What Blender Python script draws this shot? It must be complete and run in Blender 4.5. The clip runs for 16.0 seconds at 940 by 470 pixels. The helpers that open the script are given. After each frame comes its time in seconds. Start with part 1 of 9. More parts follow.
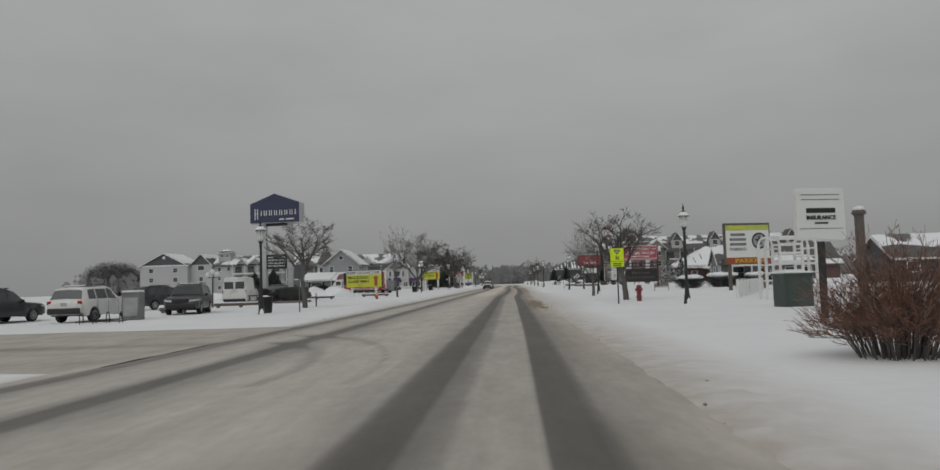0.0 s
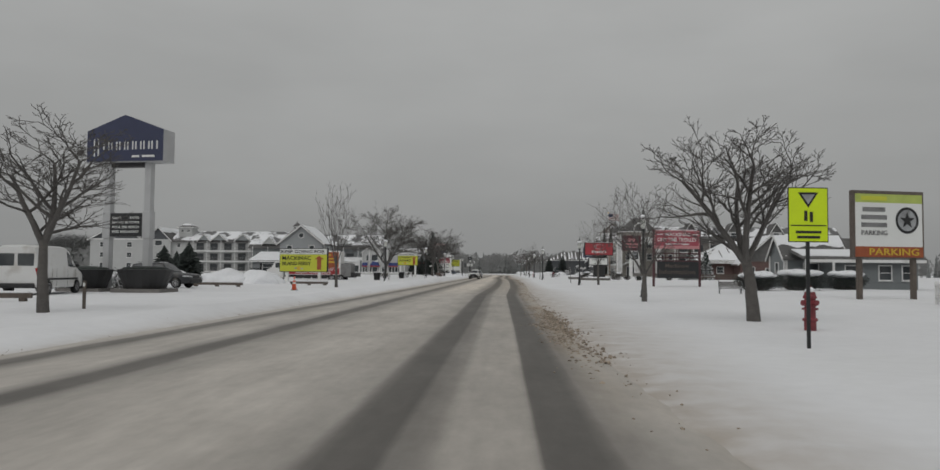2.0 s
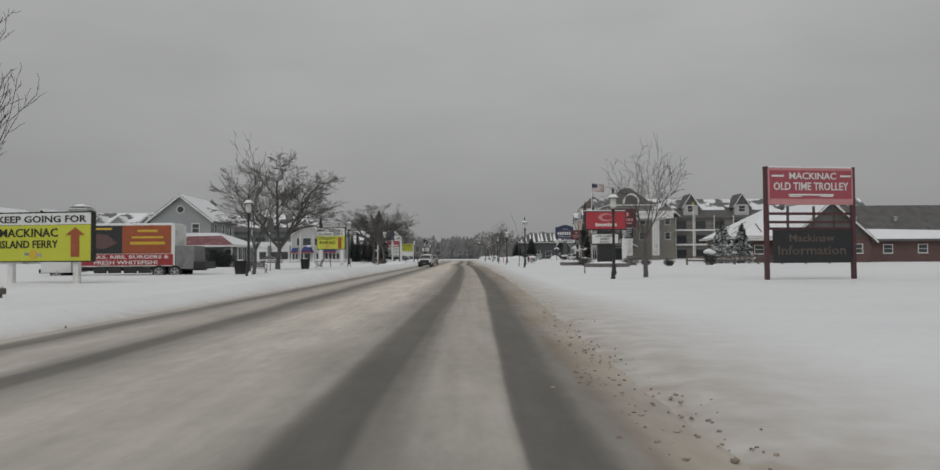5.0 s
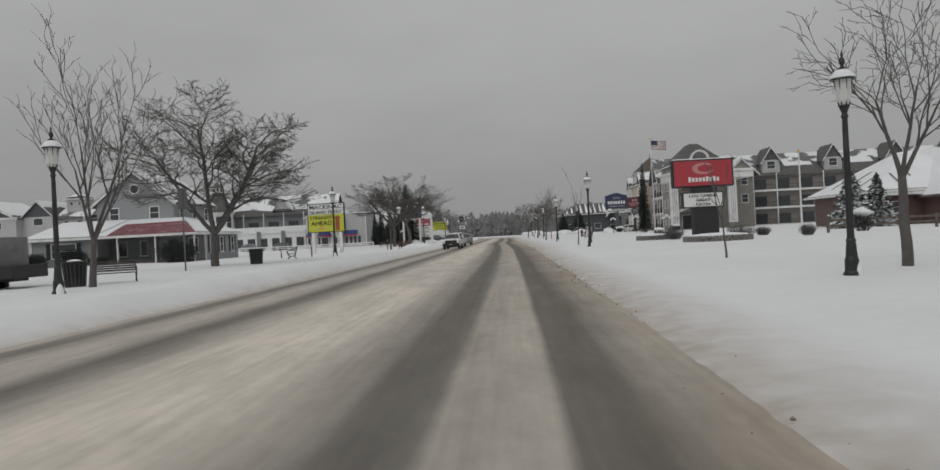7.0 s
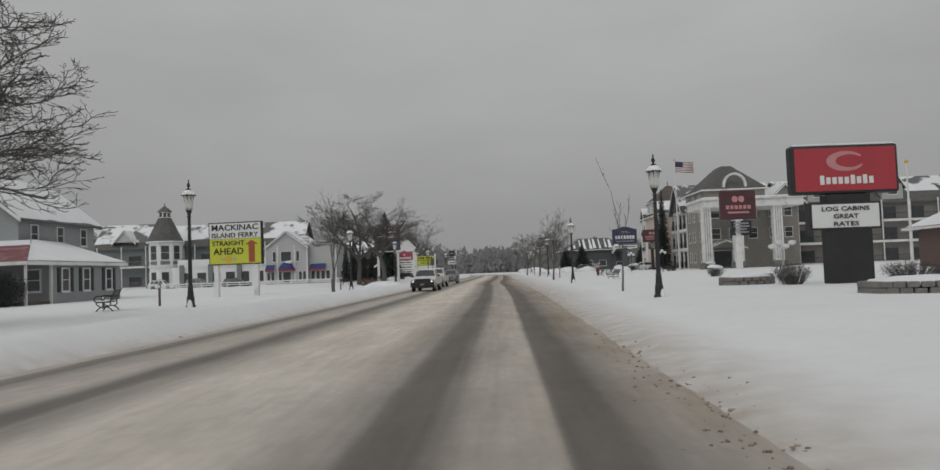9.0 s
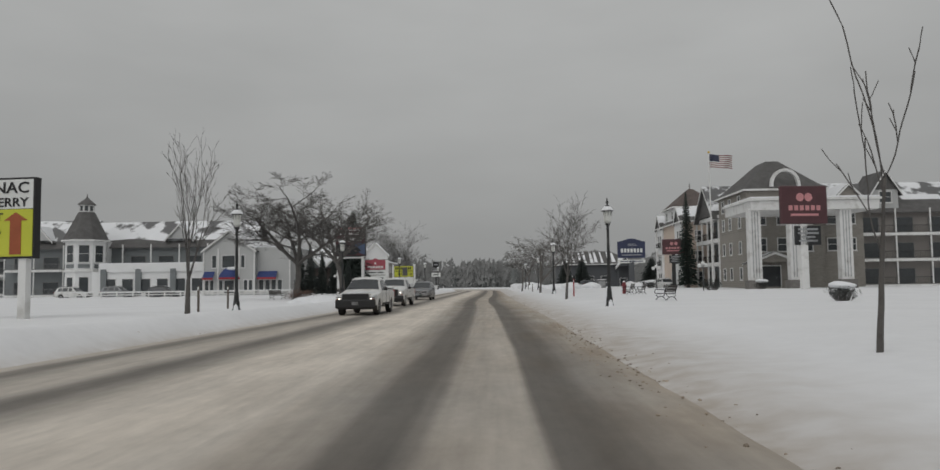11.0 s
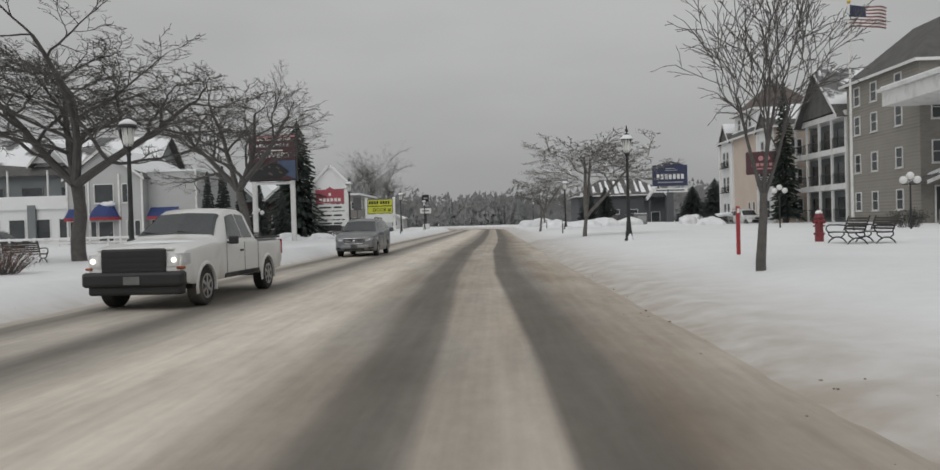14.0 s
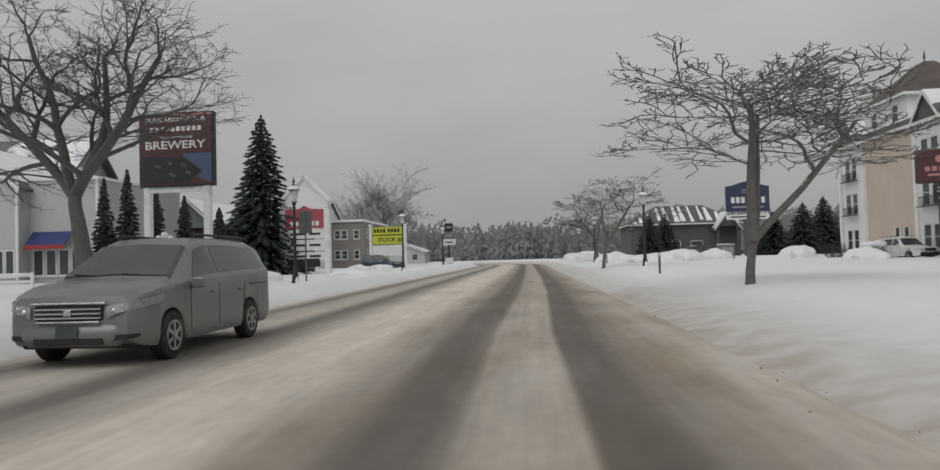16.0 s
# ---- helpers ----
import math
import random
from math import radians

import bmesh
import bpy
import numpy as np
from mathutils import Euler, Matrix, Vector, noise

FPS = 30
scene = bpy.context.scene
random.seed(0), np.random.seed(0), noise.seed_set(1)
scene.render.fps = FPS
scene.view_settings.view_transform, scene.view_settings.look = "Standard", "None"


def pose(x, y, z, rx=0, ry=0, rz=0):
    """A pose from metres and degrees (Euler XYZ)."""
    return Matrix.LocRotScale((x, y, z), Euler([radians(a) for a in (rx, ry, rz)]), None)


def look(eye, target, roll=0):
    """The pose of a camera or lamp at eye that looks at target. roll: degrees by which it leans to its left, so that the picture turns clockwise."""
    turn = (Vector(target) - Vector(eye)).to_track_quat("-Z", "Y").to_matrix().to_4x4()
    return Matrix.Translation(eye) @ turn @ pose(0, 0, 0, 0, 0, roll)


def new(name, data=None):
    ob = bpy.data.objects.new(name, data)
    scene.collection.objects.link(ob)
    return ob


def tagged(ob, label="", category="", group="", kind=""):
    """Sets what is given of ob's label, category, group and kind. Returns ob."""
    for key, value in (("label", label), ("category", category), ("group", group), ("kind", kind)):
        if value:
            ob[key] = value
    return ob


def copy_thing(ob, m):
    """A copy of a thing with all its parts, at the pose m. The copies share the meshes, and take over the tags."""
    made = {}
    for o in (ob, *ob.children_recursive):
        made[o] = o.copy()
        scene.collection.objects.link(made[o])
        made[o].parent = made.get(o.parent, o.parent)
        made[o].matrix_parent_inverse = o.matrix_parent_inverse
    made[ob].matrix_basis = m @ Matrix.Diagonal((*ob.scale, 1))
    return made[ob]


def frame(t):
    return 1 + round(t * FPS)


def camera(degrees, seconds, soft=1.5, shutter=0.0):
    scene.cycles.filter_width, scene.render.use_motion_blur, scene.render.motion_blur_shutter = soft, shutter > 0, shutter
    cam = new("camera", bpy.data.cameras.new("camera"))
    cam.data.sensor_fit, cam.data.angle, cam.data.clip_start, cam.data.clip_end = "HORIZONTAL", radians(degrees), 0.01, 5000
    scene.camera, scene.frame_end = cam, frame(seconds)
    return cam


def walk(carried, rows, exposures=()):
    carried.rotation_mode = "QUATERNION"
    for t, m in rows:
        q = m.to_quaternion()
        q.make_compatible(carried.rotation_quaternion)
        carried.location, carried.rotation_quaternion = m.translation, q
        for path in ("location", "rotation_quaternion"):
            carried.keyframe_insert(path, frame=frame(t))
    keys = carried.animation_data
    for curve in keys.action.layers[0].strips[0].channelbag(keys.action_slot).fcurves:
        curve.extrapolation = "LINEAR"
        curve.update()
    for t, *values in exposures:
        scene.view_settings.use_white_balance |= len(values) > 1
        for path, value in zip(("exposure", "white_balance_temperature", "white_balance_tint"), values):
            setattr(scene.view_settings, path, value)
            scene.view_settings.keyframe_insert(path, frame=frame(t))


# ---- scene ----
cam = camera(63.2, 16.0)
PATH = [
    (0, (0.255, -2.259, 1.433), (0.145, -0.266, 1.56), -1.7),
    (0.5, (0.263, 4.751, 1.419), (0.097, 6.74, 1.535), -2.0),
    (1, (0.322, 11.847, 1.402), (0.123, 13.831, 1.554), -3.2),
    (1.5, (0.33, 18.963, 1.43), (0.134, 20.949, 1.562), -1.9),
    (2, (0.166, 25.855, 1.478), (0.074, 27.851, 1.574), 0.5),
    (2.4, (0.014, 31.367, 1.439), (-0.041, 33.365, 1.511), -1.3),
    (2.5, (-0.011, 32.756, 1.432), (-0.064, 34.754, 1.504), -1.6),
    (3, (-0.031, 39.763, 1.369), (-0.125, 41.757, 1.485), -2.1),
    (3.5, (0.024, 46.709, 1.331), (-0.001, 48.704, 1.476), -0.8),
    (4, (-0.043, 53.482, 1.373), (-0.026, 55.482, 1.403), -0.3),
    (4.5, (-0.1, 60.186, 1.378), (-0.021, 62.184, 1.408), -0.6),
    (5, (-0.143, 66.909, 1.404), (-0.13, 68.908, 1.462), -0.4),
    (5.2, (-0.135, 69.544, 1.409), (-0.189, 71.542, 1.456), 0.0),
    (7.3, (0.357, 96.05, 1.507), (0.256, 98.047, 1.484), -3.1),
    (7.5, (0.394, 98.557, 1.504), (0.289, 100.554, 1.466), -3.2),
    (8, (0.456, 104.856, 1.48), (0.374, 106.854, 1.453), -2.3),
    (8.5, (0.446, 111.272, 1.482), (0.428, 113.272, 1.498), -2.7),
    (9, (0.331, 117.696, 1.497), (0.25, 119.692, 1.592), -2.1),
    (9.2, (0.318, 120.24, 1.495), (0.224, 122.236, 1.591), -1.1),
    (11.3, (0.383, 146.656, 1.344), (0.342, 148.651, 1.478), -0.8),
    (11.5, (0.395, 149.149, 1.346), (0.393, 151.145, 1.472), -1.1),
    (12, (0.456, 155.35, 1.367), (0.621, 157.34, 1.48), -0.8),
    (12.5, (0.404, 161.635, 1.382), (0.56, 163.627, 1.468), -0.8),
    (13, (0.246, 168.015, 1.382), (0.42, 170.007, 1.411), -1.4),
    (13.5, (0.079, 174.454, 1.441), (0.186, 176.451, 1.412), -0.1),
    (14, (0.042, 181.055, 1.483), (-0.021, 183.054, 1.451), -1.6),
    (14.5, (-0.033, 187.563, 1.47), (-0.192, 189.555, 1.412), -1.0),
    (15, (-0.117, 194.085, 1.414), (-0.271, 196.079, 1.396), -0.9),
    (15.5, (-0.248, 200.718, 1.367), (-0.409, 202.711, 1.42), -1.3),
    (16, (-0.437, 207.398, 1.365), (-0.585, 209.392, 1.425), -1.5),
]
walk(cam, [(t, look(e, g, r)) for t, e, g, r in PATH], exposures=((0, -0.18), (1.5, -0.16), (3, -0.1), (8, -0.04), (12, -0.06), (13.5, 0.08), (14, 0.17), (14.6, 0.29), (15.2, 0.2), (16, 0.16)))

# ---------------------------------------------------------------- light
SUN_ELEV, SUN_TURN = 52.0, 205.0
world = bpy.data.worlds.new("overcast_sky")
scene.world = world
world.use_nodes = True
wn, wl = world.node_tree.nodes, world.node_tree.links
wn.clear()
sky = wn.new("ShaderNodeTexSky")
sky.sky_type = "NISHITA"
sky.sun_disc = False
sky.sun_elevation, sky.sun_rotation = radians(SUN_ELEV), radians(SUN_TURN)
sky.dust_density, sky.air_density, sky.ozone_density = 6.0, 1.2, 1.0
grey = wn.new("ShaderNodeHueSaturation")
grey.inputs["Saturation"].default_value = 0.05
wl.new(sky.outputs[0], grey.inputs["Color"])
cloud = wn.new("ShaderNodeTexNoise")
cloud.inputs["Scale"].default_value = 1.6
cloud.inputs["Detail"].default_value = 4.0
deck = wn.new("ShaderNodeValToRGB")
deck.color_ramp.elements[0].position, deck.color_ramp.elements[0].color = 0.3, (3.4, 3.46, 3.42, 1)
deck.color_ramp.elements[1].position, deck.color_ramp.elements[1].color = 0.75, (4.0, 4.06, 4.02, 1)
wl.new(cloud.outputs["Fac"], deck.inputs[0])
mixw = wn.new("ShaderNodeMix")
mixw.data_type = "RGBA"
mixw.inputs[0].default_value = 0.9
wl.new(grey.outputs[0], mixw.inputs[6])
wl.new(deck.outputs[0], mixw.inputs[7])
bg = wn.new("ShaderNodeBackground")
bg.inputs["Strength"].default_value = 0.1
# snow clouds hang darker towards the horizon
geo = wn.new("ShaderNodeTexCoord")
high = wn.new("ShaderNodeSeparateXYZ")
wl.new(geo.outputs["Generated"], high.inputs[0])
rise = wn.new("ShaderNodeMapRange")
rise.inputs[1].default_value, rise.inputs[2].default_value = 0.0, 0.32
rise.inputs[3].default_value, rise.inputs[4].default_value = 0.86, 1.12
wl.new(high.outputs["Z"], rise.inputs[0])
bank = wn.new("ShaderNodeTexNoise")
bank.inputs["Scale"].default_value, bank.inputs["Detail"].default_value, bank.inputs["Roughness"].default_value = 2.2, 5.0, 0.5
squash = wn.new("ShaderNodeMapping")
squash.inputs["Scale"].default_value = (1.0, 1.0, 3.2)
wl.new(geo.outputs["Generated"], squash.inputs[0])
wl.new(squash.outputs[0], bank.inputs["Vector"])
puff = wn.new("ShaderNodeMapRange")
puff.inputs[1].default_value, puff.inputs[2].default_value, puff.inputs[3].default_value, puff.inputs[4].default_value = 0.3, 0.7, 0.92, 1.07
wl.new(bank.outputs["Fac"], puff.inputs[0])
both = wn.new("ShaderNodeMath")
both.operation = "MULTIPLY"
wl.new(rise.outputs[0], both.inputs[0])
wl.new(puff.outputs[0], both.inputs[1])
shade = wn.new("ShaderNodeHueSaturation")
wl.new(mixw.outputs[2], shade.inputs["Color"])
wl.new(both.outputs[0], shade.inputs["Value"])
wl.new(shade.outputs[0], bg.inputs["Color"])
wo = wn.new("ShaderNodeOutputWorld")
wl.new(bg.outputs[0], wo.inputs[0])

sun = new("sun", bpy.data.lights.new("sun", "SUN"))
sun.data.energy, sun.data.angle, sun.data.color = 0.62, radians(60), (1.0, 0.985, 0.965)
se, sr = radians(SUN_ELEV), radians(SUN_TURN)
sun_dir = Vector((math.sin(sr) * math.cos(se), math.cos(sr) * math.cos(se), math.sin(se)))
sun.matrix_world = look(sun_dir * 50, (0, 0, 0))

# ---------------------------------------------------------------- materials
def mat(name, col, rough=0.6, metal=0.0, var=0.15, scale=2.0, fine=30.0, bump=0.15, snow=0.0, spec=0.5, isle=0.0, emit=0.0, dirt=None):
    m = bpy.data.materials.new(name)
    m.use_nodes = True
    nt = m.node_tree
    n, l = nt.nodes, nt.links
    b = n["Principled BSDF"]
    b.inputs["Roughness"].default_value = rough
    b.inputs["Metallic"].default_value = metal
    b.inputs["Specular IOR Level"].default_value = spec
    tc = n.new("ShaderNodeTexCoord")
    big, small = n.new("ShaderNodeTexNoise"), n.new("ShaderNodeTexNoise")
    big.inputs["Scale"].default_value, small.inputs["Scale"].default_value = scale, fine
    big.inputs["Detail"].default_value = 4
    for t in (big, small):
        l.new(tc.outputs["Object"], t.inputs["Vector"])
    add = n.new("ShaderNodeMath")
    add.operation = "MULTIPLY_ADD"
    add.inputs[1].default_value = 0.6
    l.new(big.outputs["Fac"], add.inputs[0])
    mul = n.new("ShaderNodeMath")
    mul.operation = "MULTIPLY"
    mul.inputs[1].default_value = 0.4
    l.new(small.outputs["Fac"], mul.inputs[0])
    l.new(mul.outputs[0], add.inputs[2])
    ramp = n.new("ShaderNodeValToRGB")
    e = ramp.color_ramp.elements
    e[0].position, e[1].position = 0.3, 0.7
    e[0].color = (*[c * (1 - var) for c in col], 1)
    e[1].color = (*[min(1, c * (1 + var)) for c in col], 1)
    l.new(add.outputs[0], ramp.inputs[0])
    out = ramp.outputs[0]
    if isle:
        oi = n.new("ShaderNodeObjectInfo")
        ge = n.new("ShaderNodeNewGeometry")
        s = n.new("ShaderNodeMath")
        l.new(oi.outputs["Random"], s.inputs[0])
        l.new(ge.outputs["Random Per Island"], s.inputs[1])
        f = n.new("ShaderNodeMath")
        f.operation = "FRACT"
        l.new(s.outputs[0], f.inputs[0])
        mr = n.new("ShaderNodeMapRange")
        mr.inputs[3].default_value, mr.inputs[4].default_value = 1 - isle, 1 + isle
        l.new(f.outputs[0], mr.inputs[0])
        hs = n.new("ShaderNodeHueSaturation")
        l.new(mr.outputs[0], hs.inputs["Value"])
        l.new(out, hs.inputs["Color"])
        out = hs.outputs[0]
    if dirt:
        dn = n.new("ShaderNodeTexNoise")
        dn.inputs["Scale"].default_value, dn.inputs["Detail"].default_value = 1.1, 6
        l.new(tc.outputs["Object"], dn.inputs["Vector"])
        dr = n.new("ShaderNodeValToRGB")
        dr.color_ramp.elements[0].position, dr.color_ramp.elements[1].position = 0.52, 0.72
        l.new(dn.outputs["Fac"], dr.inputs[0])
        dm = n.new("ShaderNodeMix")
        dm.data_type = "RGBA"
        l.new(dr.outputs[0], dm.inputs[0])
        l.new(out, dm.inputs[6])
        dm.inputs[7].default_value = (*dirt, 1)
        out = dm.outputs[2]
    if snow:
        g = n.new("ShaderNodeNewGeometry")
        sp = n.new("ShaderNodeSeparateXYZ")
        l.new(g.outputs["Normal"], sp.inputs[0])
        sn = n.new("ShaderNodeTexNoise")
        sn.inputs["Scale"].default_value = 2.5
        l.new(tc.outputs["Object"], sn.inputs["Vector"])
        ad = n.new("ShaderNodeMath")
        l.new(sp.outputs["Z"], ad.inputs[0])
        l.new(sn.outputs["Fac"], ad.inputs[1])
        sr_ = n.new("ShaderNodeMapRange")
        sr_.inputs[1].default_value, sr_.inputs[2].default_value = 1.5 - snow, 1.65 - snow
        l.new(ad.outputs[0], sr_.inputs[0])
        sm = n.new("ShaderNodeMix")
        sm.data_type = "RGBA"
        l.new(sr_.outputs[0], sm.inputs[0])
        l.new(out, sm.inputs[6])
        sm.inputs[7].default_value = (0.82, 0.83, 0.85, 1)
        out = sm.outputs[2]
    l.new(out, b.inputs["Base Color"])
    if bump:
        bp = n.new("ShaderNodeBump")
        bp.inputs["Strength"].default_value = bump
        bp.inputs["Distance"].default_value = 0.02
        l.new(small.outputs["Fac"], bp.inputs["Height"])
        l.new(bp.outputs[0], b.inputs["Normal"])
    if emit:
        b.inputs["Emission Color"].default_value = (*col, 1)
        b.inputs["Emission Strength"].default_value = emit
    return m


def siding(name, col, pitch=0.14, var=0.06):
    """Clapboard: a saw-tooth relief that repeats up the wall."""
    m = mat(name, col, 0.7, var=var, scale=0.6, fine=12, bump=0)
    n, l = m.node_tree.nodes, m.node_tree.links
    tc = n.new("ShaderNodeTexCoord")
    sp = n.new("ShaderNodeSeparateXYZ")
    l.new(tc.outputs["Object"], sp.inputs[0])
    d = n.new("ShaderNodeMath")
    d.operation = "DIVIDE"
    d.inputs[1].default_value = pitch
    l.new(sp.outputs["Z"], d.inputs[0])
    f = n.new("ShaderNodeMath")
    f.operation = "FRACT"
    l.new(d.outputs[0], f.inputs[0])
    bp = n.new("ShaderNodeBump")
    bp.invert = True
    bp.inputs["Strength"].default_value, bp.inputs["Distance"].default_value = 0.7, 0.02
    l.new(f.outputs[0], bp.inputs["Height"])
    l.new(bp.outputs[0], n["Principled BSDF"].inputs["Normal"])
    return m


def bricks(name, col, mortar, size=0.22):
    m = mat(name, col, 0.85, var=0.2, scale=0.7, fine=25, bump=0)
    n, l = m.node_tree.nodes, m.node_tree.links
    tc = n.new("ShaderNodeTexCoord")
    mp = n.new("ShaderNodeMapping")
    mp.inputs["Rotation"].default_value = (radians(90), 0, 0)
    l.new(tc.outputs["Object"], mp.inputs[0])
    bt = n.new("ShaderNodeTexBrick")
    bt.inputs["Scale"].default_value = 1 / size
    bt.inputs["Color1"].default_value = (*col, 1)
    bt.inputs["Color2"].default_value = (*[c * 0.75 for c in col], 1)
    bt.inputs["Mortar"].default_value = (*mortar, 1)
    bt.inputs["Brick Width"].default_value, bt.inputs["Row Height"].default_value = 1.0, 0.34
    l.new(mp.outputs[0], bt.inputs["Vector"])
    mx = n.new("ShaderNodeMix")
    mx.data_type = "RGBA"
    mx.inputs[0].default_value = 0.65
    b = n["Principled BSDF"]
    old = b.inputs["Base Color"].links[0].from_socket
    l.new(old, mx.inputs[6])
    l.new(bt.outputs["Color"], mx.inputs[7])
    l.new(mx.outputs[2], b.inputs["Base Color"])
    return m


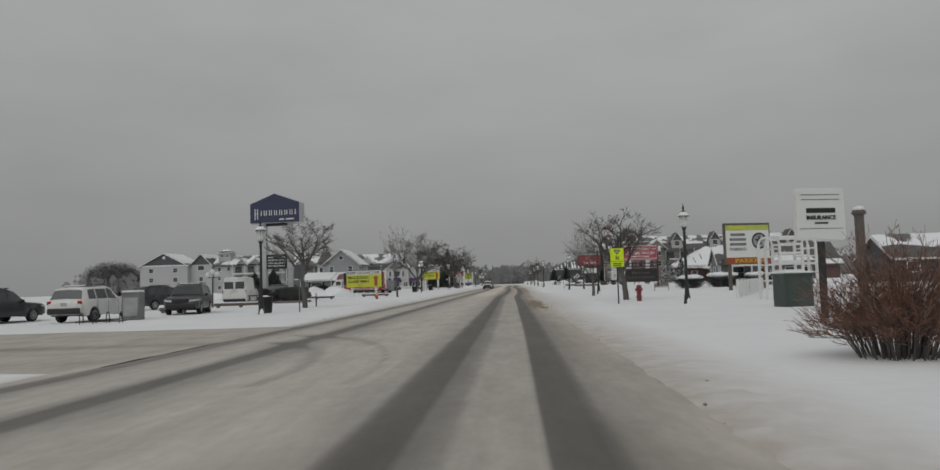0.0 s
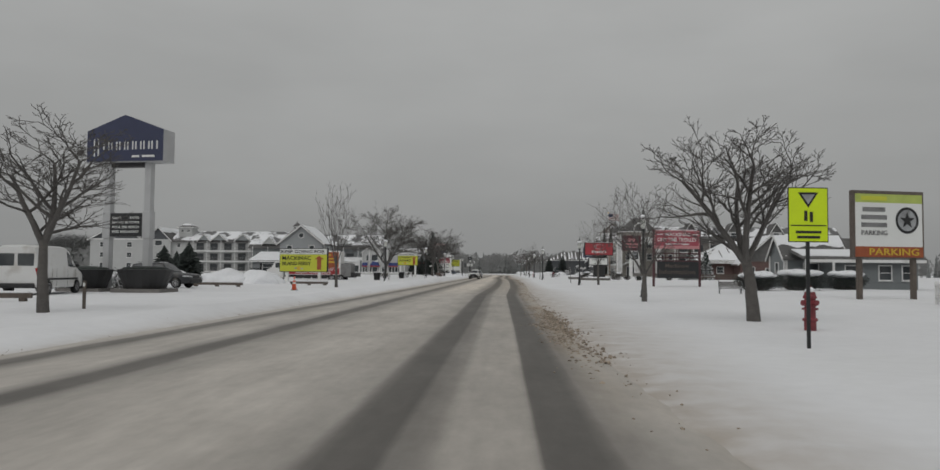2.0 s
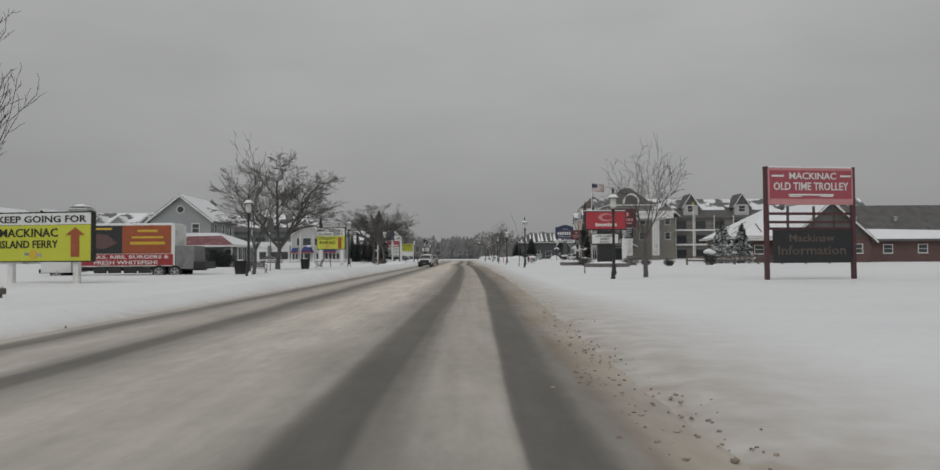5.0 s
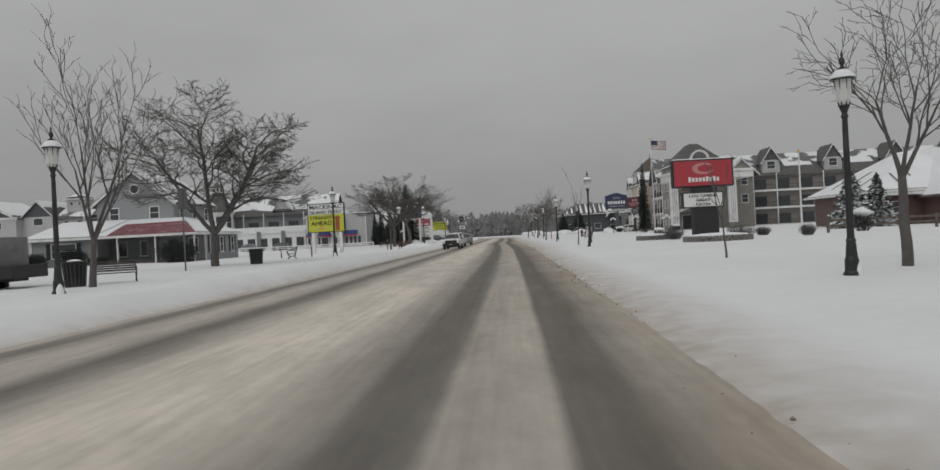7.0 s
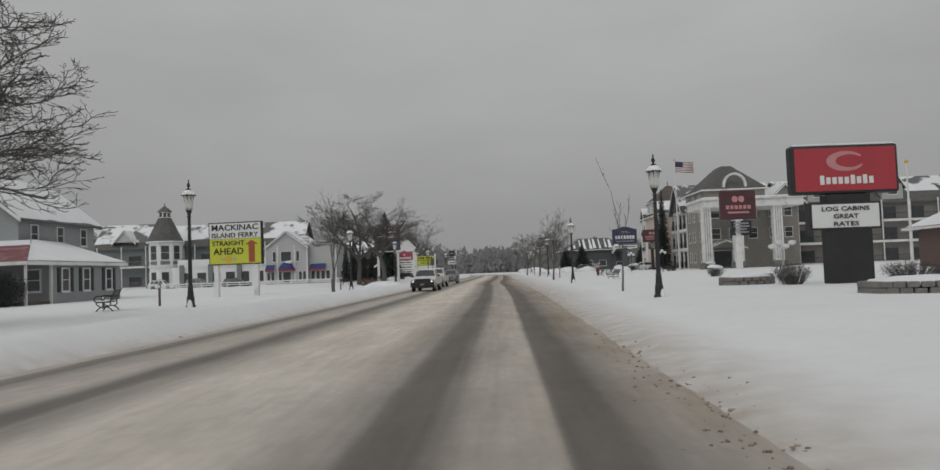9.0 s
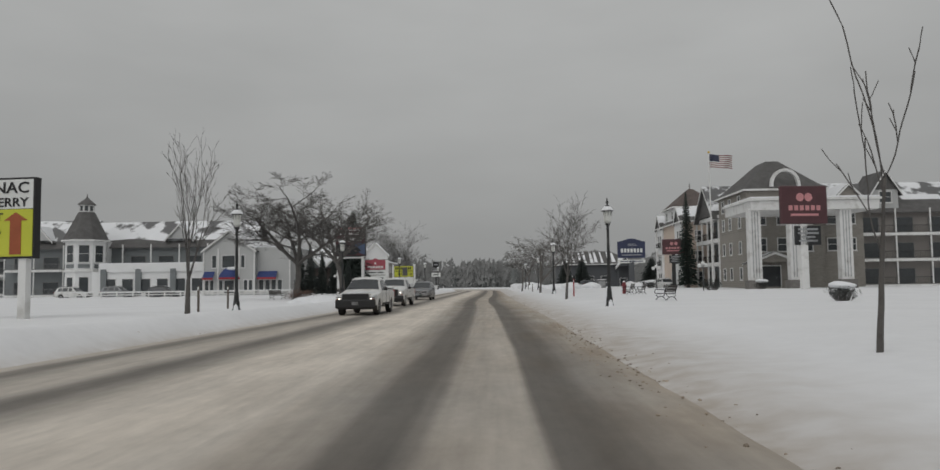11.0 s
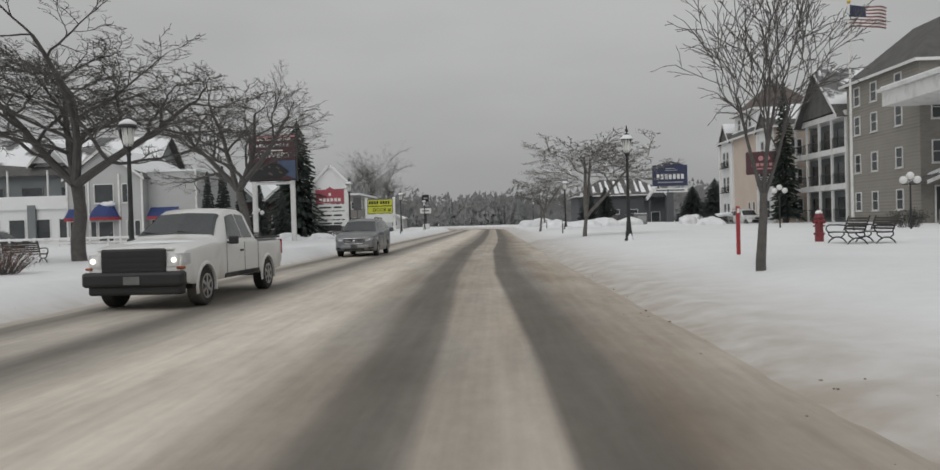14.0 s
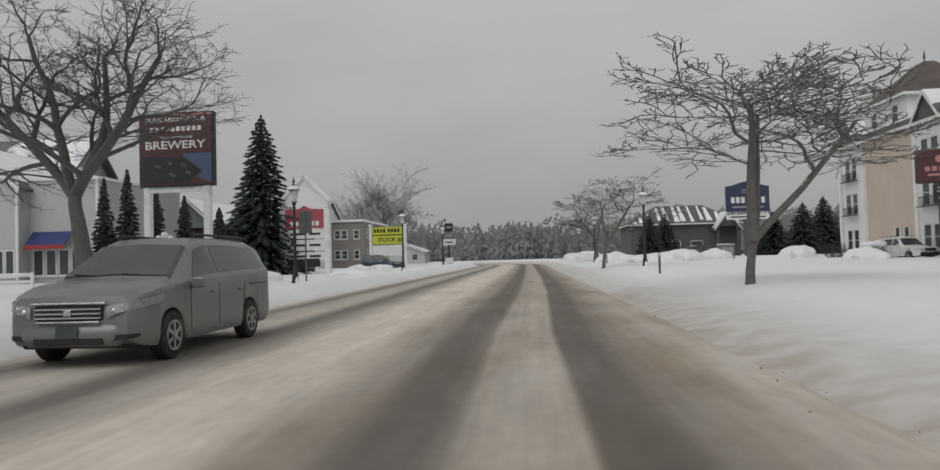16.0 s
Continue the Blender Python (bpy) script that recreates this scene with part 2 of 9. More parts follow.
M = dict(
    roofsnow=mat("roof_snow", (0.82, 0.83, 0.85), 0.7, var=0.05, scale=0.5, fine=9, bump=0.3),
    pile=mat("piled_snow", (0.8, 0.81, 0.83), 0.75, var=0.08, scale=1.2, fine=7, bump=0.6),
    chunk=mat("dirty_snow_chunk", (0.3, 0.248, 0.195), 0.85, var=0.35, scale=6, fine=40, bump=0.5, isle=0.3),
    black=mat("black_iron_paint", (0.018, 0.019, 0.02), 0.45, var=0.3, scale=3, fine=60, bump=0.08, dirt=(0.06, 0.055, 0.05)),
    plastic=mat("black_plastic", (0.022, 0.022, 0.023), 0.55, var=0.25, fine=80),
    white=mat("white_paint", (0.74, 0.74, 0.73), 0.55, var=0.06, scale=1.2, fine=18, bump=0.08, dirt=(0.55, 0.54, 0.52)),
    glass=mat("dark_window_glass", (0.06, 0.066, 0.07), 0.08, var=0.3, scale=0.8, bump=0, spec=0.6),
    lampglass=mat("frosted_lamp_glass", (0.62, 0.63, 0.6), 0.3, var=0.08, scale=6, bump=0.05),
    bark=mat("grey_brown_bark", (0.11, 0.102, 0.095), 0.9, var=0.3, scale=5, fine=45, bump=0.8, snow=0.0),
    barksnow=mat("bark_with_snow", (0.15, 0.14, 0.13), 0.9, var=0.3, scale=5, fine=45, bump=0.8, snow=0.3),
    twig=mat("dark_twigs", (0.1, 0.094, 0.089), 0.9, var=0.25, scale=4, bump=0.2, snow=0.02),
    needle=mat("spruce_needles", (0.03, 0.042, 0.035), 0.85, var=0.4, scale=1.5, fine=20, bump=0.3, isle=0.3, snow=0.0),
    needlesnow=mat("snowy_spruce_needles", (0.03, 0.042, 0.035), 0.85, var=0.4, scale=1.5, fine=20, bump=0.3, isle=0.3, snow=0.42),
    yew=mat("dark_evergreen", (0.034, 0.042, 0.038), 0.9, var=0.4, scale=2, isle=0.35),
    # distance haze put into the base colour: paler, greyer than the near trees
    wood=mat("hazed_far_wood", (0.25, 0.252, 0.248), 0.95, var=0.16, scale=0.2, isle=0.1, bump=0),
    woodfir=mat("hazed_far_fir", (0.17, 0.18, 0.177), 0.95, var=0.16, scale=0.2, isle=0.1, bump=0),
    brush=mat("russet_shrub", (0.2, 0.11, 0.08), 0.9, var=0.4, scale=5, isle=0.4, bump=0.2),
    timber=mat("weathered_timber", (0.12, 0.1, 0.085), 0.85, var=0.3, scale=3, fine=40, bump=0.5),
    slat=mat("dark_bench_slat", (0.055, 0.048, 0.042), 0.7, var=0.3, scale=4, fine=50, bump=0.4),
    grey=siding("grey_clapboard", (0.3, 0.315, 0.32)),
    greydark=siding("slate_grey_clapboard", (0.19, 0.205, 0.21)),
    cream=siding("pale_grey_clapboard", (0.46, 0.465, 0.46)),
    offwhite=siding("white_clapboard", (0.78, 0.785, 0.785)),
    tan=bricks("tan_split_stone", (0.28, 0.262, 0.235), (0.3, 0.28, 0.25), 0.4),
    peach=mat("peach_stucco", (0.6, 0.5, 0.425), 0.85, var=0.08, scale=0.5, fine=20, bump=0.4),
    brick=bricks("red_brick", (0.13, 0.076, 0.07), (0.2, 0.17, 0.15)),
    darkwall=siding("charcoal_siding", (0.085, 0.09, 0.098)),
    shingle=mat("charcoal_shingle", (0.115, 0.112, 0.11), 0.9, var=0.3, scale=1.0, fine=10, bump=0.6),
    brownroof=mat("brown_shingle", (0.12, 0.098, 0.09), 0.9, var=0.3, scale=1.0, fine=10, bump=0.6),
    redroof=mat("dusty_red_roof", (0.2, 0.07, 0.08), 0.8, var=0.2, scale=0.8, fine=10, bump=0.3, dirt=(0.36, 0.25, 0.26)),
    stone=mat("grey_stone", (0.19, 0.18, 0.17), 0.9, var=0.3, scale=3, fine=20, bump=0.8),
    navy=mat("navy_sign_face", (0.038, 0.045, 0.092), 0.4, var=0.15, scale=1, bump=0.03),
    blue=mat("blue_awning", (0.03, 0.05, 0.17), 0.7, var=0.15, scale=2, bump=0.2),
    red=mat("red_sign_face", (0.4, 0.045, 0.058), 0.4, var=0.1, scale=0.8, bump=0.03),
    fadedred=mat("sun_faded_red_face", (0.36, 0.075, 0.1), 0.5, var=0.14, scale=0.8, bump=0.04),
    maroon=mat("maroon_sign_face", (0.082, 0.033, 0.038), 0.5, var=0.2, scale=1, bump=0.05),
    redpaint=mat("faded_red_paint", (0.33, 0.03, 0.035), 0.5, var=0.25, scale=4, fine=40, bump=0.2),
    oxred=mat("weathered_hydrant_red", (0.2, 0.035, 0.042), 0.55, var=0.3, scale=4, fine=30, bump=0.15),
    rust=mat("rust_red_print", (0.32, 0.08, 0.03), 0.55, var=0.25, scale=1.5, bump=0.05),
    orange=mat("orange_plastic", (0.75, 0.11, 0.04), 0.5, var=0.12, scale=5),
    yellow=mat("yellow_sign_face", (0.54, 0.56, 0.05), 0.45, var=0.07, scale=1, bump=0.03),
    lime=mat("fluorescent_sign_film", (0.56, 0.72, 0.01), 0.4, var=0.06, scale=3, bump=0.03, emit=0.08),
    fadedlime=mat("faded_green_print", (0.42, 0.5, 0.12), 0.5, var=0.15, scale=1.5, bump=0.03),
    signback=mat("dull_sign_back", (0.1, 0.1, 0.105), 0.6, var=0.2, scale=3, bump=0.05),
    cand=mat("white_sign_face", (0.72, 0.73, 0.71), 0.45, var=0.05, scale=1, bump=0.03),
    ink=mat("black_ink", (0.015, 0.015, 0.016), 0.6, var=0.2),
    reader=mat("dark_display_face", (0.025, 0.026, 0.028), 0.35, var=0.2, scale=2),
    pink=mat("faded_sign_border", (0.55, 0.25, 0.26), 0.5, var=0.15, scale=2),
    gold=mat("yellow_print", (0.6, 0.4, 0.04), 0.5, var=0.1, scale=4),
    slate=mat("slate_blue_print", (0.07, 0.1, 0.17), 0.5, var=0.2, scale=1.5, bump=0.03),
    alu=mat("bare_metal", (0.42, 0.43, 0.44), 0.45, metal=0.8, var=0.2, scale=3, dirt=(0.2, 0.2, 0.2)),
    pole=mat("pale_painted_pole", (0.45, 0.455, 0.46), 0.5, var=0.1, scale=1.2, fine=25),
    rubber=mat("tyre_rubber", (0.02, 0.02, 0.02), 0.85, var=0.3, scale=6, dirt=(0.12, 0.11, 0.1)),
    rim=mat("alloy_rim", (0.45, 0.45, 0.46), 0.35, metal=0.9, var=0.2, scale=6, dirt=(0.2, 0.18, 0.16)),
    chrome=mat("chrome", (0.6, 0.6, 0.61), 0.18, metal=1.0, var=0.1),
    paintw=mat("white_car_paint", (0.7, 0.7, 0.69), 0.3, var=0.04, scale=1, bump=0, dirt=(0.5, 0.48, 0.45)),
    paints=mat("silver_grey_car_paint", (0.21, 0.218, 0.228), 0.3, metal=0.35, var=0.06, scale=1, bump=0, dirt=(0.24, 0.235, 0.23)),
    paintn=mat("dark_blue_car_paint", (0.03, 0.05, 0.085), 0.3, var=0.06, scale=1, bump=0, dirt=(0.2, 0.2, 0.2)),
    headlamp=mat("clear_headlamp", (0.3, 0.31, 0.32), 0.12, metal=0.3, var=0.35, scale=14, bump=0.3),
    taupe=siding("taupe_siding", (0.24, 0.222, 0.208)),
    paintd=mat("dark_car_paint", (0.03, 0.032, 0.036), 0.3, var=0.15, scale=1, bump=0, dirt=(0.09, 0.085, 0.08)),
    lens=mat("clear_lamp_lens", (0.52, 0.53, 0.54), 0.15, var=0.2, scale=8),
    lit=mat("lit_headlamp", (1.0, 0.93, 0.8), 0.2, var=0.05, scale=8, emit=1.8),
    tail=mat("red_tail_lens", (0.35, 0.015, 0.015), 0.2, var=0.2, scale=8),
    flagred=mat("flag_red", (0.24, 0.1, 0.1), 0.8), flagblue=mat("flag_blue", (0.045, 0.05, 0.085), 0.8),
    boxgreen=mat("dark_green_enamel", (0.05, 0.07, 0.062), 0.5, var=0.15, scale=2, bump=0.05, dirt=(0.09, 0.1, 0.09)),
    truckgrey=mat("dull_truck_body", (0.2, 0.2, 0.2), 0.6, var=0.2, scale=2, dirt=(0.1, 0.1, 0.1)),
)


def patchy_snow(name, roof):
    """Snow that has slid or blown off in places, so that the shingles show."""
    m = mat(name, (0.82, 0.83, 0.85), 0.75, var=0.05, scale=0.5, fine=9, bump=0.3)
    n, l = m.node_tree.nodes, m.node_tree.links
    b = n["Principled BSDF"]
    tc = n.new("ShaderNodeTexCoord")
    t = n.new("ShaderNodeTexNoise")
    t.inputs["Scale"].default_value, t.inputs["Detail"].default_value, t.inputs["Roughness"].default_value = 0.3, 6, 0.55
    l.new(tc.outputs["Object"], t.inputs["Vector"])
    mr = n.new("ShaderNodeMapRange")
    mr.inputs[1].default_value, mr.inputs[2].default_value, mr.inputs[3].default_value, mr.inputs[4].default_value = 0.5, 0.56, 0.0, 1.0
    l.new(t.outputs["Fac"], mr.inputs[0])
    mx = n.new("ShaderNodeMix")
    mx.data_type = "RGBA"
    l.new(mr.outputs[0], mx.inputs[0])
    l.new(b.inputs["Base Color"].links[0].from_socket, mx.inputs[6])
    mx.inputs[7].default_value = (*roof, 1)
    l.new(mx.outputs[2], b.inputs["Base Color"])
    return m


M["patchsnow"] = patchy_snow("patchy_roof_snow", (0.15, 0.15, 0.152))


def snow_ground(name):
    m = mat(name, (0.8, 0.805, 0.82), 0.8, var=0.05, scale=0.25, fine=3.0, bump=0)
    n, l = m.node_tree.nodes, m.node_tree.links
    b = n["Principled BSDF"]
    tc = n.new("ShaderNodeTexCoord")
    hs = []
    for sc, st, di in ((0.7, 0.1, 0.1), (5.0, 0.07, 0.02), (45.0, 0.25, 0.005)):
        t = n.new("ShaderNodeTexNoise")
        t.inputs["Scale"].default_value, t.inputs["Detail"].default_value = sc, 5
        l.new(tc.outputs["Object"], t.inputs["Vector"])
        bp = n.new("ShaderNodeBump")
        bp.inputs["Strength"].default_value, bp.inputs["Distance"].default_value = st, di
        l.new(t.outputs["Fac"], bp.inputs["Height"])
        if hs:
            l.new(hs[-1].outputs[0], bp.inputs["Normal"])
        hs.append(bp)
    l.new(hs[-1].outputs[0], b.inputs["Normal"])
    # salt and sand thrown up beside the carriageway
    at = n.new("ShaderNodeAttribute")
    at.attribute_name = "splash"
    t = n.new("ShaderNodeTexNoise")
    t.inputs["Scale"].default_value, t.inputs["Detail"].default_value = 1.7, 8
    l.new(tc.outputs["Object"], t.inputs["Vector"])
    mr = n.new("ShaderNodeMapRange")
    mr.inputs[1].default_value, mr.inputs[2].default_value, mr.inputs[3].default_value = 0.32, 0.66, 0.55
    l.new(t.outputs["Fac"], mr.inputs[0])
    k = n.new("ShaderNodeMath")
    k.operation = "MULTIPLY"
    l.new(mr.outputs[0], k.inputs[0])
    l.new(at.outputs["Fac"], k.inputs[1])
    mx = n.new("ShaderNodeMix")
    mx.data_type = "RGBA"
    l.new(k.outputs[0], mx.inputs[0])
    l.new(b.inputs["Base Color"].links[0].from_socket, mx.inputs[6])
    mx.inputs[7].default_value = (0.37, 0.31, 0.248, 1)
    l.new(mx.outputs[2], b.inputs["Base Color"])
    return m


def slush_road(name):
    """Packed snow with bare wheel tracks and sand-brown slush; 'lane' is metres across from the wheel path's middle, 'sand' how brown the stretch is."""
    m = bpy.data.materials.new(name)
    m.use_nodes = True
    n, l = m.node_tree.nodes, m.node_tree.links
    b = n["Principled BSDF"]
    b.inputs["Roughness"].default_value = 0.75
    tc = n.new("ShaderNodeTexCoord")
    mp = n.new("ShaderNodeMapping")
    mp.inputs["Scale"].default_value = (1.0, 0.12, 1.0)
    l.new(tc.outputs["Object"], mp.inputs[0])
    wob = n.new("ShaderNodeTexNoise")
    wob.inputs["Scale"].default_value, wob.inputs["Detail"].default_value = 1.3, 6
    l.new(mp.outputs[0], wob.inputs["Vector"])
    at = n.new("ShaderNodeAttribute")
    at.attribute_name = "lane"
    sh = n.new("ShaderNodeMath")
    sh.operation = "MULTIPLY_ADD"
    sh.inputs[1].default_value = 0.07
    l.new(wob.outputs["Fac"], sh.inputs[0])
    l.new(at.outputs["Fac"], sh.inputs[2])
    mr = n.new("ShaderNodeMapRange")
    mr.inputs[1].default_value, mr.inputs[2].default_value = -8.9, 3.1
    l.new(sh.outputs[0], mr.inputs[0])
    # fresh stretch: crisp bare tracks; worn stretch: broad brown slush with faint tracks
    fresh = ((-8.6, .56), (-8.0, .5), (-7.85, .22), (-7.5, .18), (-7.3, .36), (-6.9, .5), (-6.1, .5), (-5.8, .34), (-5.65, .15), (-5.25, .17), (-5.1, .34), (-4.2, .47), (-2.6, .5),
             (-2.05, .45), (-1.65, .4), (-1.52, .17), (-1.4, .13), (-0.98, .125), (-0.9, .23), (-0.62, .27), (-0.54, .37), (-0.48, .43), (0.24, .43), (0.29, .36), (0.32, .125), (0.8, .125), (0.92, .2), (1.0, .31), (1.5, .38), (2.0, .46), (2.6, .52))
    worn = ((-8.6, .55), (-8.0, .48), (-7.85, .28), (-7.5, .2), (-7.2, .34), (-6.7, .5), (-6.1, .48), (-5.75, .28), (-5.5, .17), (-5.15, .22), (-4.7, .4), (-4.1, .72), (-2.8, .72),
            (-2.35, .54), (-2.0, .37), (-1.7, .31), (-1.5, .21), (-1.4, .175), (-0.92, .165), (-0.8, .2), (-0.72, .33), (-0.66, .44), (-0.3, .43), (-0.1, .5), (0.24, .5), (0.31, .36), (0.36, .175), (0.98, .165), (1.12, .24), (1.6, .4), (2.3, .52))
    ramps = []
    for stops, tint in ((fresh, (1, 0.94, 0.865)), (worn, (1, 0.905, 0.79))):
        cr = n.new("ShaderNodeValToRGB")
        e = cr.color_ramp.elements
        while len(e) < len(stops):
            e.new(0.5)
        for k, (x, v) in enumerate(stops):
            e[k].position = (x + 9) / 12
            e[k].color = (v * tint[0], v * tint[1], v * tint[2], 1)
        l.new(mr.outputs[0], cr.inputs[0])
        ramps.append(cr)
    wa = n.new("ShaderNodeAttribute")
    wa.attribute_name = "worn"
    pick = n.new("ShaderNodeMix")
    pick.data_type = "RGBA"
    l.new(wa.outputs["Fac"], pick.inputs[0])
    l.new(ramps[0].outputs[0], pick.inputs[6])
    l.new(ramps[1].outputs[0], pick.inputs[7])
    # streaks drawn out along the wheels' way
    stv = n.new("ShaderNodeMapping")
    stv.inputs["Scale"].default_value = (1.0, 0.07, 1.0)
    l.new(tc.outputs["Object"], stv.inputs[0])
    stn = n.new("ShaderNodeTexNoise")
    stn.inputs["Scale"].default_value, stn.inputs["Detail"].default_value = 4.0, 6
    l.new(stv.outputs[0], stn.inputs["Vector"])
    str_ = n.new("ShaderNodeMapRange")
    str_.inputs[1].default_value, str_.inputs[2].default_value, str_.inputs[3].default_value, str_.inputs[4].default_value = 0.3, 0.7, 0.94, 1.05
    l.new(stn.outputs["Fac"], str_.inputs[0])
    # the worn stretch is drawn out into finer, stronger lines
    fine = n.new("ShaderNodeTexNoise")
    fine.inputs["Scale"].default_value, fine.inputs["Detail"].default_value = 7.0, 5
    thin = n.new("ShaderNodeMapping")
    thin.inputs["Scale"].default_value = (1.0, 0.035, 1.0)
    l.new(tc.outputs["Object"], thin.inputs[0])
    l.new(thin.outputs[0], fine.inputs["Vector"])
    lines = n.new("ShaderNodeMapRange")
    lines.inputs[1].default_value, lines.inputs[2].default_value, lines.inputs[3].default_value, lines.inputs[4].default_value = 0.32, 0.68, 0.88, 1.08
    l.new(fine.outputs["Fac"], lines.inputs[0])
    amt = n.new("ShaderNodeMix")
    l.new(wa.outputs["Fac"], amt.inputs[0])
    l.new(str_.outputs[0], amt.inputs[2])
    l.new(lines.outputs[0], amt.inputs[3])
    cr = n.new("ShaderNodeHueSaturation")
    l.new(pick.outputs[2], cr.inputs["Color"])
    l.new(amt.outputs[0], cr.inputs["Value"])
    # brown sand on some stretches
    sd = n.new("ShaderNodeAttribute")
    sd.attribute_name = "sand"
    nz = n.new("ShaderNodeTexNoise")
    nz.inputs["Scale"].default_value, nz.inputs["Detail"].default_value = 0.8, 7
    mp2 = n.new("ShaderNodeMapping")
    mp2.inputs["Scale"].default_value = (1.0, 0.25, 1.0)
    l.new(tc.outputs["Object"], mp2.inputs[0])
    l.new(mp2.outputs[0], nz.inputs["Vector"])
    nr = n.new("ShaderNodeMapRange")
    nr.inputs[1].default_value, nr.inputs[2].default_value = 0.3, 0.65
    l.new(nz.outputs["Fac"], nr.inputs[0])
    k = n.new("ShaderNodeMath")
    k.operation = "MULTIPLY"
    l.new(nr.outputs[0], k.inputs[0])
    l.new(sd.outputs["Fac"], k.inputs[1])
    mx = n.new("ShaderNodeMix")
    mx.data_type, mx.blend_type = "RGBA", "MULTIPLY"
    l.new(k.outputs[0], mx.inputs[0])
    l.new(cr.outputs[0], mx.inputs[6])
    mx.inputs[7].default_value = (0.72, 0.615, 0.5, 1)
    # loose snow blown over everything
    fl = n.new("ShaderNodeTexNoise")
    fl.inputs["Scale"].default_value, fl.inputs["Detail"].default_value = 5.0, 14
    fl.inputs["Roughness"].default_value = 0.62
    mp3 = n.new("ShaderNodeMapping")
    mp3.inputs["Scale"].default_value = (1.0, 0.42, 1.0)
    l.new(tc.outputs["Object"], mp3.inputs[0])
    l.new(mp3.outputs[0], fl.inputs["Vector"])
    fr = n.new("ShaderNodeMapRange")
    fr.inputs[1].default_value, fr.inputs[2].default_value, fr.inputs[3].default_value, fr.inputs[4].default_value = 0.28, 0.74, 0.9, 1.08
    l.new(fl.outputs["Fac"], fr.inputs[0])
    # blotches where the slush lies thicker or is worn through
    bl = n.new("ShaderNodeTexNoise")
    bl.inputs["Scale"].default_value, bl.inputs["Detail"].default_value = 1.1, 5
    bl.inputs["Roughness"].default_value = 0.6
    mp4 = n.new("ShaderNodeMapping")
    mp4.inputs["Scale"].default_value = (1.0, 0.3, 1.0)
    l.new(tc.outputs["Object"], mp4.inputs[0])
    l.new(mp4.outputs[0], bl.inputs["Vector"])
    br = n.new("ShaderNodeMapRange")
    br.inputs[1].default_value, br.inputs[2].default_value, br.inputs[3].default_value, br.inputs[4].default_value = 0.3, 0.7, 0.84, 1.14
    l.new(bl.outputs["Fac"], br.inputs[0])
    tw = n.new("ShaderNodeMath")
    tw.operation = "MULTIPLY"
    l.new(fr.outputs[0], tw.inputs[0])
    l.new(br.outputs[0], tw.inputs[1])
    hs = n.new("ShaderNodeHueSaturation")
    l.new(tw.outputs[0], hs.inputs["Value"])
    l.new(mx.outputs[2], hs.inputs["Color"])
    l.new(hs.outputs[0], b.inputs["Base Color"])
    bp = n.new("ShaderNodeBump")
    bp.inputs["Strength"].default_value, bp.inputs["Distance"].default_value = 0.4, 0.014
    l.new(fl.outputs["Fac"], bp.inputs["Height"])
    l.new(bp.outputs[0], b.inputs["Normal"])
    return m


M["ground"], M["road"] = snow_ground("fresh_snow"), slush_road("slushy_road")

# ---------------------------------------------------------------- mesh helpers
def box(bm, x, y, z, sx, sy, sz, rz=0.0, rx=0.0, ry=0.0, bev=0.0):
    """A box by its middle and sizes, turned by degrees, with bevelled edges if asked."""
    g = bmesh.ops.create_cube(bm, size=1.0, matrix=pose(x, y, z, rx, ry, rz) @ Matrix.Diagonal((sx, sy, sz, 1)))
    if bev:
        ed = list({e for v in g["verts"] for e in v.link_edges})
        bmesh.ops.bevel(bm, geom=ed, offset=bev, segments=2, affect="EDGES", profile=0.5)
    return bm


def tube(bm, p, q, r0, r1, n=8, cap=True):
    p, q = Vector(p), Vector(q)
    d = (q - p)
    m = Matrix.Translation((p + q) / 2) @ d.to_track_quat("Z", "Y").to_matrix().to_4x4()
    bmesh.ops.create_cone(bm, cap_ends=cap, segments=n, radius1=max(r0, 1e-4), radius2=max(r1, 1e-4), depth=d.length, matrix=m)
    return bm


def lathe(bm, prof, n=14, x=0.0, y=0.0, z=0.0):
    """A turned body from (radius, height) pairs."""
    rings = []
    for r, h in prof:
        rings.append([bm.verts.new((x + r * math.cos(2 * math.pi * k / n), y + r * math.sin(2 * math.pi * k / n), z + h)) for k in range(n)])
    for a, b in zip(rings, rings[1:]):
        for k in range(n):
            bm.faces.new((a[k], a[(k + 1) % n], b[(k + 1) % n], b[k]))
    bm.faces.new(rings[0][::-1])
    bm.faces.new(rings[-1])
    return bm


def prism(bm, pts, y0, y1):
    """An outline in x and z, given counter-clockwise seen from -y, pulled from y0 to y1."""
    a = [bm.verts.new((x, y0, z)) for x, z in pts]
    b = [bm.verts.new((x, y1, z)) for x, z in pts]
    bm.faces.new(a)
    bm.faces.new(b[::-1])
    for k in range(len(pts)):
        j = (k + 1) % len(pts)
        bm.faces.new((a[j], a[k], b[k], b[j]))
    return bm


def B():
    return bmesh.new()


def mesh_of(name, bm, material, smooth=None):
    bmesh.ops.recalc_face_normals(bm, faces=bm.faces)
    me = bpy.data.meshes.new(name)
    bm.to_mesh(me)
    bm.free()
    me.materials.append(material)
    if smooth:
        me.polygons.foreach_set("use_smooth", [True] * len(me.polygons))
    return me


def part(name, bm, material, parent, label="", smooth=False):
    ob = new(name, mesh_of(name, bm, material, smooth))
    ob.parent = parent
    if label:
        tagged(ob, label)
    return ob


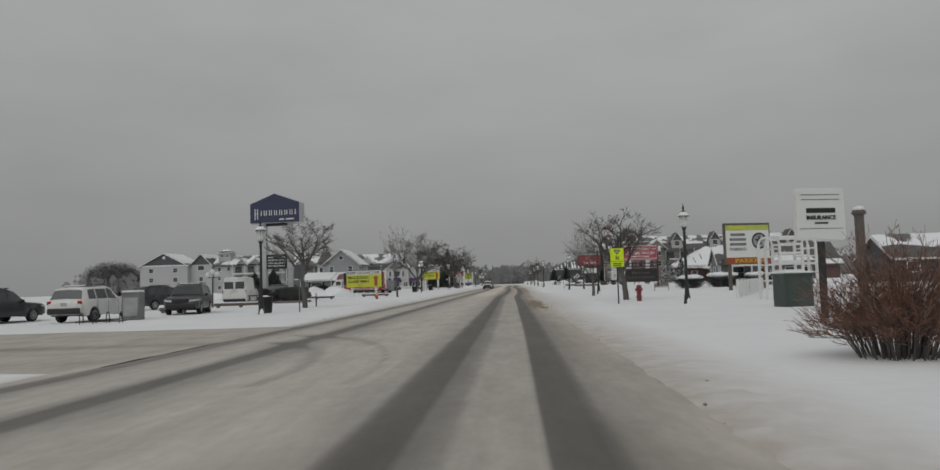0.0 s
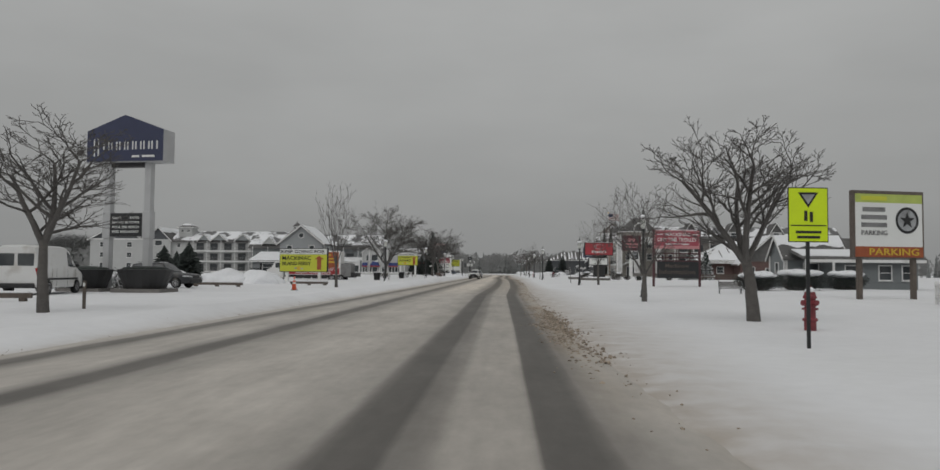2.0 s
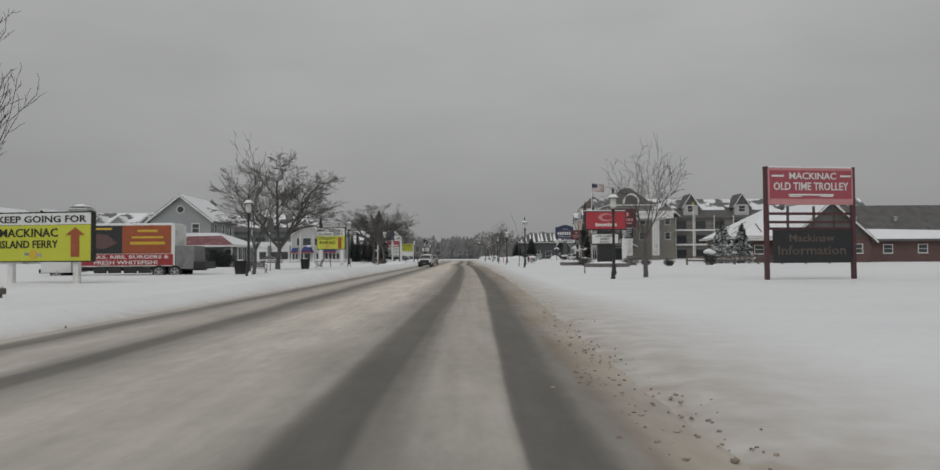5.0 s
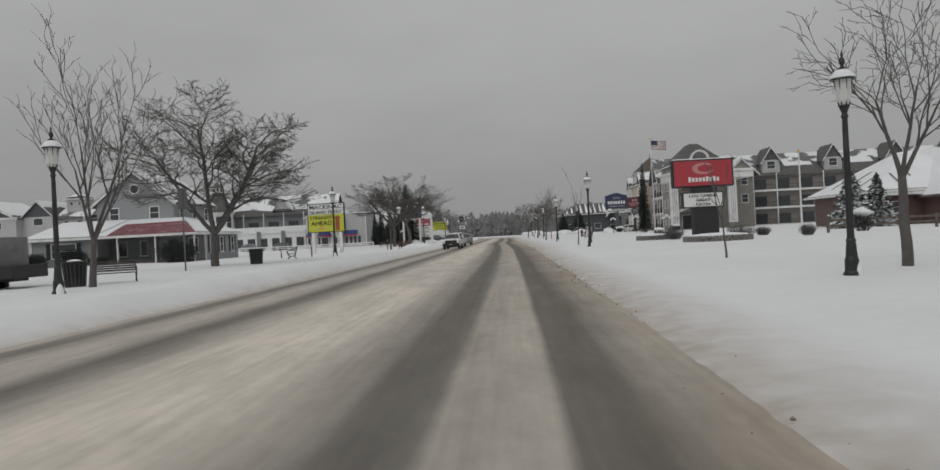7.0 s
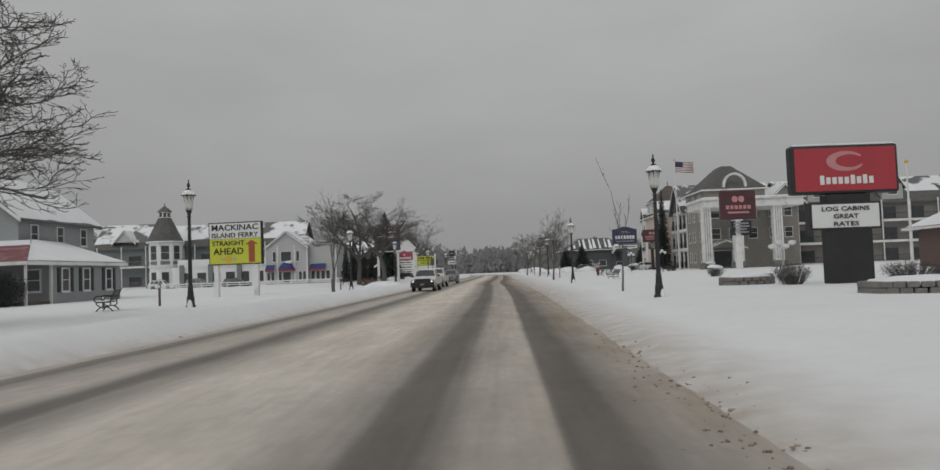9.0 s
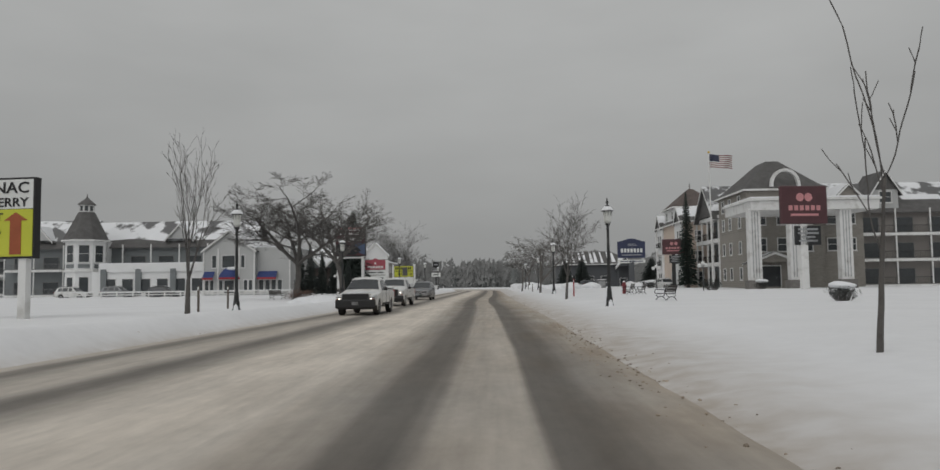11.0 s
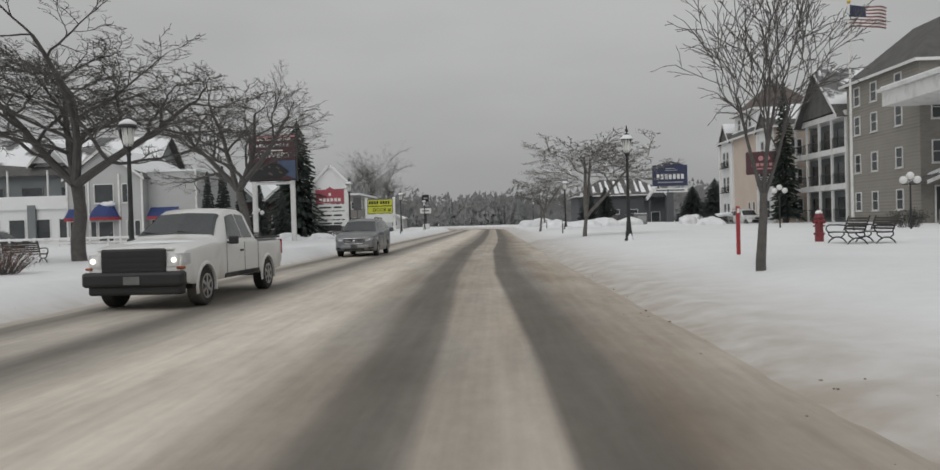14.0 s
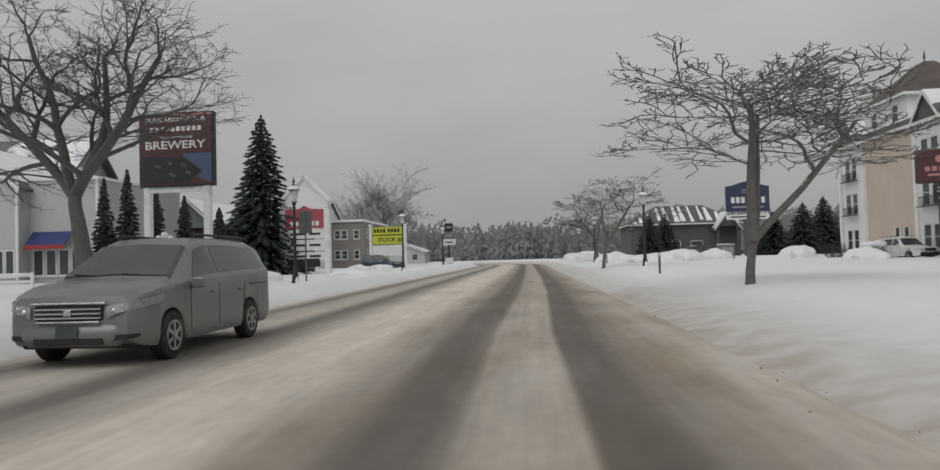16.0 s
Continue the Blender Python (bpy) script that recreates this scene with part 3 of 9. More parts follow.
def raw(name, verts, faces, material, parent=None, smooth=False):
    me = bpy.data.meshes.new(name)
    me.from_pydata(verts, [], faces)
    me.materials.append(material)
    if smooth:
        me.polygons.foreach_set("use_smooth", [True] * len(me.polygons))
    ob = new(name, me)
    ob.parent = parent
    return ob


def thing(name, label, category, m, group=""):
    ob = new(name)
    ob.empty_display_size = 0.3
    ob.matrix_world = m
    return tagged(ob, label, category, group)


def words(parent, text, x, y, z, width, height, material, name="lettering", shear=0.0):
    """Upright lettering that faces -y, fitted into width and height round its middle."""
    cu = bpy.data.curves.new("lettering", "FONT")
    cu.body, cu.align_x, cu.align_y, cu.size, cu.extrude, cu.shear = text, "CENTER", "CENTER", 1.0, 0.012, shear
    cu.resolution_u = 2
    cu.offset = 0.012
    tmp = bpy.data.objects.new("lettering", cu)
    scene.collection.objects.link(tmp)
    bpy.context.view_layer.update()
    me = bpy.data.meshes.new_from_object(tmp.evaluated_get(bpy.context.evaluated_depsgraph_get()))
    bpy.data.objects.remove(tmp)
    co = np.empty(len(me.vertices) * 3)
    me.vertices.foreach_get("co", co)
    co = co.reshape(-1, 3)
    lo, hi = co.min(0), co.max(0)
    s = (width / max(hi[0] - lo[0], 1e-4), height / max(hi[1] - lo[1], 1e-4))
    c = (lo + hi) / 2
    out = np.stack([x + (co[:, 0] - c[0]) * s[0], y - (co[:, 2] + 0.012) , z + (co[:, 1] - c[1]) * s[1]], 1)
    me.vertices.foreach_set("co", out.ravel())
    me.materials.clear()
    me.materials.append(material)
    me.update()
    ob = new(name, me)
    ob.parent = parent
    return ob


def bars(parent, rows, material, y, name="bar"):
    """Plain bars where lettering cannot be read: (x, z, width, height)."""
    for x, z, w, h in rows:
        part(name, box(B(), x, y - 0.004, z, w, 0.012, h), material, parent)


# ---------------------------------------------------------------- ground and road
def lerp_table(tab, v):
    return float(np.interp(v, [a for a, _ in tab], [b for _, b in tab]))


def bend(y):
    """How far the road's middle swings over where it curves away."""
    return 0.0 if y < 330 else -((y - 330) ** 2) / 190.0


DRIFT = ((-60, 0.15), (20, 0.2), (50, 0.1), (74, -0.05), (100, 0.38), (125, 0.5), (160, 0.48), (189, 0.15), (203, -0.26), (221, -0.34), (238, -0.02), (260, 0.1), (500, 0.0))
LEVEL_R = ((-60, 0.04), (45, 0.04), (75, 0.08), (110, 0.1), (130, 0.3), (150, 0.38), (180, 0.33), (215, 0.5), (260, 0.55), (600, 0.5))
LEVEL_L = ((-60, 0.05), (36, 0.06), (50, 0.16), (85, 0.12), (110, 0.3), (150, 0.45), (180, 0.32), (215, 0.32), (300, 0.4), (600, 0.4))


EDGE_R = ((-60, 2.2), (10, 2.15), (30, 2.0), (42, 1.65), (75, 1.6), (92, 2.05), (105, 2.3), (150, 2.5), (175, 2.6), (210, 2.2), (500, 2.2))


def edge_shift(y):
    """How far the right-hand edge of the slush lies from its usual place."""
    return lerp_table(EDGE_R, y) - 2.35


def step01(a, b, v):
    t = min(1.0, max(0.0, (v - a) / (b - a)))
    return t * t * (3 - 2 * t)


def gz(x, y):
    """The height of the snow."""
    u = x - bend(y)
    if u > 0:
        u -= edge_shift(y) * step01(0.5, 1.5, u)
    u += (0.2 if x < 0 else 0.12) * noise.noise(Vector((x * 0.3, y * 0.23, 3.3)))
    if -8.35 < u < 2.35:
        return -0.05
    n1 = noise.noise(Vector((x * 0.11, y * 0.11, 0.3)))
    n2 = noise.noise(Vector((x * 0.5, y * 0.35, 5.0)))
    n3 = noise.noise(Vector((x * 1.7, y * 1.5, 9.0)))
    if u > 0:
        lv = lerp_table(LEVEL_R, y)
        k = step01(2.35, 7.2, u) * 0.85 + 0.15 * step01(2.35, 3.2, u)
        ridge = math.exp(-((u - 3.4) / 0.7) ** 2) * (0.03 + 0.02 * step01(60, 130, y) + 0.25 * step01(240, 265, y))
        far = step01(12, 40, u) * 0.12 * n1
        # churned crumbs of the plough's furrow
        band = step01(2.3, 2.6, u) * step01(4.6, 3.2, u)
        if band > 0:
            heap = 0.55 + 0.45 * noise.noise(Vector((1.7, y * 0.12, 2.2)))
            far += band * heap * (0.075 * n3 + 0.05 * noise.noise(Vector((x * 4.1, y * 3.3, 1.0))) + 0.035)
    else:
        lv = lerp_table(LEVEL_L, y)
        k = step01(-8.35, -9.7, u)
        ridge = math.exp(-((u + 9.8) / 0.8) ** 2) * 0.16 * step01(36, 50, y)
        drive = (1 - step01(9, 13, y)) + step01(30, 34, y)
        k *= min(1.0, drive + 0.0)
        ridge *= min(1.0, drive)
        far = step01(-12, -40, u) * 0.12 * n1
        lv = lv * (drive if -40 < u else 1)
    return -0.05 + k * (lv + 0.05) + k * ((0.03 * n2 + 0.022 * n3) if u < 0 else (0.012 * n2 + 0.006 * n3)) + ridge * (1 + (0.5 if u < 0 or y > 235 else 0.2) * n2) + far


def spans(*marks):
    out = []
    for a, b, s in marks:
        k = max(1, round((b - a) / s))
        out += [a + (b - a) * i / k for i in range(k)]
    return out + [marks[-1][1]]


gx = spans((-3000, -400, 650), (-400, -120, 40), (-120, -40, 8), (-40, -14, 1.5), (-14, -8.6, 0.3), (-8.6, -8.2, 0.1), (-8.2, 2.2, 2.6), (2.2, 2.6, 0.1), (2.6, 4.6, 0.13), (4.6, 7.5, 0.29), (7.5, 14, 0.6), (14, 40, 1.6), (40, 120, 8), (120, 400, 40), (400, 3000, 650))
gy = spans((-300, -20, 40), (-20, 0, 2), (0, 228, 0.33), (228, 250, 0.6), (250, 330, 1.2), (330, 430, 3), (430, 600, 20), (600, 4000, 850))
verts, splash = [], []
for y in gy:
    for x in gx:
        xx = x + bend(min(y, 430)) * (1.0 if abs(x) < 60 else 0.0)
        if 0 < x < 14:
            xx += edge_shift(y) * min(1.0, (14 - x) / 11)
        verts.append((xx, y, gz(xx, y) if y < 430 else 0.3))
        e = min(abs(x - 2.2), abs(x + 8.2)) if not -8.2 < x < 2.2 else 0.0
        splash.append(max(0.0, 1 - e / ((2.4 + 1.3 * step01(34, 46, y) * step01(100, 84, y) + 1.0 * step01(145, 160, y)) if x > 0 else 0.9)) ** 1.3 * (1.0 if y < 235 else 0.75))
nx = len(gx)
faces = [(r * nx + c, r * nx + c + 1, (r + 1) * nx + c + 1, (r + 1) * nx + c) for r in range(len(gy) - 1) for c in range(nx - 1)]
ground = raw("ground", verts, faces, M["ground"], smooth=True)
a = ground.data.attributes.new("splash", "FLOAT", "POINT")
a.data.foreach_set("value", splash)
tagged(ground, "deep fresh snow over verges, lots and lawns", "ground", kind="structure")

rx = spans((-8.9, 2.9, 0.14))
ry = spans((-40, 0, 4), (0, 30, 0.5), (30, 260, 1.0), (260, 430, 2.0))
verts, lane, sand, worn = [], [], [], []
for y in ry:
    for x in rx:
        edge = max(step01(-8.3, -8.9, x), step01(2.3, 2.9, x))
        h = 0.012 * noise.noise(Vector((x * 1.1, y * 0.5, 2.0))) + 0.02 * math.exp(-((x + 3.2) / 1.2) ** 2)
        verts.append((x + bend(y) + edge_shift(y) * step01(1.0, 2.3, x), y, h - 0.12 * edge))
        u = x - lerp_table(DRIFT, y) * step01(-4.5, -2.2, x)
        if -6.6 < x < -1.7 and 6 < y < 27:
            for cx, cy, rad in ((-8.2, 10.5, 6.0), (-8.2, 10.5, 4.6)):
                d = abs(math.hypot(x - cx, (y - cy) * 0.55) - rad)
                if y > 8.5 and d < 0.34:
                    u = u + (-5.45 - u) * (1 - d / 0.34) * 0.8 * step01(27, 20, y)
        lane.append(u + 0.065)
        worn.append(min(1.0, 0.12 + 0.9 * step01(66, 96, y) * (0.75 + 0.25 * noise.noise(Vector((0.0, y * 0.05, 7.0))) - 0.35 * step01(112, 122, y) * step01(140, 130, y))))
        sand.append(min(1.0, (0.08 + 0.26 * step01(75, 150, y) + 0.2 * step01(182, 200, y)) * (1 if -2.4 < x - lerp_table(DRIFT, y) < 2 else 0.3) + (0.2 + 0.62 * step01(32, 44, y) * step01(100, 84, y) + 0.22 * step01(84, 100, y)) * step01(0.95, 1.25, x)))
nx = len(rx)
faces = [(r * nx + c, r * nx + c + 1, (r + 1) * nx + c + 1, (r + 1) * nx + c) for r in range(len(ry) - 1) for c in range(nx - 1)]
road = raw("road", verts, faces, M["road"], smooth=True)
for key, val in (("lane", lane), ("sand", sand), ("worn", worn)):
    a = road.data.attributes.new(key, "FLOAT", "POINT")
    a.data.foreach_set("value", val)
tagged(road, "slushy snow-covered road with bare brown wheel tracks", "road", kind="structure")

sx = spans((-60, -7.9, 0.6))
sy = spans((11.5, 27.5, 0.5))
verts, lane, sand = [], [], []
for y in sy:
    for x in sx:
        e = max(step01(12.6, 11.5, y), step01(26.2, 27.5, y))
        verts.append((x, y, 0.012 + 0.015 * noise.noise(Vector((x * 0.4, y * 0.9, 4.0))) - 0.1 * e))
        lane.append(-3.2 + 1.15 * math.sin((y - 0.05 * x) * 1.25) - 1.0 * math.exp(-((y - 17.5) / 0.8) ** 2))
        sand.append(0.3)
nx = len(sx)
faces = [(r * nx + c, r * nx + c + 1, (r + 1) * nx + c + 1, (r + 1) * nx + c) for r in range(len(sy) - 1) for c in range(nx - 1)]
side_road = raw("side_road", verts, faces, M["road"], smooth=True)
for key, val in (("lane", lane), ("sand", sand)):
    a = side_road.data.attributes.new(key, "FLOAT", "POINT")
    a.data.foreach_set("value", val)
tagged(side_road, "slushy side street packed with driven snow", "road", kind="structure")

# ---------------------------------------------------------------- bare trees
def limb(V, F, pts, rad, n):
    """A tapering tube along points."""
    base = len(V)
    for k, p in enumerate(pts):
        d = (pts[min(k + 1, len(pts) - 1)] - pts[max(k - 1, 0)]).normalized()
        s = d.cross(Vector((0.31, 0.77, 0.55))).normalized()
        t = d.cross(s)
        for j in range(n):
            a = 2 * math.pi * j / n
            V.append(tuple(p + rad[k] * (math.cos(a) * s + math.sin(a) * t)))
    for k in range(len(pts) - 1):
        for j in range(n):
            i, i2 = base + k * n + j, base + k * n + (j + 1) % n
            F.append((i, i2, i2 + n, i + n))
    F.append(tuple(base + (len(pts) - 1) * n + j for j in range(n)))


def grow(rng, V, F, p, d, length, r, level, top, o):
    seg = (7, 9, 6, 4, 3)[level]
    pts, rad = [p.copy()], [r]
    kids = []
    flat, thin = o.get("flat", 0.0), o.get("thin", 1.0)
    for k in range(seg):
        w = o["wander"] * (1.2 if level else o.get("stem", 0.5))
        d = d + Vector((rng.uniform(-w, w), rng.uniform(-w, w), rng.uniform(-w, w) * 0.7 + o["lift"] * (0.0 if level == 0 else 1.0)))
        if level and flat:
            d.z += (o["aim"] - d.z) * flat
        d.normalize()
        p = p + d * length / seg
        pts.append(p.copy())
        rad.append(max(o.get("twig", 0.0085) * (1.0 if level > 2 else 1.4), r * (1 - (k + 1) / seg * ((0.6 if top else 0.32) if level == 0 else 0.75))))
        kids.append((p.copy(), d.copy(), rad[-1], (k + 1) / seg))
    limb(V, F, pts, rad, (8, 6, 5, 4, 3)[level])
    if level >= top:
        return
    n = o["kids"][level]
    for i in range(n):
        f = (i + rng.uniform(0.2, 0.9)) / n
        lo = o["bare"] if level == 0 else 0.12
        q, e, rr, g = kids[min(seg - 1, int((lo + (1 - lo) * f) * seg))]
        if level == 0 and i >= n - 2:
            q, e, rr, g = kids[-1]
        az = i * 2.4 + rng.uniform(-0.5, 0.5)
        s = e.cross(Vector((0.1, 0.2, 1.0)) if abs(e.z) < 0.9 else Vector((1, 0, 0))).normalized()
        t = e.cross(s)
        sp = math.radians(o["split"][level] * rng.uniform(0.7, 1.25))
        if flat and level >= 1:
            az = (0.0 if i % 2 else math.pi) + rng.uniform(-0.7, 0.7)
        nd = e * math.cos(sp) + (s * math.cos(az) + t * math.sin(az)) * math.sin(sp)
        taper = (1.2 - 0.55 * g) if flat else 1.0
        grow(rng, V, F, q, nd.normalized(), length * o["shrink"][level] * taper * rng.uniform(0.7, 1.15), max(o.get("twig", 0.0085), rr * thin * rng.uniform(0.55, 0.78)), level + 1, top, o)


# the honey-locust habit: strong rising stems, boughs that level off in tiers
TIER = dict(wander=0.24, lift=0.0, flat=0.13, aim=0.34, kids=(12, 9, 8, 5), split=(58, 46, 44, 40), shrink=(0.62, 0.56, 0.5, 0.5), bare=0.06, thin=0.95)
UMBRELLA = dict(wander=0.34, stem=0.18, lift=0.0, flat=0.1, aim=0.3, kids=(8, 6, 5, 4), split=(62, 46, 46, 42), shrink=(0.82, 0.56, 0.52, 0.5), bare=0.5, thin=0.95, twig=0.01)
ELM = dict(wander=0.13, lift=0.05, kids=(8, 7, 7, 5), split=(36, 38, 38, 36), shrink=(0.75, 0.55, 0.5, 0.48), bare=0.25, thin=0.8, twig=0.013)
VASE = dict(wander=0.15, lift=0.04, kids=(6, 5, 4, 2), split=(34, 36, 36, 34), shrink=(0.95, 0.5, 0.45, 0.45), bare=0.35, thin=0.95, twig=0.011)
WHIP = dict(wander=0.08, lift=0.1, kids=(4, 2, 2, 2), split=(20, 20, 24, 24), shrink=(0.8, 0.5, 0.45, 0.45), bare=0.5, thin=0.75)
OPEN = dict(wander=0.22, lift=0.03, flat=0.07, aim=0.5, kids=(7, 6, 5, 3), split=(52, 44, 42, 40), shrink=(0.75, 0.6, 0.5, 0.5), bare=0.1, thin=1.0)
SHADE = dict(wander=0.3, lift=0.015, flat=0.08, aim=0.36, kids=(10, 8, 7, 4), split=(54, 46, 44, 40), shrink=(0.74, 0.56, 0.5, 0.5), bare=0.1, thin=0.9, twig=0.01)
STEMS = dict(wander=0.08, lift=0.09, kids=(5, 4, 3, 2), split=(24, 26, 28, 28), shrink=(0.95, 0.42, 0.45, 0.45), bare=0.25, thin=1.0, twig=0.012)


def bare_tree(x, y, height, spread, style, seed, label, lean=(0.0, 0.0), trunk=0.3, fat=0.02, top=4, fork=None, bark="bark", group="street trees"):
    """fork: instead of one crown on the trunk, stems that leave its top, each (lean x, lean y, length, and its share of the thickness)."""
    root = thing("bare_tree", label, "tree", pose(x, y, gz(x, y) - 0.05), group)
    seg0 = 7 * 8 + 8
    d = Vector((lean[0], lean[1], 1)).normalized()
    V, F, V2, F2 = [], [], [], []
    if fork:
        rng = random.Random(seed)
        grow(rng, V, F, Vector((0, 0, 0)), d, height * trunk, height * fat, 0, 0, style)
        tip = sum((Vector(v) for v in V[-8:]), Vector()) / 8
        thick = 1.0
        for turn in range(2):
            V2, F2 = [], []
            for k, (lx, ly, ln, *stout) in enumerate(fork):
                grow(random.Random(seed + 5 * k), V2, F2, tip - d * 0.15, Vector((lx, ly, 1)).normalized(), height * ln, height * fat * thick * (stout[0] if stout else (0.62, 0.55)[k % 2]), 0, top, style)
            # narrow crowns are squeezed below: start with stouter stems
            wide = np.percentile(np.array(V2)[:, 0], (1.5, 98.5))
            thick = min(1.7, max(1.0, math.sqrt((wide[1] - wide[0]) / spread)))
    else:
        allv, allf = [], []
        grow(random.Random(seed + 7), allv, allf, Vector((0, 0, 0)), d, height * trunk, height * fat, 0, top, style)
        V, F = allv[:seg0], [f for f in allf if max(f) < seg0]
        V2, F2 = allv[seg0:], [tuple(i - seg0 for i in f) for f in allf if min(f) >= seg0]
    # bring the crown to its height and width
    P, T = np.array(V2), np.array(V)
    zs = height / np.percentile(P[:, 2], 99.8)
    xs = spread / (np.percentile(P[:, 0], 98.5) - np.percentile(P[:, 0], 1.5))
    ys = spread / (np.percentile(P[:, 1], 98.5) - np.percentile(P[:, 1], 1.5))
    rings = T.reshape(-1, 8, 3).mean(axis=1).repeat(8, axis=0) if len(T) % 8 == 0 else T * 0
    T = T - rings
    for A in (P, rings):
        f = np.clip(A[:, 2] / (height * 0.35), 0, 1)
        A[:, 0] *= 1 + (xs - 1) * f
        A[:, 1] *= 1 + (min(ys, 1.6) - 1) * f
        A[:, 2] *= zs
    raw("trunk", (T + rings).tolist(), F, M[bark], root, smooth=True)
    raw("crown", P.tolist(), F2, M["barksnow" if bark == "barksnow" else "twig"], root)
    return root


bare_tree(-13.7, 48.3, 6.1, 5.2, OPEN, 3, "small bare street tree with forked spreading limbs", trunk=0.42, fat=0.03, fork=((-0.45, 0.1, 0.52), (0.4, -0.1, 0.52), (0.05, 0.3, 0.5)))
bare_tree(7.75, 49.6, 6.2, 5.4, OPEN, 11, "thick-trunked bare street tree with open upswept limbs", lean=(-0.04, 0), trunk=0.38, fat=0.034, fork=((-0.75, 0.1, 0.62), (0.65, 0.15, 0.6), (0.0, -0.25, 0.58), (-0.25, 0.3, 0.5)))
bare_tree(7.1, 64.3, 5.9, 3.8, VASE, 5, "bare street tree with a fan of steep branches", lean=(-0.02, 0), trunk=0.42, fat=0.025, fork=((-0.7, 0.1, 0.62), (-0.25, -0.12, 0.64), (0.0, 0.1, 0.66), (0.5, 0.0, 0.4)))
bare_tree(-13.4, 87.0, 8.6, 3.1, STEMS, 21, "tall slim bare tree with steep branches", trunk=0.38, fat=0.0155, fork=((-0.25, 0.08, 0.56), (-0.08, -0.1, 0.62), (0.1, 0.1, 0.6), (0.36, 0.0, 0.5)))
bare_tree(-14.4, 118.6, 9.4, 4.6, STEMS, 24, "slim bare tree with upswept stems by a bench", trunk=0.34, fat=0.014, fork=((-0.3, 0.08, 0.55), (0.0, -0.1, 0.66), (0.2, 0.1, 0.6), (0.5, 0.0, 0.45)))
bare_tree(-17.6, 138.2, 10.4, 10.8, SHADE, 9, "large bare shade tree with wide dense crown", trunk=0.24, fat=0.025, fork=((-0.1, -0.05, 0.66), (-0.9, 0.1, 0.62), (0.75, 0.15, 0.62), (0.3, 0.4, 0.62)))
bare_tree(10.7, 112.8, 8.6, 4.0, VASE, 29, "slim bare tree with few upswept limbs", trunk=0.5, fat=0.017, fork=((-0.2, 0.1, 0.45), (0.12, -0.1, 0.5), (0.6, 0.0, 0.42)))
bare_tree(-12.3, 174.4, 7.8, 2.3, STEMS, 33, "slim young bare tree staked in snow", trunk=0.36, fat=0.015, fork=((-0.12, 0.05, 0.6), (0.08, -0.1, 0.66), (0.32, 0.1, 0.55)))
bare_tree(-17.6, 213.0, 11.2, 13.2, SHADE, 14, "old bare tree with twisting wide limbs", trunk=0.34, fat=0.028, fork=((-0.9, 0.1, 0.56), (0.05, -0.1, 0.6), (0.9, 0.1, 0.52), (-0.3, 0.3, 0.5)))
bare_tree(-18.2, 236.8, 13.0, 13.4, dict(SHADE, kids=(9, 8, 6, 3), split=(52, 46, 44, 40), shrink=(0.72, 0.56, 0.5, 0.5), twig=0.0085), 27, "old bare tree with gnarled trunk and wide limbs", lean=(0.06, 0), trunk=0.36, fat=0.029, fork=((-0.95, 0.1, 0.55), (-0.2, 0.15, 0.6), (0.7, -0.1, 0.56), (0.3, 0.3, 0.5)))
bare_tree(5.6, 197.2, 7.3, 3.6, VASE, 41, "young bare tree with upswept branches", trunk=0.38, fat=0.0145, fork=((-0.3, 0.1, 0.5), (-0.06, -0.1, 0.6), (0.12, 0.1, 0.58), (0.34, 0.0, 0.5)))
bare_tree(5.75, 229.3, 6.75, 8.6, UMBRELLA, 52, "bare forked tree with snow on its limbs", lean=(-0.03, 0), trunk=0.22, fat=0.021, fork=((-0.09, 0.03, 0.58, 0.8), (0.6, -0.08, 0.58, 0.68), (0.04, 0.12, 0.56, 0.6)), bark="barksnow")
bare_tree(5.0, 263.0, 6.9, 7.6, UMBRELLA, 61, "leaning bare tree with snow on its limbs", lean=(0.1, 0), trunk=0.3, fat=0.02, fork=((0.45, 0.1, 0.58, 0.75), (0.0, 0.1, 0.52, 0.6)), bark="barksnow")
bare_tree(6.0, 154.3, 6.4, 1.3, WHIP, 71, "thin sapling with a few long whips", trunk=0.6, fat=0.008, top=3)
bare_tree(8.3, 120.8, 3.6, 0.95, WHIP, 72, "thin young sapling standing in snow", trunk=0.6, fat=0.012, top=2)
bare_tree(-25.4, 335.0, 16.4, 15.5, ELM, 81, "big bare tree with fine hazy twigs beyond the signs", trunk=0.2, fat=0.02, fork=((-0.7, 0.1, 0.55), (-0.3, -0.1, 0.6), (0.15, 0.1, 0.7), (0.4, -0.1, 0.62), (0.8, 0.1, 0.5)))
bare_tree(8.0, 300.0, 9.0, 9.0, TIER, 84, "bare roadside tree far along the verge", trunk=0.3, fat=0.02, top=3, fork=((-0.4, 0, 0.6), (0.4, 0, 0.6)))


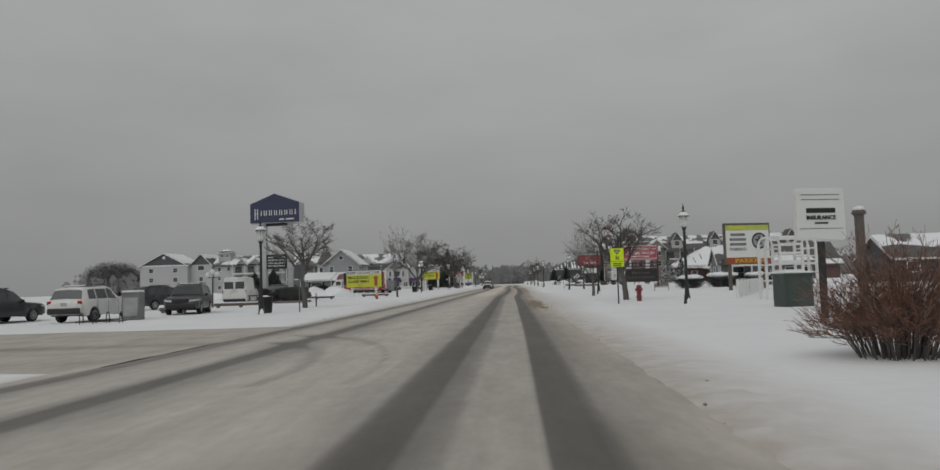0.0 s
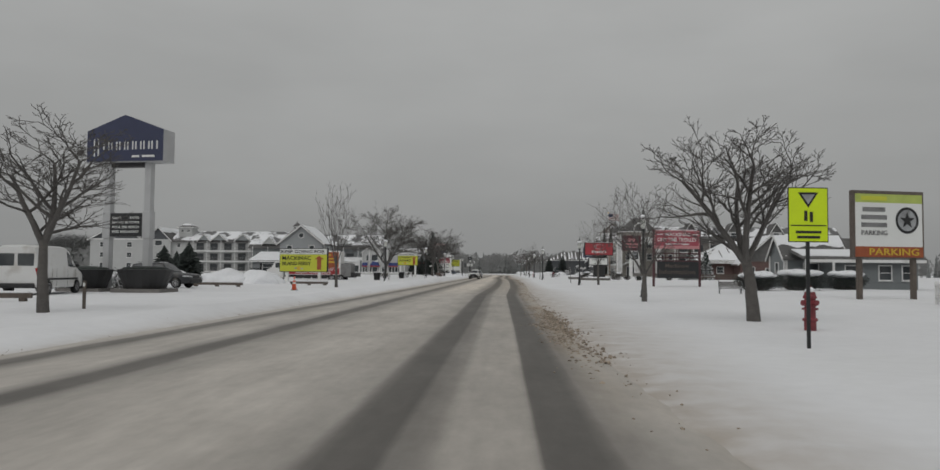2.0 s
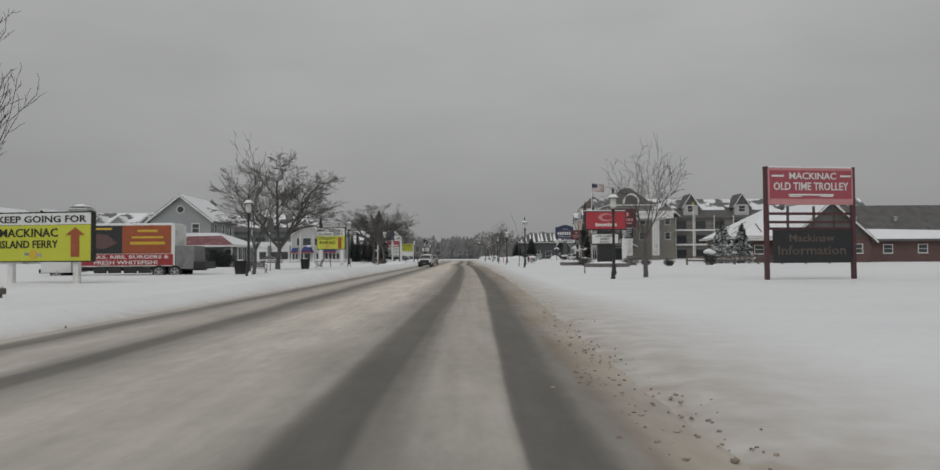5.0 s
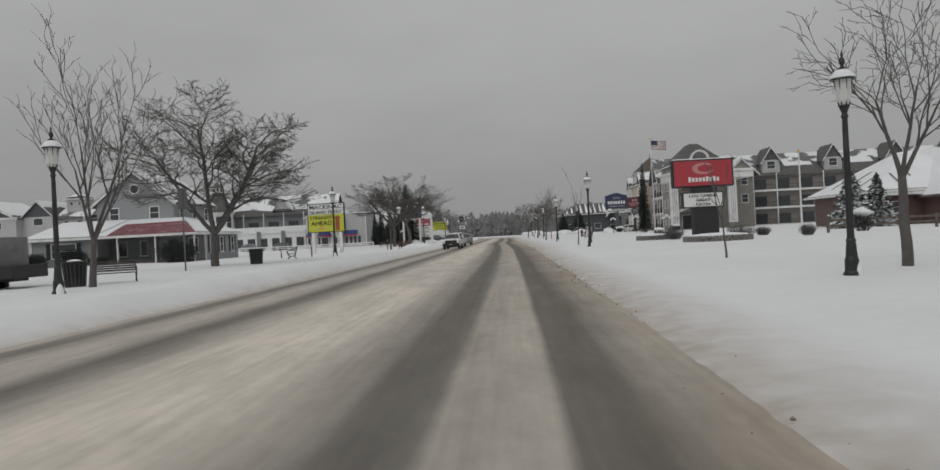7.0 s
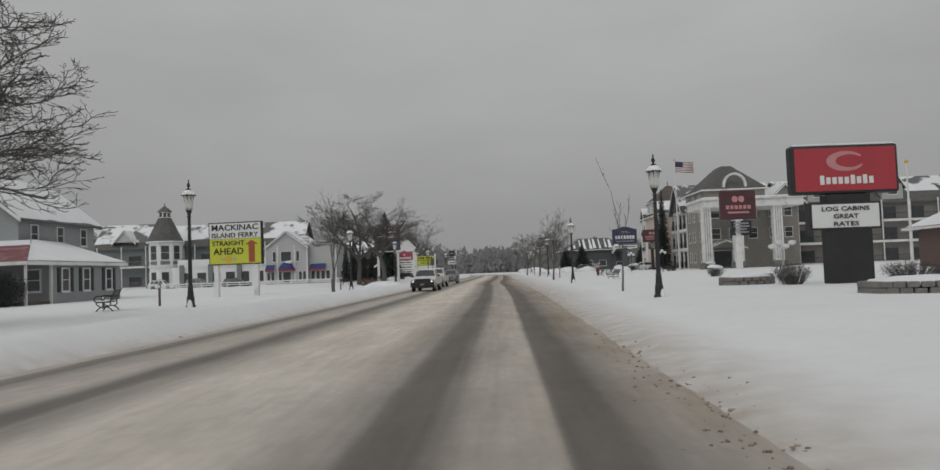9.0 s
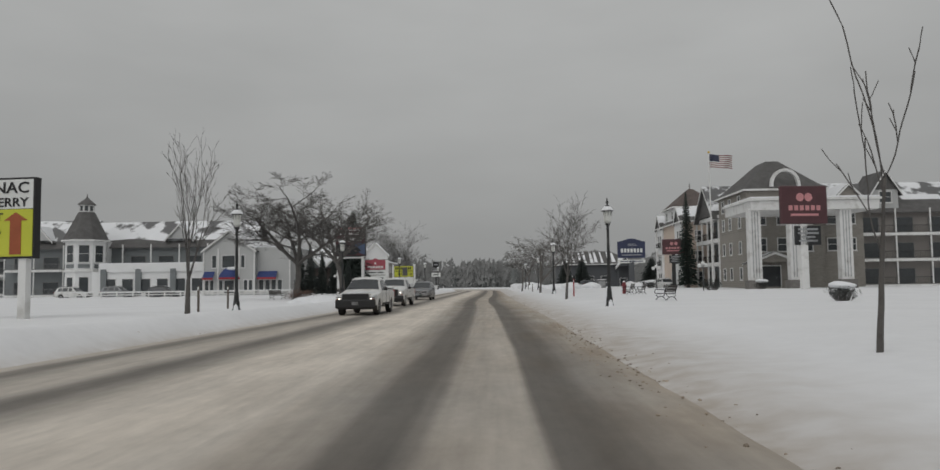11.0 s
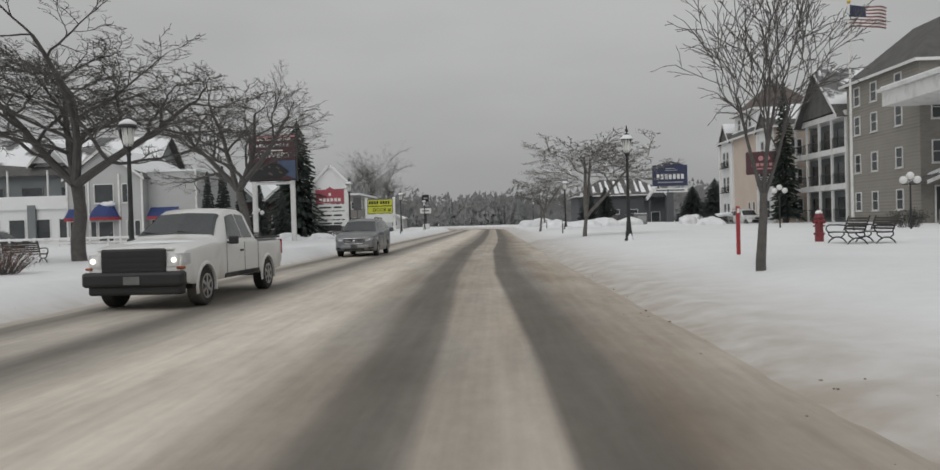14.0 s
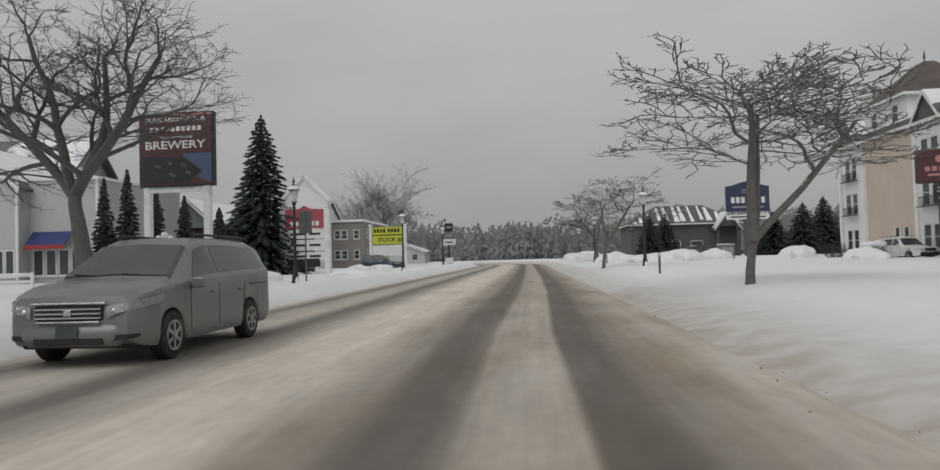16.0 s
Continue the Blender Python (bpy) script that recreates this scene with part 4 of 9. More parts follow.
# ---------------------------------------------------------------- evergreens
def spruce(x, y, height, radius, seed, label, material="needle", group="evergreens", rows=None, squat=1.0):
    root = thing("spruce_tree", label, "tree", pose(x, y, gz(x, y) - 0.05), group)
    rng = random.Random(seed)
    bm = tube(B(), (0, 0, 0), (0, 0, height * 0.97), height * 0.018 + 0.04, 0.02, 7)
    part("trunk", bm, M["bark"], root)
    V, F = [], []
    rows = rows or int(10 + height * 2.4)
    for k in range(rows):
        f = k / (rows - 1)
        h = height * (0.06 + 0.92 * f)
        r = radius * (1 - f) ** 0.82 * rng.uniform(0.86, 1.08) + 0.08
        n = int(9 + 9 * (1 - f))
        for i in range(n):
            a = 2 * math.pi * (i + rng.random()) / n
            c, s = math.cos(a), math.sin(a)
            rr = r * rng.uniform(0.72, 1.12)
            droop = rr * rng.uniform(0.16, 0.34) * squat
            m = max(3, int(rr * 4))
            for j in range(m):
                g = (j + rng.uniform(0.3, 1.0)) / m
                px, pz = rr * g, h - droop * g * g + rng.uniform(-0.05, 0.05)
                w = (0.13 + 0.24 * rr * 0.3) * (1.15 - 0.5 * g)
                ln = rr / m * 1.7
                dz = rng.uniform(-0.1, 0.02)
                b = len(V)
                for u, v, z in ((-ln * 0.5, 0, 0), (ln * 0.2, -w, -0.09 + dz), (ln * 0.75, 0, -0.05 + dz), (ln * 0.2, w, -0.09 + dz), (ln * 0.1, 0, 0.07)):
                    X, Y = px + u, v
                    V.append((X * c - Y * s, X * s + Y * c, pz + z))
                F += [(b, b + 1, b + 4), (b + 1, b + 2, b + 4), (b + 2, b + 3, b + 4), (b + 3, b, b + 4), (b, b + 3, b + 2, b + 1)]
    raw("crown", V, F, M[material], root)
    return root


spruce(-23.2, 272.0, 14.2, 3.9, 1, "tall dark spruce with layered drooping branches")
spruce(30.6, 262.0, 15.2, 1.45, 2, "tall narrow spruce against the hotel wall")
spruce(34.6, 170.0, 6.0, 2.3, 3, "small spruce weighed down with snow", "needlesnow")
spruce(37.9, 171.6, 5.6, 1.7, 4, "slim young spruce dusted with snow beside a brick wall", "needlesnow")
for k, (x, y, h, r) in enumerate(((-39.0, 112.0, 3.9, 1.7), (-36.3, 112.5, 4.3, 1.9), (-42.0, 125.0, 4.0, 1.2), (-44.5, 128.0, 3.6, 1.1))):
    spruce(x, y, h, r, 10 + k, "dense dark conical evergreen in a snowy lot", "yew", squat=0.5)
for k, (x, y, h, r) in enumerate(((-28.0, 255.5, 7.0, 0.9), (-26.7, 256.0, 7.6, 1.0), (-25.0, 256.5, 6.6, 0.9), (-23.5, 257.5, 5.8, 0.9), (-21.5, 258.5, 5.0, 0.9))):
    spruce(x, y, h, r, 20 + k, "narrow dark columnar evergreen beside a building", "yew", squat=0.4)
for k, (x, y, h, r) in enumerate(((17.0, 318.0, 6.5, 2.4), (24.0, 345.0, 8.0, 3.0), (44.0, 334.0, 8.6, 3.9), (40.6, 338.0, 7.4, 3.6), (48.0, 336.0, 9.6, 4.2), (52.4, 333.0, 9.0, 4.0), (56.0, 336.0, 8.2, 3.8), (42.5, 345.0, 7.6, 3.6))):
    spruce(x, y, h, r, 30 + k, "dark bushy evergreen far along the verge", "yew", squat=0.55)



# ---------------------------------------------------------------- shrubs
def shrub(x, y, w, h, seed, label, material="yew", stems=60, depth=None, twiggy=False, snow=False, base=None, group="shrubs", full=16):
    root = thing("shrub", label, "shrub", pose(x, y, gz(x, y) - 0.03 if base is None else base), group)
    rng = random.Random(seed)
    depth = depth or w
    V, F, V2, F2 = [], [], [], []
    for k in range(stems):
        a, q = rng.uniform(0, 6.283), math.sqrt(rng.random())
        ex, ey = math.cos(a) * q * w * 0.5, math.sin(a) * q * depth * 0.5
        ez = h * (0.55 + 0.45 * math.sqrt(max(0.0, 1 - q * q))) * rng.uniform(0.8, 1.05)
        b0 = Vector((ex * 0.45, ey * 0.45, 0))
        e = Vector((ex, ey, ez))
        mid = (b0 + e) / 2 + Vector((rng.uniform(-.1, .1), rng.uniform(-.1, .1), 0)) * h * 0.4
        limb(V, F, [b0, mid, e], [0.012 + 0.004 * h, 0.009, 0.004], 3)
        for j in range(26 if twiggy else full):
            f = rng.uniform(0.28, 1.02)
            p = b0.lerp(mid, f * 2) if f < 0.5 else mid.lerp(e, f * 2 - 1)
            p = p + Vector((rng.uniform(-1, 1), rng.uniform(-1, 1), rng.uniform(-0.7, 0.7))) * 0.13 * max(w, h) * 0.7
            s = rng.uniform(0.03, 0.075) * (0.55 + 0.28 * h)
            d = Vector((rng.uniform(-1, 1), rng.uniform(-1, 1), rng.uniform(-0.5, 1))).normalized()
            t = d.cross(Vector((0.3, 0.5, 0.8))).normalized() * s * (0.5 if not twiggy else 0.22)
            i = len(V2)
            V2 += [tuple(p - d * s), tuple(p + t), tuple(p + d * s), tuple(p - t)]
            F2.append((i, i + 1, i + 2, i + 3))
    raw("stem", V, F, M["twig"], root)
    raw("foliage", V2, F2, M[material], root)
    if snow:
        bm = B()
        bmesh.ops.create_icosphere(bm, subdivisions=3, radius=1.0, matrix=Matrix.Translation((0, 0, h * 0.9)) @ Matrix.Diagonal((w * 0.42, depth * 0.42, h * 0.2, 1)))
        for v in bm.verts:
            r = noise.noise(Vector((v.co.x, v.co.y, 0)) * 1.1 + Vector((seed, 0, 0))) * 0.3 + noise.noise(v.co * 2.6 + Vector((seed, 4, 0))) * 0.16
            v.co = Vector((v.co.x * (1 + 0.5 * r), v.co.y * (1 + 0.5 * r), v.co.z + r * h * 0.32))
        part("snow_cap", bm, M["roofsnow"], root, smooth=True)
    return root


def stem_shrub(x, y, w, h, seed, label):
    """A leafless shrub: many arching stems that fork into fine russet twigs."""
    root = thing("shrub", label, "shrub", pose(x, y, gz(x, y) - 0.05), "shrubs")
    rng = random.Random(seed)
    V, F, V2, F2 = [], [], [], []
    for k in range(190):
        a, q = rng.uniform(0, 6.283), rng.random() ** 0.6
        e = Vector((math.cos(a) * q * w * 0.5, math.sin(a) * q * w * 0.5, h * (1.0 - 0.6 * q * q) * rng.uniform(0.35, 1.05)))
        b = Vector((e.x * 0.42, e.y * 0.42, 0))
        mid = b.lerp(e, 0.5) + Vector((-e.x * 0.12, -e.y * 0.12, h * 0.08))
        limb(V, F, [b, mid, e], [0.013, 0.009, 0.004], 3)
        for j in range(15):
            f = rng.uniform(0.25, 1.0)
            p = b.lerp(mid, f * 2) if f < 0.5 else mid.lerp(e, f * 2 - 1)
            d = Vector((e.x * 0.5 + rng.uniform(-0.6, 0.6), e.y * 0.5 + rng.uniform(-0.6, 0.6), rng.uniform(0.1, 0.9))).normalized()
            g = p + d * rng.uniform(0.15, 0.42)
            limb(V2, F2, [p, g], [0.0045, 0.003], 3)
            for i in range(3):
                d2 = (d + Vector((rng.uniform(-1, 1), rng.uniform(-1, 1), rng.uniform(-0.4, 0.8)))).normalized()
                s0 = p.lerp(g, rng.uniform(0.3, 1.0))
                limb(V2, F2, [s0, s0 + d2 * rng.uniform(0.07, 0.2)], [0.0035, 0.0025], 3)
    raw("stem", V, F, M["twig"], root)
    raw("twig", V2, F2, M["brush"], root)
    return root


for k, (x, y, w, h) in enumerate(((13.3, 152.6, 1.7, 1.0), (18.4, 152.4, 2.4, 0.95), (20.3, 153.2, 1.4, 0.7))):
    shrub(x, y, w, h, 50 + k, "bare grey twigs of a shrub by the motel sign", "twig", stems=110, twiggy=True)
stem_shrub(6.5, 10.6, 2.9, 2.1, 1, "tall russet winter shrub with thin bare stems")
shrub(-14.9, 203.5, 2.6, 0.9, 2, "low bare twiggy shrub in the snow", "brush", stems=120, twiggy=True)
for k, (x, y, w, h) in enumerate(((21.6, 92.0, 4.0, 1.5), (26.3, 95.0, 4.6, 1.7), (31.6, 98.0, 3.8, 1.6))):
    shrub(x, y, w, h, 3 + k, "clipped dark shrub under a snow cap", stems=200, full=34, snow=True)
for k, (x, y, w, h) in enumerate(((-26.5, 71.5, 3.2, 1.7), (-23.3, 72.2, 2.6, 1.5), (-32.0, 99.0, 1.8, 0.9), (-29.0, 97.0, 1.4, 0.7), (-44.0, 118.0, 4.0, 1.6))):
    shrub(x, y, w, h, 8 + k, "dark bushy shrub dusted with snow", stems=110, snow=(k > 1))
for k, (x, y, w, h) in enumerate(((-41.6, 163.9, 2.8, 1.7), (-38.9, 163.6, 2.2, 0.8), (-31.0, 163.3, 4.2, 2.1), (-45.6, 163.9, 2.8, 1.5))):
    shrub(x, y, w, h, 14 + k, "dark rounded evergreen shrub before a low house", stems=170, full=60)
# this clump takes the woods' colour, with the haze painted in
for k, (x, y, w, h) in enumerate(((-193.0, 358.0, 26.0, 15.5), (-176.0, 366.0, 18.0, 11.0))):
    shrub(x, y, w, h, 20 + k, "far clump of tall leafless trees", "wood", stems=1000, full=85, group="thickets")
for k, (x, y, w, h) in enumerate(((18.0, 182.0, 1.6, 0.9), (24.0, 226.0, 2.2, 1.2), (30.0, 228.0, 1.6, 1.0), (27.0, 278.0, 2.6, 1.5), (26.0, 268.0, 2.2, 1.2), (21.0, 146.0, 1.2, 0.8), (26.5, 150.0, 1.6, 1.6))):
    shrub(x, y, w, h, 30 + k, "dark low shrub beside the hotel drive", stems=70, snow=k % 2 == 0)


# ---------------------------------------------------------------- far woods
def far_woods():
    rng = random.Random(4)
    V, F, V2, F2 = [], [], [], []
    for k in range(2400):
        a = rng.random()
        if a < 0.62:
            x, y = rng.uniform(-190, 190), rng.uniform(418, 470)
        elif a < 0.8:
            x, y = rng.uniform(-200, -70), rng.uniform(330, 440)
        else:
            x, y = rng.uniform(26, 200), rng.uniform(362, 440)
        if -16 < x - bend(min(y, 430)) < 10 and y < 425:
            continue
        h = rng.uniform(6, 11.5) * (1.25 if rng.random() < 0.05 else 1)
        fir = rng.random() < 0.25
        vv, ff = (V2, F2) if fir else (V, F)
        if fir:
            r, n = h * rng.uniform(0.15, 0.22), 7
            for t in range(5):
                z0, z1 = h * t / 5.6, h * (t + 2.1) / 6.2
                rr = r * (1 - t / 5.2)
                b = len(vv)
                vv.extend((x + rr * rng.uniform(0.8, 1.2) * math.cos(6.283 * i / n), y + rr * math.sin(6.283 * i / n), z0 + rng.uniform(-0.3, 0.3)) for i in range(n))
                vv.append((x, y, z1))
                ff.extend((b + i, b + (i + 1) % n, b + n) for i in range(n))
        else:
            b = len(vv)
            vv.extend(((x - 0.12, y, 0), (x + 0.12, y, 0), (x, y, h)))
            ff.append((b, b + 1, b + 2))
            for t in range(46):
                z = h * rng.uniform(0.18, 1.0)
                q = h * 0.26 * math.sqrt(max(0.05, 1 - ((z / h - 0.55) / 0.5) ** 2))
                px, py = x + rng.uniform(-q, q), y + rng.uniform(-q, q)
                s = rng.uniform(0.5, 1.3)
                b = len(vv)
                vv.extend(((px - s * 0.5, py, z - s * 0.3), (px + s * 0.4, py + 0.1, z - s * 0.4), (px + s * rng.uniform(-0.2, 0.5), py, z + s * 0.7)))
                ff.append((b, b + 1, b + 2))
    # both materials carry the snowfall haze in their colour
    for nm, vv, ff, mm, lb in (("woods", V, F, "wood", "far haze-paled leafless woods across the road's end"), ("fir_woods", V2, F2, "woodfir", "far haze-paled firs standing among bare woods")):
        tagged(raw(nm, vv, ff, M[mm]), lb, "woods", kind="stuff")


far_woods()


# ---------------------------------------------------------------- street furniture
def lamp_post(finial=True):
    root = thing("street_lamp", "black ornamental street lamp with a glass lantern" if finial else "black street lamp with a plain capped glass lantern", "street lamp", pose(0, 0, 0), "street lamps")
    part("base", lathe(B(), ((0.21, 0), (0.2, 0.1), (0.165, 0.15), (0.16, 0.4), (0.13, 0.5), (0.115, 0.75), (0.1, 0.82), (0.12, 0.86), (0.09, 0.92)), 12), M["black"], root, smooth=False)
    bm = B()
    bmesh.ops.create_icosphere(bm, subdivisions=2, radius=1.0, matrix=Matrix.Translation((0.02, -0.16, 0.03)) @ Matrix.Diagonal((0.12, 0.09, 0.34, 1)))
    for v in bm.verts:
        v.co.x += 0.03 * noise.noise(v.co * 6)
    part("snow_drift", bm, M["roofsnow"], root, smooth=True)
    bm = lathe(B(), ((0.085, 0.9), (0.075, 2.6), (0.062, 3.75), (0.09, 3.8), (0.06, 3.88), (0.1, 3.98), (0.13, 4.06)), 12)
    part("shaft", bm, M["black"], root)
    part("lantern_glass", lathe(B(), ((0.11, 4.07), (0.17, 4.2), (0.2, 4.62), (0.2, 4.68)), 8), M["lampglass"], root, "frosted glass lantern")
    bm = B()
    for k in range(8):
        a = 2 * math.pi * k / 8
        tube(bm, (0.125 * math.cos(a), 0.125 * math.sin(a), 4.06), (0.212 * math.cos(a), 0.212 * math.sin(a), 4.68), 0.012, 0.012, 4)
    part("cage", bm, M["black"], root)
    if finial:
        part("cap", lathe(B(), ((0.3, 4.67), (0.3, 4.7), (0.2, 4.8), (0.12, 4.93), (0.05, 4.98)), 12), M["black"], root, smooth=False)
        part("finial", lathe(B(), ((0.05, 4.97), (0.03, 5.02), (0.075, 5.08), (0.06, 5.16), (0.02, 5.22), (0.035, 5.26), (0.005, 5.36)), 8), M["black"], root)
        part("snow", lathe(B(), ((0.31, 4.695), (0.3, 4.73), (0.215, 4.825), (0.15, 4.9)), 12), M["roofsnow"], root, smooth=True)
    else:
        part("cap", lathe(B(), ((0.31, 4.67), (0.32, 4.74), (0.28, 4.8), (0.05, 4.84)), 12), M["black"], root)
        part("snow", lathe(B(), ((0.29, 4.79), (0.26, 4.88), (0.1, 4.97), (0.02, 4.99)), 12), M["roofsnow"], root, smooth=True)
    return root


LAMPS = ((9.4, 38.9, 1), (8.33, 71.4, 1), (8.4, 110.8, 1), (6.08, 146.2, 1), (6.06, 180.4, 1), (6.26, 216.5, 1), (7.3, 258.5, 1), (6.8, 290.0, 1), (7.5, 325.0, 1),
         (-13.7, 39.4, 1), (-14.0, 115.9, 1), (-12.6, 148.9, 1), (-12.0, 179.6, 1), (-12.1, 206.3, 0), (-12.0, 244.8, 1), (-11.0, 272.0, 1), (-11.0, 303.0, 1))
first = {}
for x, y, f in LAMPS:
    m = pose(x, y, gz(x, y) - 0.04, 0, 0, (x * 37 + y * 11) % 45)
    if f not in first:
        first[f] = lamp_post(bool(f))
        first[f].matrix_world = m
    else:
        copy_thing(first[f], m)


def bench():
    root = thing("park_bench", "black slatted park bench with cast-iron arms", "bench", pose(0, 0, 0), "park benches")
    for k in range(5):
        part("seat_slat", box(B(), 0, -0.2 + 0.1 * k, 0.43, 1.5, 0.07, 0.03, bev=0.006), M["slat"], root)
    for k in range(5):
        part("back_slat", box(B(), 0, 0.27 + 0.028 * k, 0.53 + 0.085 * k, 1.5, 0.028, 0.065, rx=-16, bev=0.006), M["slat"], root)
    for s in (-0.72, 0.72):
        bm = B()
        for curl in (((-0.4, 0.0), (-0.31, 0.03), (-0.2, 0.17), (-0.05, 0.25), (0.1, 0.25), (0.24, 0.17), (0.34, 0.03), (0.42, 0.0)),
                     ((-0.12, 0.23), (-0.26, 0.33), (-0.27, 0.42), (0.24, 0.42), (0.25, 0.32), (0.14, 0.24)),
                     ((-0.27, 0.42), (-0.35, 0.5), (-0.34, 0.61), (-0.24, 0.67), (0.05, 0.66), (0.31, 0.64)),
                     ((0.22, 0.42), (0.3, 0.62), (0.42, 0.95))):
            for (a, b), (c, d) in zip(curl, curl[1:]):
                tube(bm, (s, a, b), (s, c, d), 0.023, 0.023, 6)
        part("end_frame", bm, M["black"], root)
    part("snow", box(B(), 0, 0.0, 0.462, 1.5, 0.32, 0.035, bev=0.015), M["roofsnow"], root)
    return root


b0 = None
for x, y, rz in ((16.0, 80.5, -8), (-15.1, 121.6, 30), (-15.6, 147.9, -72), (10.3, 187.2, -78), (11.6, 206.5, -90), (12.6, 206.7, -90), (-19.0, 211.5, 60), (-19.2, 242.2, 50)):
    m = pose(x, y, gz(x, y) - 0.06, 0, 0, rz)
    if b0 is None:
        b0 = bench()
        b0.matrix_world = m
    else:
        copy_thing(b0, m)


def hydrant(x, y):
    root = thing("fire_hydrant", "tall dull red fire hydrant standing in snow", "hydrant", pose(x, y, gz(x, y) + 0.25, 0, 0, 20), "hydrants")
    part("riser", lathe(B(), ((0.15, -0.32), (0.15, -0.02), (0.19, 0.0)), 14), M["oxred"], root)
    part("barrel", lathe(B(), ((0.19, 0), (0.19, 0.05), (0.14, 0.08), (0.135, 0.55), (0.17, 0.58), (0.17, 0.63), (0.15, 0.65), (0.13, 0.74), (0.07, 0.81), (0.035, 0.83), (0.035, 0.9)), 14), M["oxred"], root, smooth=False)
    for d in ((1, 0), (-1, 0), (0, -1)):
        part("nozzle", tube(B(), (0.1 * d[0], 0.1 * d[1], 0.46), (0.24 * d[0], 0.24 * d[1], 0.46), 0.075, 0.07, 10), M["oxred"], root)
    part("flange", lathe(B(), ((0.2, 0.28), (0.2, 0.33)), 14), M["oxred"], root)
    part("snow", lathe(B(), ((0.13, 0.74), (0.12, 0.8), (0.06, 0.86), (0.01, 0.87)), 10), M["roofsnow"], root, smooth=True)
    return root


hydrant(8.03, 46.0)
hydrant(11.6, 208.6)


def litter_bin(x, y):
    root = thing("litter_bin", "black slatted round litter bin", "bin", pose(x, y, gz(x, y) - 0.03), "litter bins")
    part("liner", lathe(B(), ((0.32, 0.05), (0.38, 0.9), (0.34, 0.9), (0.32, 0.6)), 14), M["plastic"], root)
    for k in range(18):
        a = 2 * math.pi * k / 18
        part("slat", box(B(), 0.38 * math.cos(a), 0.38 * math.sin(a), 0.48, 0.02, 0.085, 0.88, rz=math.degrees(a), ry=5, bev=0.004), M["black"], root)
    part("rim", lathe(B(), ((0.4, 0.9), (0.45, 0.93), (0.44, 0.98), (0.34, 0.98), (0.33, 0.9)), 16), M["black"], root)
    part("snow", lathe(B(), ((0.33, 0.9), (0.28, 0.98), (0.12, 1.04), (0.02, 1.05)), 12), M["roofsnow"], root, smooth=True)


for x, y in ((-14.0, 41.0), (-15.1, 138.4), (-15.6, 119.6)):
    litter_bin(x, y)


def cone(x, y):
    root = thing("traffic_cone", "orange traffic cone with white bands", "cone", pose(x, y, gz(x, y) - 0.02))
    part("base", box(B(), 0, 0, 0.03, 0.4, 0.4, 0.05, bev=0.01), M["plastic"], root)
    part("body", lathe(B(), ((0.17, 0.05), (0.045, 0.92), (0.04, 0.95)), 16), M["orange"], root, smooth=True)
    for z in (0.45, 0.68):
        r = 0.17 - 0.125 * (z - 0.05) / 0.87 + 0.004
        part("reflective_band", lathe(B(), ((r, z), (r - 0.0165, z + 0.115)), 16), M["cand"], root)


cone(-14.0, 76.8)


def pile(x, y, w, d, h, seed, label="ploughed pile of fresh snow"):
    bm = B()
    bmesh.ops.create_icosphere(bm, subdivisions=4, radius=1.0)
    for v in bm.verts:
        n = noise.noise(v.co * 1.3 + Vector((seed * 3.1, 0, 0))) * 0.35 + noise.noise(v.co * 3.6 + Vector((seed, 7, 0))) * 0.14 + noise.noise(v.co * 9.0 + Vector((seed, 3, 5))) * 0.05
        v.co = Vector((v.co.x * w / 2 * (1 + n), v.co.y * d / 2 * (1 + n), v.co.z * h * (1 + n * 0.8)))
    ob = new("snow_mound", mesh_of("snow_mound", bm, M["pile"], True))
    ob.matrix_world = pose(x, y, gz(x, y) - 0.12 * h)
    tagged(ob, label, "snow mound", "snow mounds")


for k, (x, y, w, d, h) in enumerate(((-35.0, 103.0, 7, 4, 1.5), (-26.4, 97.4, 5.0, 3.0, 1.5), (-22.9, 97.8, 4.4, 2.8, 1.35), (-27.0, 86.0, 3.5, 3, 1.6), (-29.5, 88.0, 3, 2.6, 1.3), (-41.0, 101.0, 5, 4, 1.0), (-12.0, 196.0, 4, 2, 0.5),
                                     (11.0, 276.0, 5, 3, 1.0), (14.5, 283.0, 4, 3, 1.3), (9.0, 290.0, 4, 3, 1.2), (19.0, 290.0, 4, 3, 1.2), (25.0, 280.0, 3, 3, 1.1), (31.0, 300.0, 4, 4, 1.3), (6.5, 310.0, 5, 3, 1.3),
                                     (-13.4, 262.0, 3, 2.2, 0.5), (-15.5, 285.0, 3, 2.2, 0.55), (-19.6, 293.0, 3, 2.2, 0.6), (-18.5, 250.0, 3, 2.2, 0.7), (-16.0, 251.0, 2.6, 2.2, 0.6), (23.0, 262.0, 3, 2.5, 0.9), (9.5, 335.0, 6, 4, 1.5))):
    pile(x, y, w, d, h, k)


def timber_rail(x, y, length, rz):
    root = thing("timber_barrier", "low weathered timber barrier capped with snow", "barrier", pose(x, y, gz(x, y), 0, 0, rz), "timber barriers")
    part("beam", box(B(), 0, 0, 0.22, length, 0.2, 0.2, bev=0.02), M["timber"], root)
    for s in (-0.42, 0.0, 0.42):
        part("foot", box(B(), s * length, 0, 0.07, 0.25, 0.24, 0.16, bev=0.015), M["timber"], root)
    part("snow", box(B(), 0, 0, 0.36, length * 0.96, 0.19, 0.09, bev=0.04), M["roofsnow"], root)


